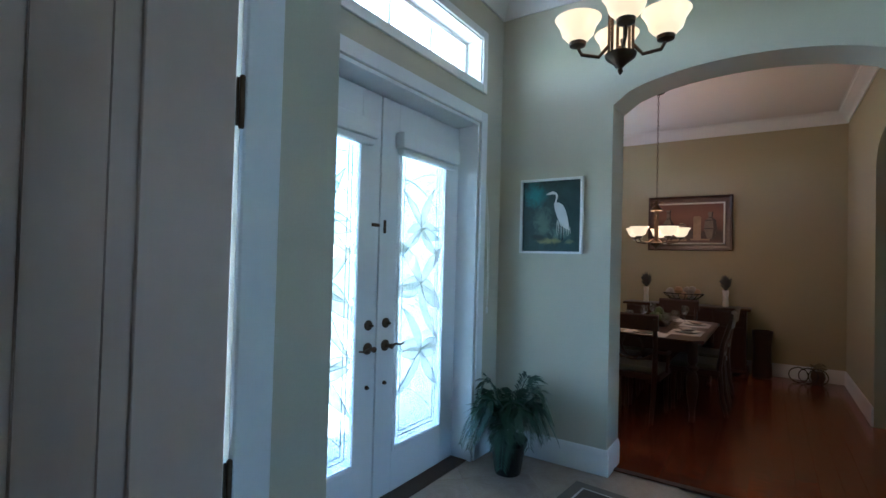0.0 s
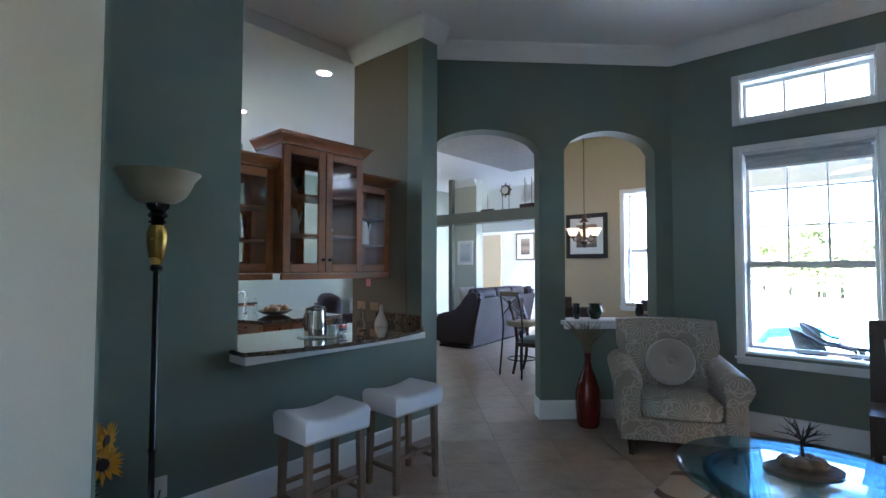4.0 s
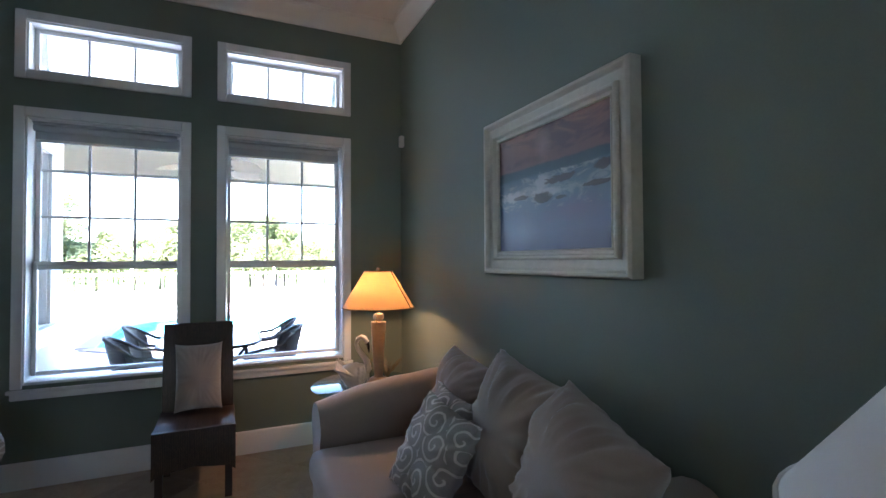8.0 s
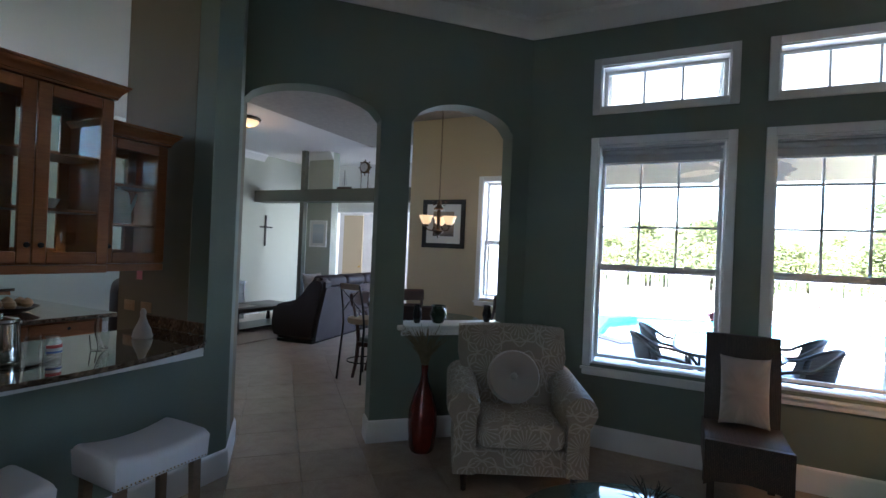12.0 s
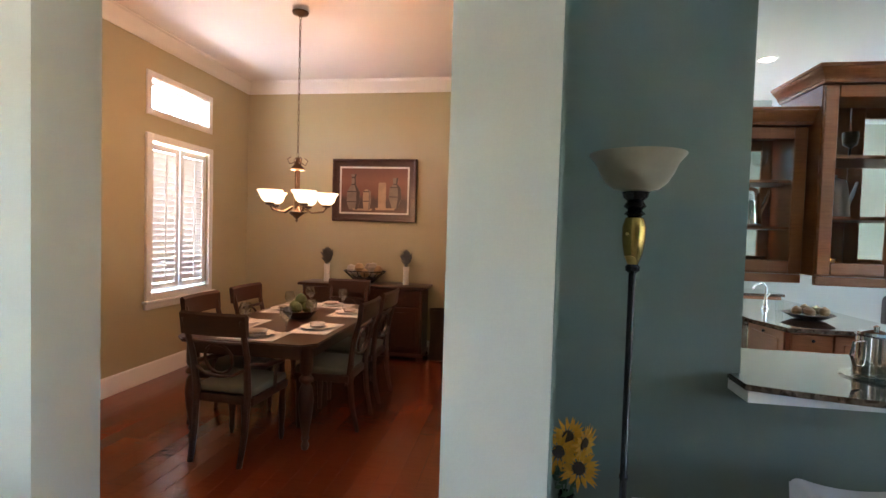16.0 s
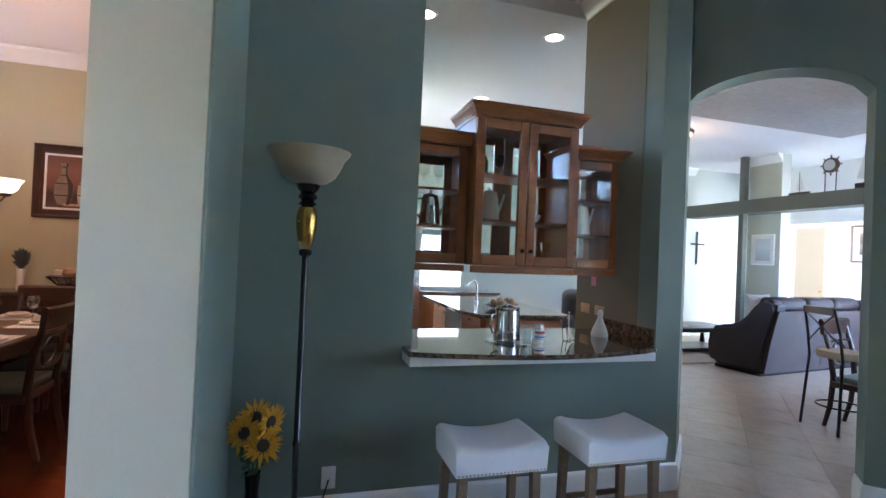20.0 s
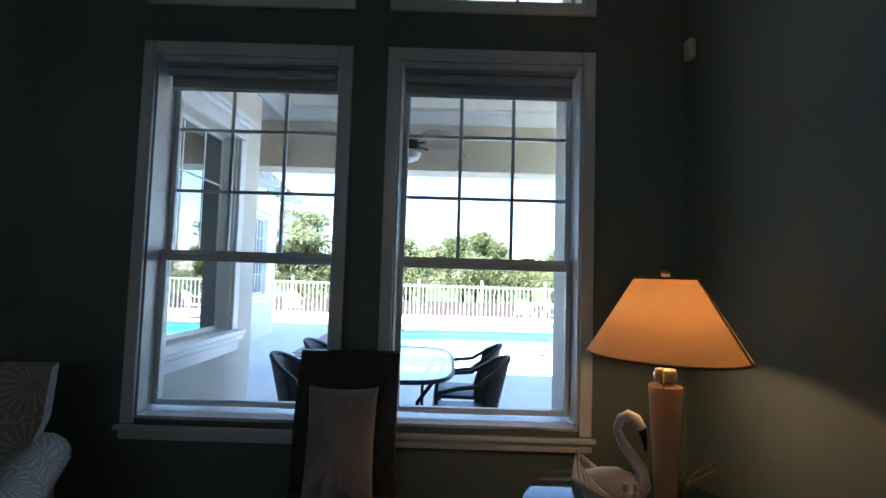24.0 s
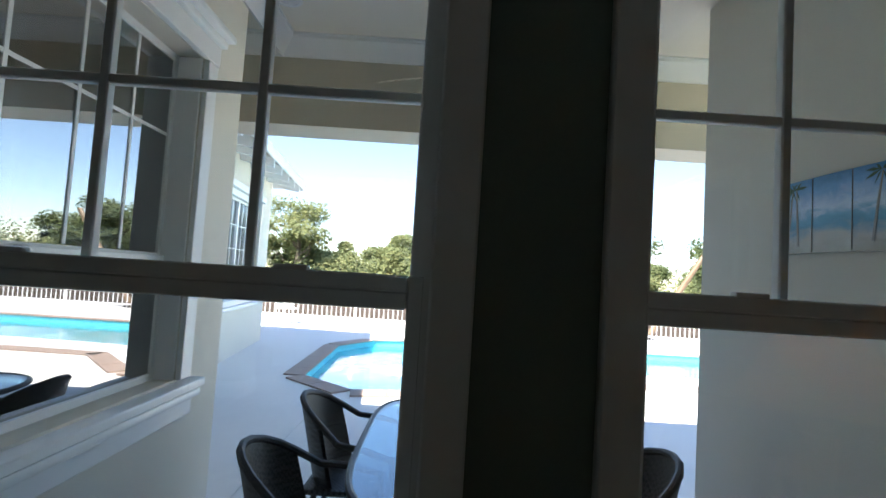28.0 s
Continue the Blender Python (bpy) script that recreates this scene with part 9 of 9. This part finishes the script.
for x, y, r in ((-0.615, 5.30, 0), (-0.29, 5.66, 90), (-0.29, 6.40, 90), (-0.94, 5.66, -90), (-0.94, 6.40, -90), (-0.615, 6.76, 180)):
    place_setting(x, y, r)
db = thing("fruit_bowl", "dark bowl of green artichokes on the dining table", "bowl", pose(-0.615, 6.03, 0.7655))
bm = bmn()
lathe(bm, [(0.07, 0), (0.10, 0.015), (0.155, 0.075), (0.15, 0.077), (0.09, 0.025), (0.001, 0.02)], 26)
part("bowl", bm, "bronze", db)
plain("artichoke", (0.07, 0.10, 0.035), 0.7, var=0.4, scale=40, relief=0.9, dist=0.01)
for x, y, z in ((0.06, 0.02, 0.05), (-0.06, 0.03, 0.05), (0.0, -0.07, 0.05), (0.0, 0.02, 0.11)):
    bm = bmn()
    lathe(bm, [(0.004, 0), (0.035, 0.01), (0.052, 0.04), (0.045, 0.075), (0.02, 0.10), (0.003, 0.108)], 12, (x, y, z))
    part("artichoke", bm, "artichoke", db)


def buffet():
    o = thing("buffet", "dark cherry buffet with drawers and panelled doors", "sideboard", pose(-1.36, 7.60, 0))
    w, d, h = 1.56, 0.42, 0.90
    bm = bmn()
    box(bm, (0.03, 0.03, 0.10), (w - 0.03, d, h - 0.035))
    part("body", bm, "cherry_wood", o)
    bm = bmn()
    box(bm, (-0.02, -0.02, h - 0.034), (w + 0.02, d + 0.0, h), 0.01, 2)
    part("top", bm, "cherry_wood", o)
    bm = bmn()
    box(bm, (0.01, 0.01, 0.06), (w - 0.01, d, 0.099), 0.008, 2)
    part("plinth", bm, "cherry_wood", o)
    for x in (0.05, w - 0.05):
        for y in (0.05, d - 0.05):
            bm = bmn()
            lathe(bm, [(0.03, 0.001), (0.045, 0.02), (0.035, 0.059)], 12, (x, y, 0))
            part("foot", bm, "cherry_wood", o)
    for k in range(4):
        x0 = 0.04 + k * (w - 0.08) / 4
        x1 = x0 + (w - 0.08) / 4 - 0.012
        for z0, z1, nm in ((0.12, 0.65, "door"), (0.67, 0.85, "drawer")):
            bm = bmn()
            box(bm, (x0 + 0.006, 0.008, z0), (x1, 0.029, z1), 0.006)
            if nm == "door":
                box(bm, (x0 + 0.06, 0.0, z0 + 0.06), (x1 - 0.054, 0.0075, z1 - 0.06), 0.006)
            q = part(nm, bm, "cherry_wood", o)
            bm = bmn()
            lathe(bm, [(0.006, 0), (0.012, 0.012), (0.002, 0.02)], 10, ((x0 + x1) / 2, 0.007, z1 - 0.07), Matrix.Rotation(radians(90), 4, "X"))
            part("knob", bm, "bronze", q)


buffet()
for x in (-1.10, -0.08):
    lv = thing("lavender_vase", "white slender vase of dried lavender on the buffet", "flowers", pose(x, 7.82, 0.9005), "buffet vases")
    bm = bmn()
    lathe(bm, [(0.035, 0), (0.038, 0.02), (0.032, 0.12), (0.04, 0.22), (0.034, 0.22), (0.02, 0.1)], 18)
    part("vase", bm, "plastic_white", lv)
    bm = bmn()
    for i in range(190):
        d = Vector((rp.gauss(0, 1), rp.gauss(0, 1), rp.gauss(0, 1))).normalized() * 0.085 * rp.uniform(0.3, 1) ** 0.5
        e = Vector((0, 0, 0.345)) + Vector((d.x, d.y, d.z * 1.2))
        k = Vector((e.x * 0.35, e.y * 0.35, 0.2 + (e.z - 0.2) * 0.55))
        tube(bm, [(0, 0, 0.16), k, k.lerp(e, 0.6), e], [0.0015, 0.002, 0.0055, 0.002], 4)
    part("lavender", bm, "lavender", lv)
wb = thing("shell_bowl", "dark wire bowl filled with pale decorative balls", "bowl", pose(-0.60, 7.80, 0.9005) @ Matrix.Scale(1.15, 4))
bm = bmn()
for z, r in ((0.005, 0.09), (0.06, 0.15), (0.13, 0.23)):
    tube(bm, [(r * math.cos(2 * math.pi * i / 28), 0.62 * r * math.sin(2 * math.pi * i / 28), z) for i in range(28)], 0.006, 6, True)
for k in range(18):
    a = 2 * math.pi * k / 18
    tube(bm, [(r * math.cos(a), 0.62 * r * math.sin(a), z) for z, r in ((0.005, 0.09), (0.06, 0.15), (0.13, 0.23))], 0.004, 5)
lathe(bm, [(0.085, 0.004), (0.14, 0.055), (0.138, 0.057), (0.001, 0.02)], 24, squash=1.0, m=Matrix.Diagonal((1, 0.6, 1, 1)))
part("wire_bowl", bm, "black_metal", wb)
for k, (x, y, z) in enumerate(((0, 0, 0.09), (0.09, 0.02, 0.10), (-0.09, 0.01, 0.10), (0.15, -0.02, 0.13), (-0.15, 0.0, 0.13), (0.04, 0.03, 0.15), (-0.05, -0.03, 0.15), (0.10, -0.03, 0.16))):
    bm = bmn()
    lathe(bm, [(0.002, -0.052), (0.035, -0.04), (0.052, 0), (0.035, 0.04), (0.002, 0.052)], 16, (x, y, z + 0.015))
    part("ball", bm, "pillow_plain" if k % 3 else "lamp_wood", wb)
bk = thing("corner_basket", "tall dark basket beside the buffet", "basket", pose(0.345, 7.80, 0))
bm = bmn()
lathe(bm, [(0.09, 0.001), (0.11, 0.02), (0.10, 0.40), (0.12, 0.62), (0.11, 0.62), (0.09, 0.4)], 18)
part("body", bm, "dark_wood", bk)
wa = thing("wine_rack", "small metal figure with a pot on the floor", "ornament", pose(0.83, 7.85, 0))
bm = bmn()
for k in range(3):
    tube(bm, [(0.10 * math.cos(2 * math.pi * i / 16) - 0.1 + 0.1 * k, -0.05, 0.10 + 0.095 * math.sin(2 * math.pi * i / 16)) for i in range(16)], 0.006, 5, True)
part("wire_frame", bm, "black_metal", wa)
bm = bmn()
lathe(bm, [(0.05, 0.002), (0.08, 0.08), (0.07, 0.14), (0.05, 0.16)], 16, (0.1, 0.03, 0))
part("pot", bm, "bronze", wa)
bm = bmn()
leaf_cloud(bm, (0.1, 0.03, 0.20), (0.08, 0.07, 0.07), 60, 0.03, rp)
part("foliage", bm, "dry_grass", wa, crease=180)
vt = thing("ceiling_vent", "white metal ceiling vent in the dining room", "vent", pose(0.83, 5.86, 3.449, 0, 0, 0))
bm = bmn()
for a, b_ in (((-0.205, -0.105), (0.205, -0.08)), ((-0.205, 0.08), (0.205, 0.105)), ((-0.205, -0.08), (-0.18, 0.08)), ((0.18, -0.08), (0.205, 0.08))):
    box(bm, (*a, -0.012), (*b_, 0))
part("frame", bm, "trim_white", vt)
for k in range(9):
    bm = bmn()
    x = -0.16 + 0.04 * k
    box(bm, (x - 0.004, -0.079, -0.011), (x + 0.012, 0.079, -0.006))
    part("slat", bm, "trim_white", vt)
bm = bmn()
box(bm, (-0.179, -0.079, -0.003), (0.179, 0.079, -0.0005))
part("backing", bm, "black_metal", vt)
wall_plate("wall_outlet", pose(-2.32, 5.35, 0.33, 0, 0, 90), "white wall outlet in the dining room")

# ---- lanai ----
plain("wicker_dark", (0.035, 0.030, 0.028), 0.5, var=0.35, scale=70, relief=0.9, dist=0.004)
plain("alu_dark", (0.03, 0.03, 0.035), 0.4, 0.5, var=0.15)
clear_glass("patio_glass", (0.50, 0.76, 0.88), 0.10, 0.22)
pt = thing("patio_table", "rounded patio table with a rippled glass top", "table", pose(7.72, 1.30, -0.05))
bm = bmn()
outl = []
for i in range(40):
    a = 2 * math.pi * i / 40
    c, s = math.cos(a), math.sin(a)
    outl.append((0.80 * math.copysign(abs(c) ** 0.5, c), 0.48 * math.copysign(abs(s) ** 0.5, s)))
prism(bm, outl, 0.725, 0.733)
part("glass_top", bm, "patio_glass", pt)
bm = bmn()
tube(bm, [(x, y, 0.722) for x, y in outl], 0.017, 8, True)
part("rim", bm, "alu_dark", pt)
for x, y in ((-0.52, -0.30), (0.52, -0.30), (-0.52, 0.30), (0.52, 0.30)):
    bm = bmn()
    tube(bm, [(x * 1.15, y * 1.2, 0.002), (x * 0.85, y * 0.7, 0.25), (x * 0.85, y * 0.7, 0.5), (x * 1.1, y * 1.15, 0.71)], 0.016, 8)
    part("leg", bm, "alu_dark", pt)


def wicker_chair(m, label="dark wicker patio chair with curved arms", weave="wicker_weave", rail="wicker_dark", group="patio chairs"):
    """A woven armchair with a barrel back; it faces -y."""
    o = thing("patio_chair", label, "chair", m, group)
    bm = bmn()
    rows = []
    for j in range(7):
        f = j / 6
        ring = []
        for i in range(9):
            a = radians(-62 + 124 * i / 8)
            r = 0.27 + 0.03 * f
            h = 0.42 + (0.42 - 0.10 * (abs(a) / 1.08) ** 2) * f
            ring.append((r * math.sin(a) * (0.85 + 0.15 * (1 - f)), -0.05 + r * math.cos(a) + 0.07 * f, h))
        rows.append(ring)
    inn = [[bm.verts.new(p) for p in ring] for ring in rows]
    out = [[bm.verts.new((p[0] * 1.05, p[1] + 0.018, p[2])) for p in ring] for ring in rows]
    for g, fl in ((inn, 0), (out, 1)):
        for lo, hi in zip(g, g[1:]):
            for i in range(8):
                q = (lo[i], lo[i + 1], hi[i + 1], hi[i])
                bm.faces.new(q if fl else q[::-1])
    part("backrest", bm, weave, o)
    bm = bmn()
    top = [Vector(p) + Vector((0, 0.008, 0.005)) for p in rows[-1]]
    tube(bm, [(-0.29, -0.24, 0.45), (-0.295, -0.22, 0.62), (-0.29, -0.08, 0.655), (-0.275, 0.06, 0.67)] + top + [(0.275, 0.06, 0.67), (0.29, -0.08, 0.655), (0.295, -0.22, 0.62), (0.29, -0.24, 0.45)], 0.017, 8)
    part("arm_rail", bm, rail, o)
    bm = bmn()
    box(bm, (-0.26, -0.26, 0.40), (0.26, 0.24, 0.435), 0.015, 2)
    part("seat", bm, weave, o)
    for s in (-1, 1):
        bm = bmn()
        tube(bm, [(s * 0.29, -0.24, 0.46), (s * 0.275, -0.25, 0.002)], 0.015, 8)
        part("leg", bm, rail, o)
        bm = bmn()
        tube(bm, [(s * 0.24, 0.16, 0.44), (s * 0.25, 0.28, 0.002)], 0.015, 8)
        part("leg", bm, rail, o)
    return o


m, t, b = nodes_of("wicker_weave")
tc = t.nodes.new("ShaderNodeTexCoord")
ck_ = t.nodes.new("ShaderNodeTexChecker")
ck_.inputs["Scale"].default_value = 70.0
ck_.inputs["Color1"].default_value, ck_.inputs["Color2"].default_value = (0.070, 0.068, 0.070, 1), (0.015, 0.014, 0.015, 1)
t.links.new(tc.outputs["Object"], ck_.inputs["Vector"])
t.links.new(ck_.outputs["Color"], b.inputs["Base Color"])
b.inputs["Roughness"].default_value = 0.4
bump(t, b, ck_.outputs["Fac"], 0.8, 0.003)
wc = wicker_chair(pose(7.36, 0.72, -0.05, 0, 0, 180))
for x, y, r in ((8.05, 0.70, 176), (7.24, 1.86, 4), (8.02, 1.84, -2)):
    copy_thing(wc, pose(x, y, -0.05, 0, 0, r))
fv = thing("flower_vase", "glass vase of purple flowers on the patio table", "flowers", pose(7.83, 1.36, 0.6835))
bm = bmn()
lathe(bm, [(0.05, 0), (0.055, 0.06), (0.04, 0.10), (0.036, 0.10), (0.04, 0.01), (0.001, 0.006)], 16)
part("vase", bm, "plastic_white", fv)
plain("purple_petal", (0.16, 0.025, 0.06), 0.7, var=0.3)
for k in range(5):
    a = k * 1.3
    e = Vector((0.07 * math.cos(a), 0.07 * math.sin(a), 0.24 + 0.03 * (k % 3)))
    bm = bmn()
    tube(bm, [(0, 0, 0.05), (e.x * 0.4, e.y * 0.4, 0.15), e], 0.004, 5)
    s_ = part("stem", bm, "palm_green", fv)
    bm = bmn()
    leaf_cloud(bm, e, (0.045, 0.045, 0.055), 90, 0.02, rp)
    part("blossom", bm, "purple_petal", s_, crease=180)


def palm_fan():
    o = thing("ceiling_fan", "white ceiling fan with palm leaf blades on a dark rod", "fan", pose(7.65, 1.26, 3.249))
    bm = bmn()
    lathe(bm, [(0.02, -0.09), (0.06, -0.07), (0.07, -0.03), (0.065, 0)], 20)
    part("canopy", bm, "alu_dark", o)
    bm = bmn()
    tube(bm, [(0, 0, -0.08), (0, 0, -0.62)], 0.013, 10)
    part("rod", bm, "alu_dark", o)
    bm = bmn()
    lathe(bm, [(0.03, -0.62), (0.085, -0.65), (0.10, -0.70), (0.09, -0.75), (0.05, -0.77)], 22)
    part("motor", bm, "alu_dark", o)
    bm = bmn()
    lathe(bm, [(0.10, -0.771), (0.12, -0.79), (0.095, -0.84), (0.04, -0.865), (0.001, -0.87)], 24)
    part("lamp_bowl", bm, "plastic_white", o)
    for k in range(5):
        a = radians(72 * k + 15)
        r = Matrix.Rotation(a, 4, "Z") @ Matrix.Translation((0, 0, -0.72)) @ Matrix.Rotation(radians(-24), 4, "X") @ Matrix.Translation((0, 0, 0.72))
        bm = bmn()
        n = 21
        mid = [(0.11 + 0.42 * i / n, 0.0, -0.72 - 0.04 * (i / n) ** 2) for i in range(n + 1)]
        for s in (-1, 1):
            prev = None
            for i in range(n + 1):
                f = i / n
                wd = 0.13 * math.sin(math.pi * (0.06 + 0.90 * f)) ** 0.6
                z = mid[i][2]
                ribs = (Vector((mid[i][0], 0, z)), Vector((mid[i][0] + 0.05, s * wd, z - 0.012 + 0.008 * (i % 2))))
                cur = [bm.verts.new(r @ p) for p in ribs]
                if prev:
                    bm.faces.new((prev[0], prev[1], cur[1], cur[0]) if s > 0 else (prev[0], cur[0], cur[1], prev[1]))
                prev = cur
        bmesh.ops.solidify(bm, geom=bm.faces[:], thickness=0.006)
        part("blade", bm, "fan_palm", o)
        bm = bmn()
        tube(bm, [r @ Vector((0.07, 0, -0.715)), r @ Vector((0.2, 0, -0.728))], 0.010, 6)
        part("blade_iron", bm, "alu_dark", o)


palm_fan()
lp = thing("wall_plaque", "painted beach scene on a ragged board on the lanai wall", "picture", pose(7.43, -0.12, 1.70, 0, 0, 180))
bm = bmn()
prism(bm, [(0, 0), (0.26, 0.0), (0.54, -0.01), (0.56, 0.03), (0.575, 0.04), (0.575, 0.25), (0.56, 0.27), (0.56, 0.31), (0.30, 0.315), (0, 0.315)], 0.004, 0.03, RX)
part("board", bm, "beach_art", lp)
plain("palm_trunk_paint", (0.34, 0.32, 0.29), 0.6, var=0.3, scale=60)
for x, lean in ((0.05, 0.03), (0.11, -0.01), (0.47, 0.04)):
    bm = bmn()
    prism(bm, [(x, 0.03), (x + 0.012, 0.03), (x + lean * 0.5 + 0.01, 0.17), (x + lean + 0.006, 0.28), (x + lean, 0.28), (x + lean * 0.5, 0.17)], 0.0305, 0.0315, RX)
    part("painted_trunk", bm, "palm_trunk_paint", lp)
for x in (0.19, 0.385):
    bm = bmn()
    box(bm, (x, -0.0312, 0.002), (x + 0.004, -0.0302, 0.312))
    part("board_seam", bm, "bark", lp)
bm = bmn()
for x, z in ((0.08, 0.28), (0.10, 0.28), (0.51, 0.285)):
    for k in range(7):
        a = radians(20 + 45 * k)
        tip = Vector((0.075 * math.cos(a), 0, 0.045 * math.sin(a) - 0.012))
        p = Vector((x, -0.0318, min(0.29, z)))
        q = p + tip
        q.z = min(q.z, 0.305)
        q.x = min(max(q.x, 0.005), 0.555)
        bm.faces.new([bm.verts.new(v) for v in (p, p.lerp(q, 0.5) + Vector((0, 0, 0.008)), q, p.lerp(q, 0.5) - Vector((0, 0, 0.006)))])
part("painted_fronds", bm, "palm_green", lp, crease=180)
# leaning boat hoist pole by the fence
hp = thing("hoist_pole", "weathered leaning pole of a boat hoist behind the fence", "pole", pose(20.2, -5.1, -0.05))
bm = bmn()
tube(bm, [(0, 0, 0.002), (0.05, -1.03, 1.56), (0.15, -1.95, 2.95)], [0.10, 0.09, 0.07], 10)
part("pole", bm, "oak_weathered", hp)
bm = bmn()
box(bm, (-0.16, -0.16, 0), (0.16, 0.16, 0.06), 0.01)
part("base_plate", bm, "alu_dark", hp)
# deck furniture by the fence
for x, y, r in ((18.4, -1.6, 30), (17.9, -2.6, 140), (18.6, 5.6, -60)):
    wicker_chair(pose(x, y, -0.05, 0, 0, r), "white metal armchair out on the sunny deck", "fence_white", "fence_white", "white deck chairs")
dt = thing("deck_table", "white round metal table by the pool fence", "table", pose(18.3, -2.0, -0.05))
bm = bmn()
lathe(bm, [(0.6, 0.70), (0.61, 0.72), (0.6, 0.73), (0.001, 0.73)], 28)
part("top", bm, "fence_white", dt)
for k in range(4):
    a = radians(45 + 90 * k)
    bm = bmn()
    tube(bm, [(0.45 * math.cos(a), 0.45 * math.sin(a), 0.002), (0.2 * math.cos(a), 0.2 * math.sin(a), 0.35), (0.4 * math.cos(a), 0.4 * math.sin(a), 0.70)], 0.02, 6)
    part("leg", bm, "fence_white", dt)

# ---- floor pieces ----
m, t, b = nodes_of("floor_tile")
o_ = t.nodes.new("ShaderNodeObjectInfo")
n1, n2 = noise_tex(t, 5, 6, None, 0.65, 0.8), noise_tex(t, 60, 4)
c = ramp(t, n1, [(0.28, (0.26, 0.185, 0.125)), (0.5, (0.39, 0.305, 0.23)), (0.74, (0.49, 0.40, 0.315))])
c = blend(t, c, ramp(t, n2, [(0.35, (0.32, 0.245, 0.175)), (0.7, (0.47, 0.38, 0.30))]), 0.35)
c = blend(t, c, ramp(t, o_.outputs["Random"], [(0.0, (0.84, 0.83, 0.82)), (1.0, (1.0, 1.0, 1.0))]), 1.0, "MULTIPLY")
t.links.new(c, b.inputs["Base Color"])
b.inputs["Roughness"].default_value = 0.32
bump(t, b, n2, 0.15, 0.002)
T = 0.46
bm = bmn()
box(bm, (-T / 2 + 0.0009, -T / 2 + 0.0009, -0.014), (T / 2 - 0.0009, T / 2 - 0.0009, 0), 0.0012)
tile = mesh_of("tile", bm, "floor_tile")
AREAS = [(-1.6, -1.2, 1.36, 3.60), (1.2, -0.27, 5.95, 4.55), (4.0, 2.95, 7.9, 10.0), (7.9, 5.3, 11.0, 10.0), (1.36, 4.5, 4.2, 9.2)]
near, far = [], []
# tiles that run under the plank floor lie a little lower
sunk = lambda x, y: -0.004 if x < 1.63 and y > 3.38 else 0.0
for i in range(-40, 60):
    for j in range(-40, 60):
        x, y = 1.0 + (i + j) * T * D2, 1.0 + (i - j) * T * D2
        if any(a - 0.2 < x < c_ + 0.2 and b_ - 0.2 < y < d_ + 0.2 for a, b_, c_, d_ in AREAS) and not (x < 0.95 and y > 4.05):
            (near if x < 8.0 and y < 6.2 and y > -0.4 and not (x < 4 and y > 4.9) else far).append((x, y))
near.sort(key=lambda p: (p[0] - 4.0) ** 2 + (p[1] - 2.8) ** 2)
far += near[300:]
for x, y in near[:300]:
    ob = new("tile", tile)
    ob.parent = floor
    ob.matrix_basis = pose(x, y, sunk(x, y), 0, 0, 45)
vs, fs = [], []
h_ = T / 2 - 0.0005
for x, y in far:
    k = len(vs)
    for dx, dy in ((-h_, -h_), (h_, -h_), (h_, h_), (-h_, h_)):
        vs.append((x + (dx - dy) * D2, y + (dx + dy) * D2, sunk(x, y) - 0.0005))
    fs.append((k, k + 1, k + 2, k + 3))
me = bpy.data.meshes.new("far_tiles")
me.from_pydata(vs, [], fs)
me.materials.append(MATS["floor_tile"])
ob = new("far_tiles", me)
ob.parent = floor
tagged(ob, kind="stuff")

PW = 0.13
rq = random.Random(4)
planks = {}
for L in (0.9, 1.2, 1.5):
    bm = bmn()
    box(bm, (-PW / 2 + 0.0003, 0.0003, -0.011), (PW / 2 - 0.0003, L - 0.0003, 0), 0.0007)
    planks[L] = mesh_of("plank", bm, "floor_wood")
x = -2.30
while x < 1.22:
    y = 3.72 + rq.uniform(-0.8, 0)
    while y < 8.02:
        L = rq.choice((0.9, 1.2, 1.5))
        y1 = min(y + L, 8.03)
        if y1 > 3.76 and y1 - max(y, 3.724) > 0.05:
            ob = new("plank", planks[L])
            ob.parent = floor_dining
            y0 = max(y, 3.724)
            ob.matrix_basis = Matrix.Translation((x + PW / 2, y0, 0)) @ Matrix.Diagonal((1, (y1 - y0) / L, 1, 1))
        y += L
    x += PW
bm = bmn()
box(bm, (-0.51, 3.69, 0.0005), (1.02, 3.75, 0.010), 0.003)
build("trim_dining_threshold", bm, "cherry_wood", "dark wood threshold between tile and planks", "trim")
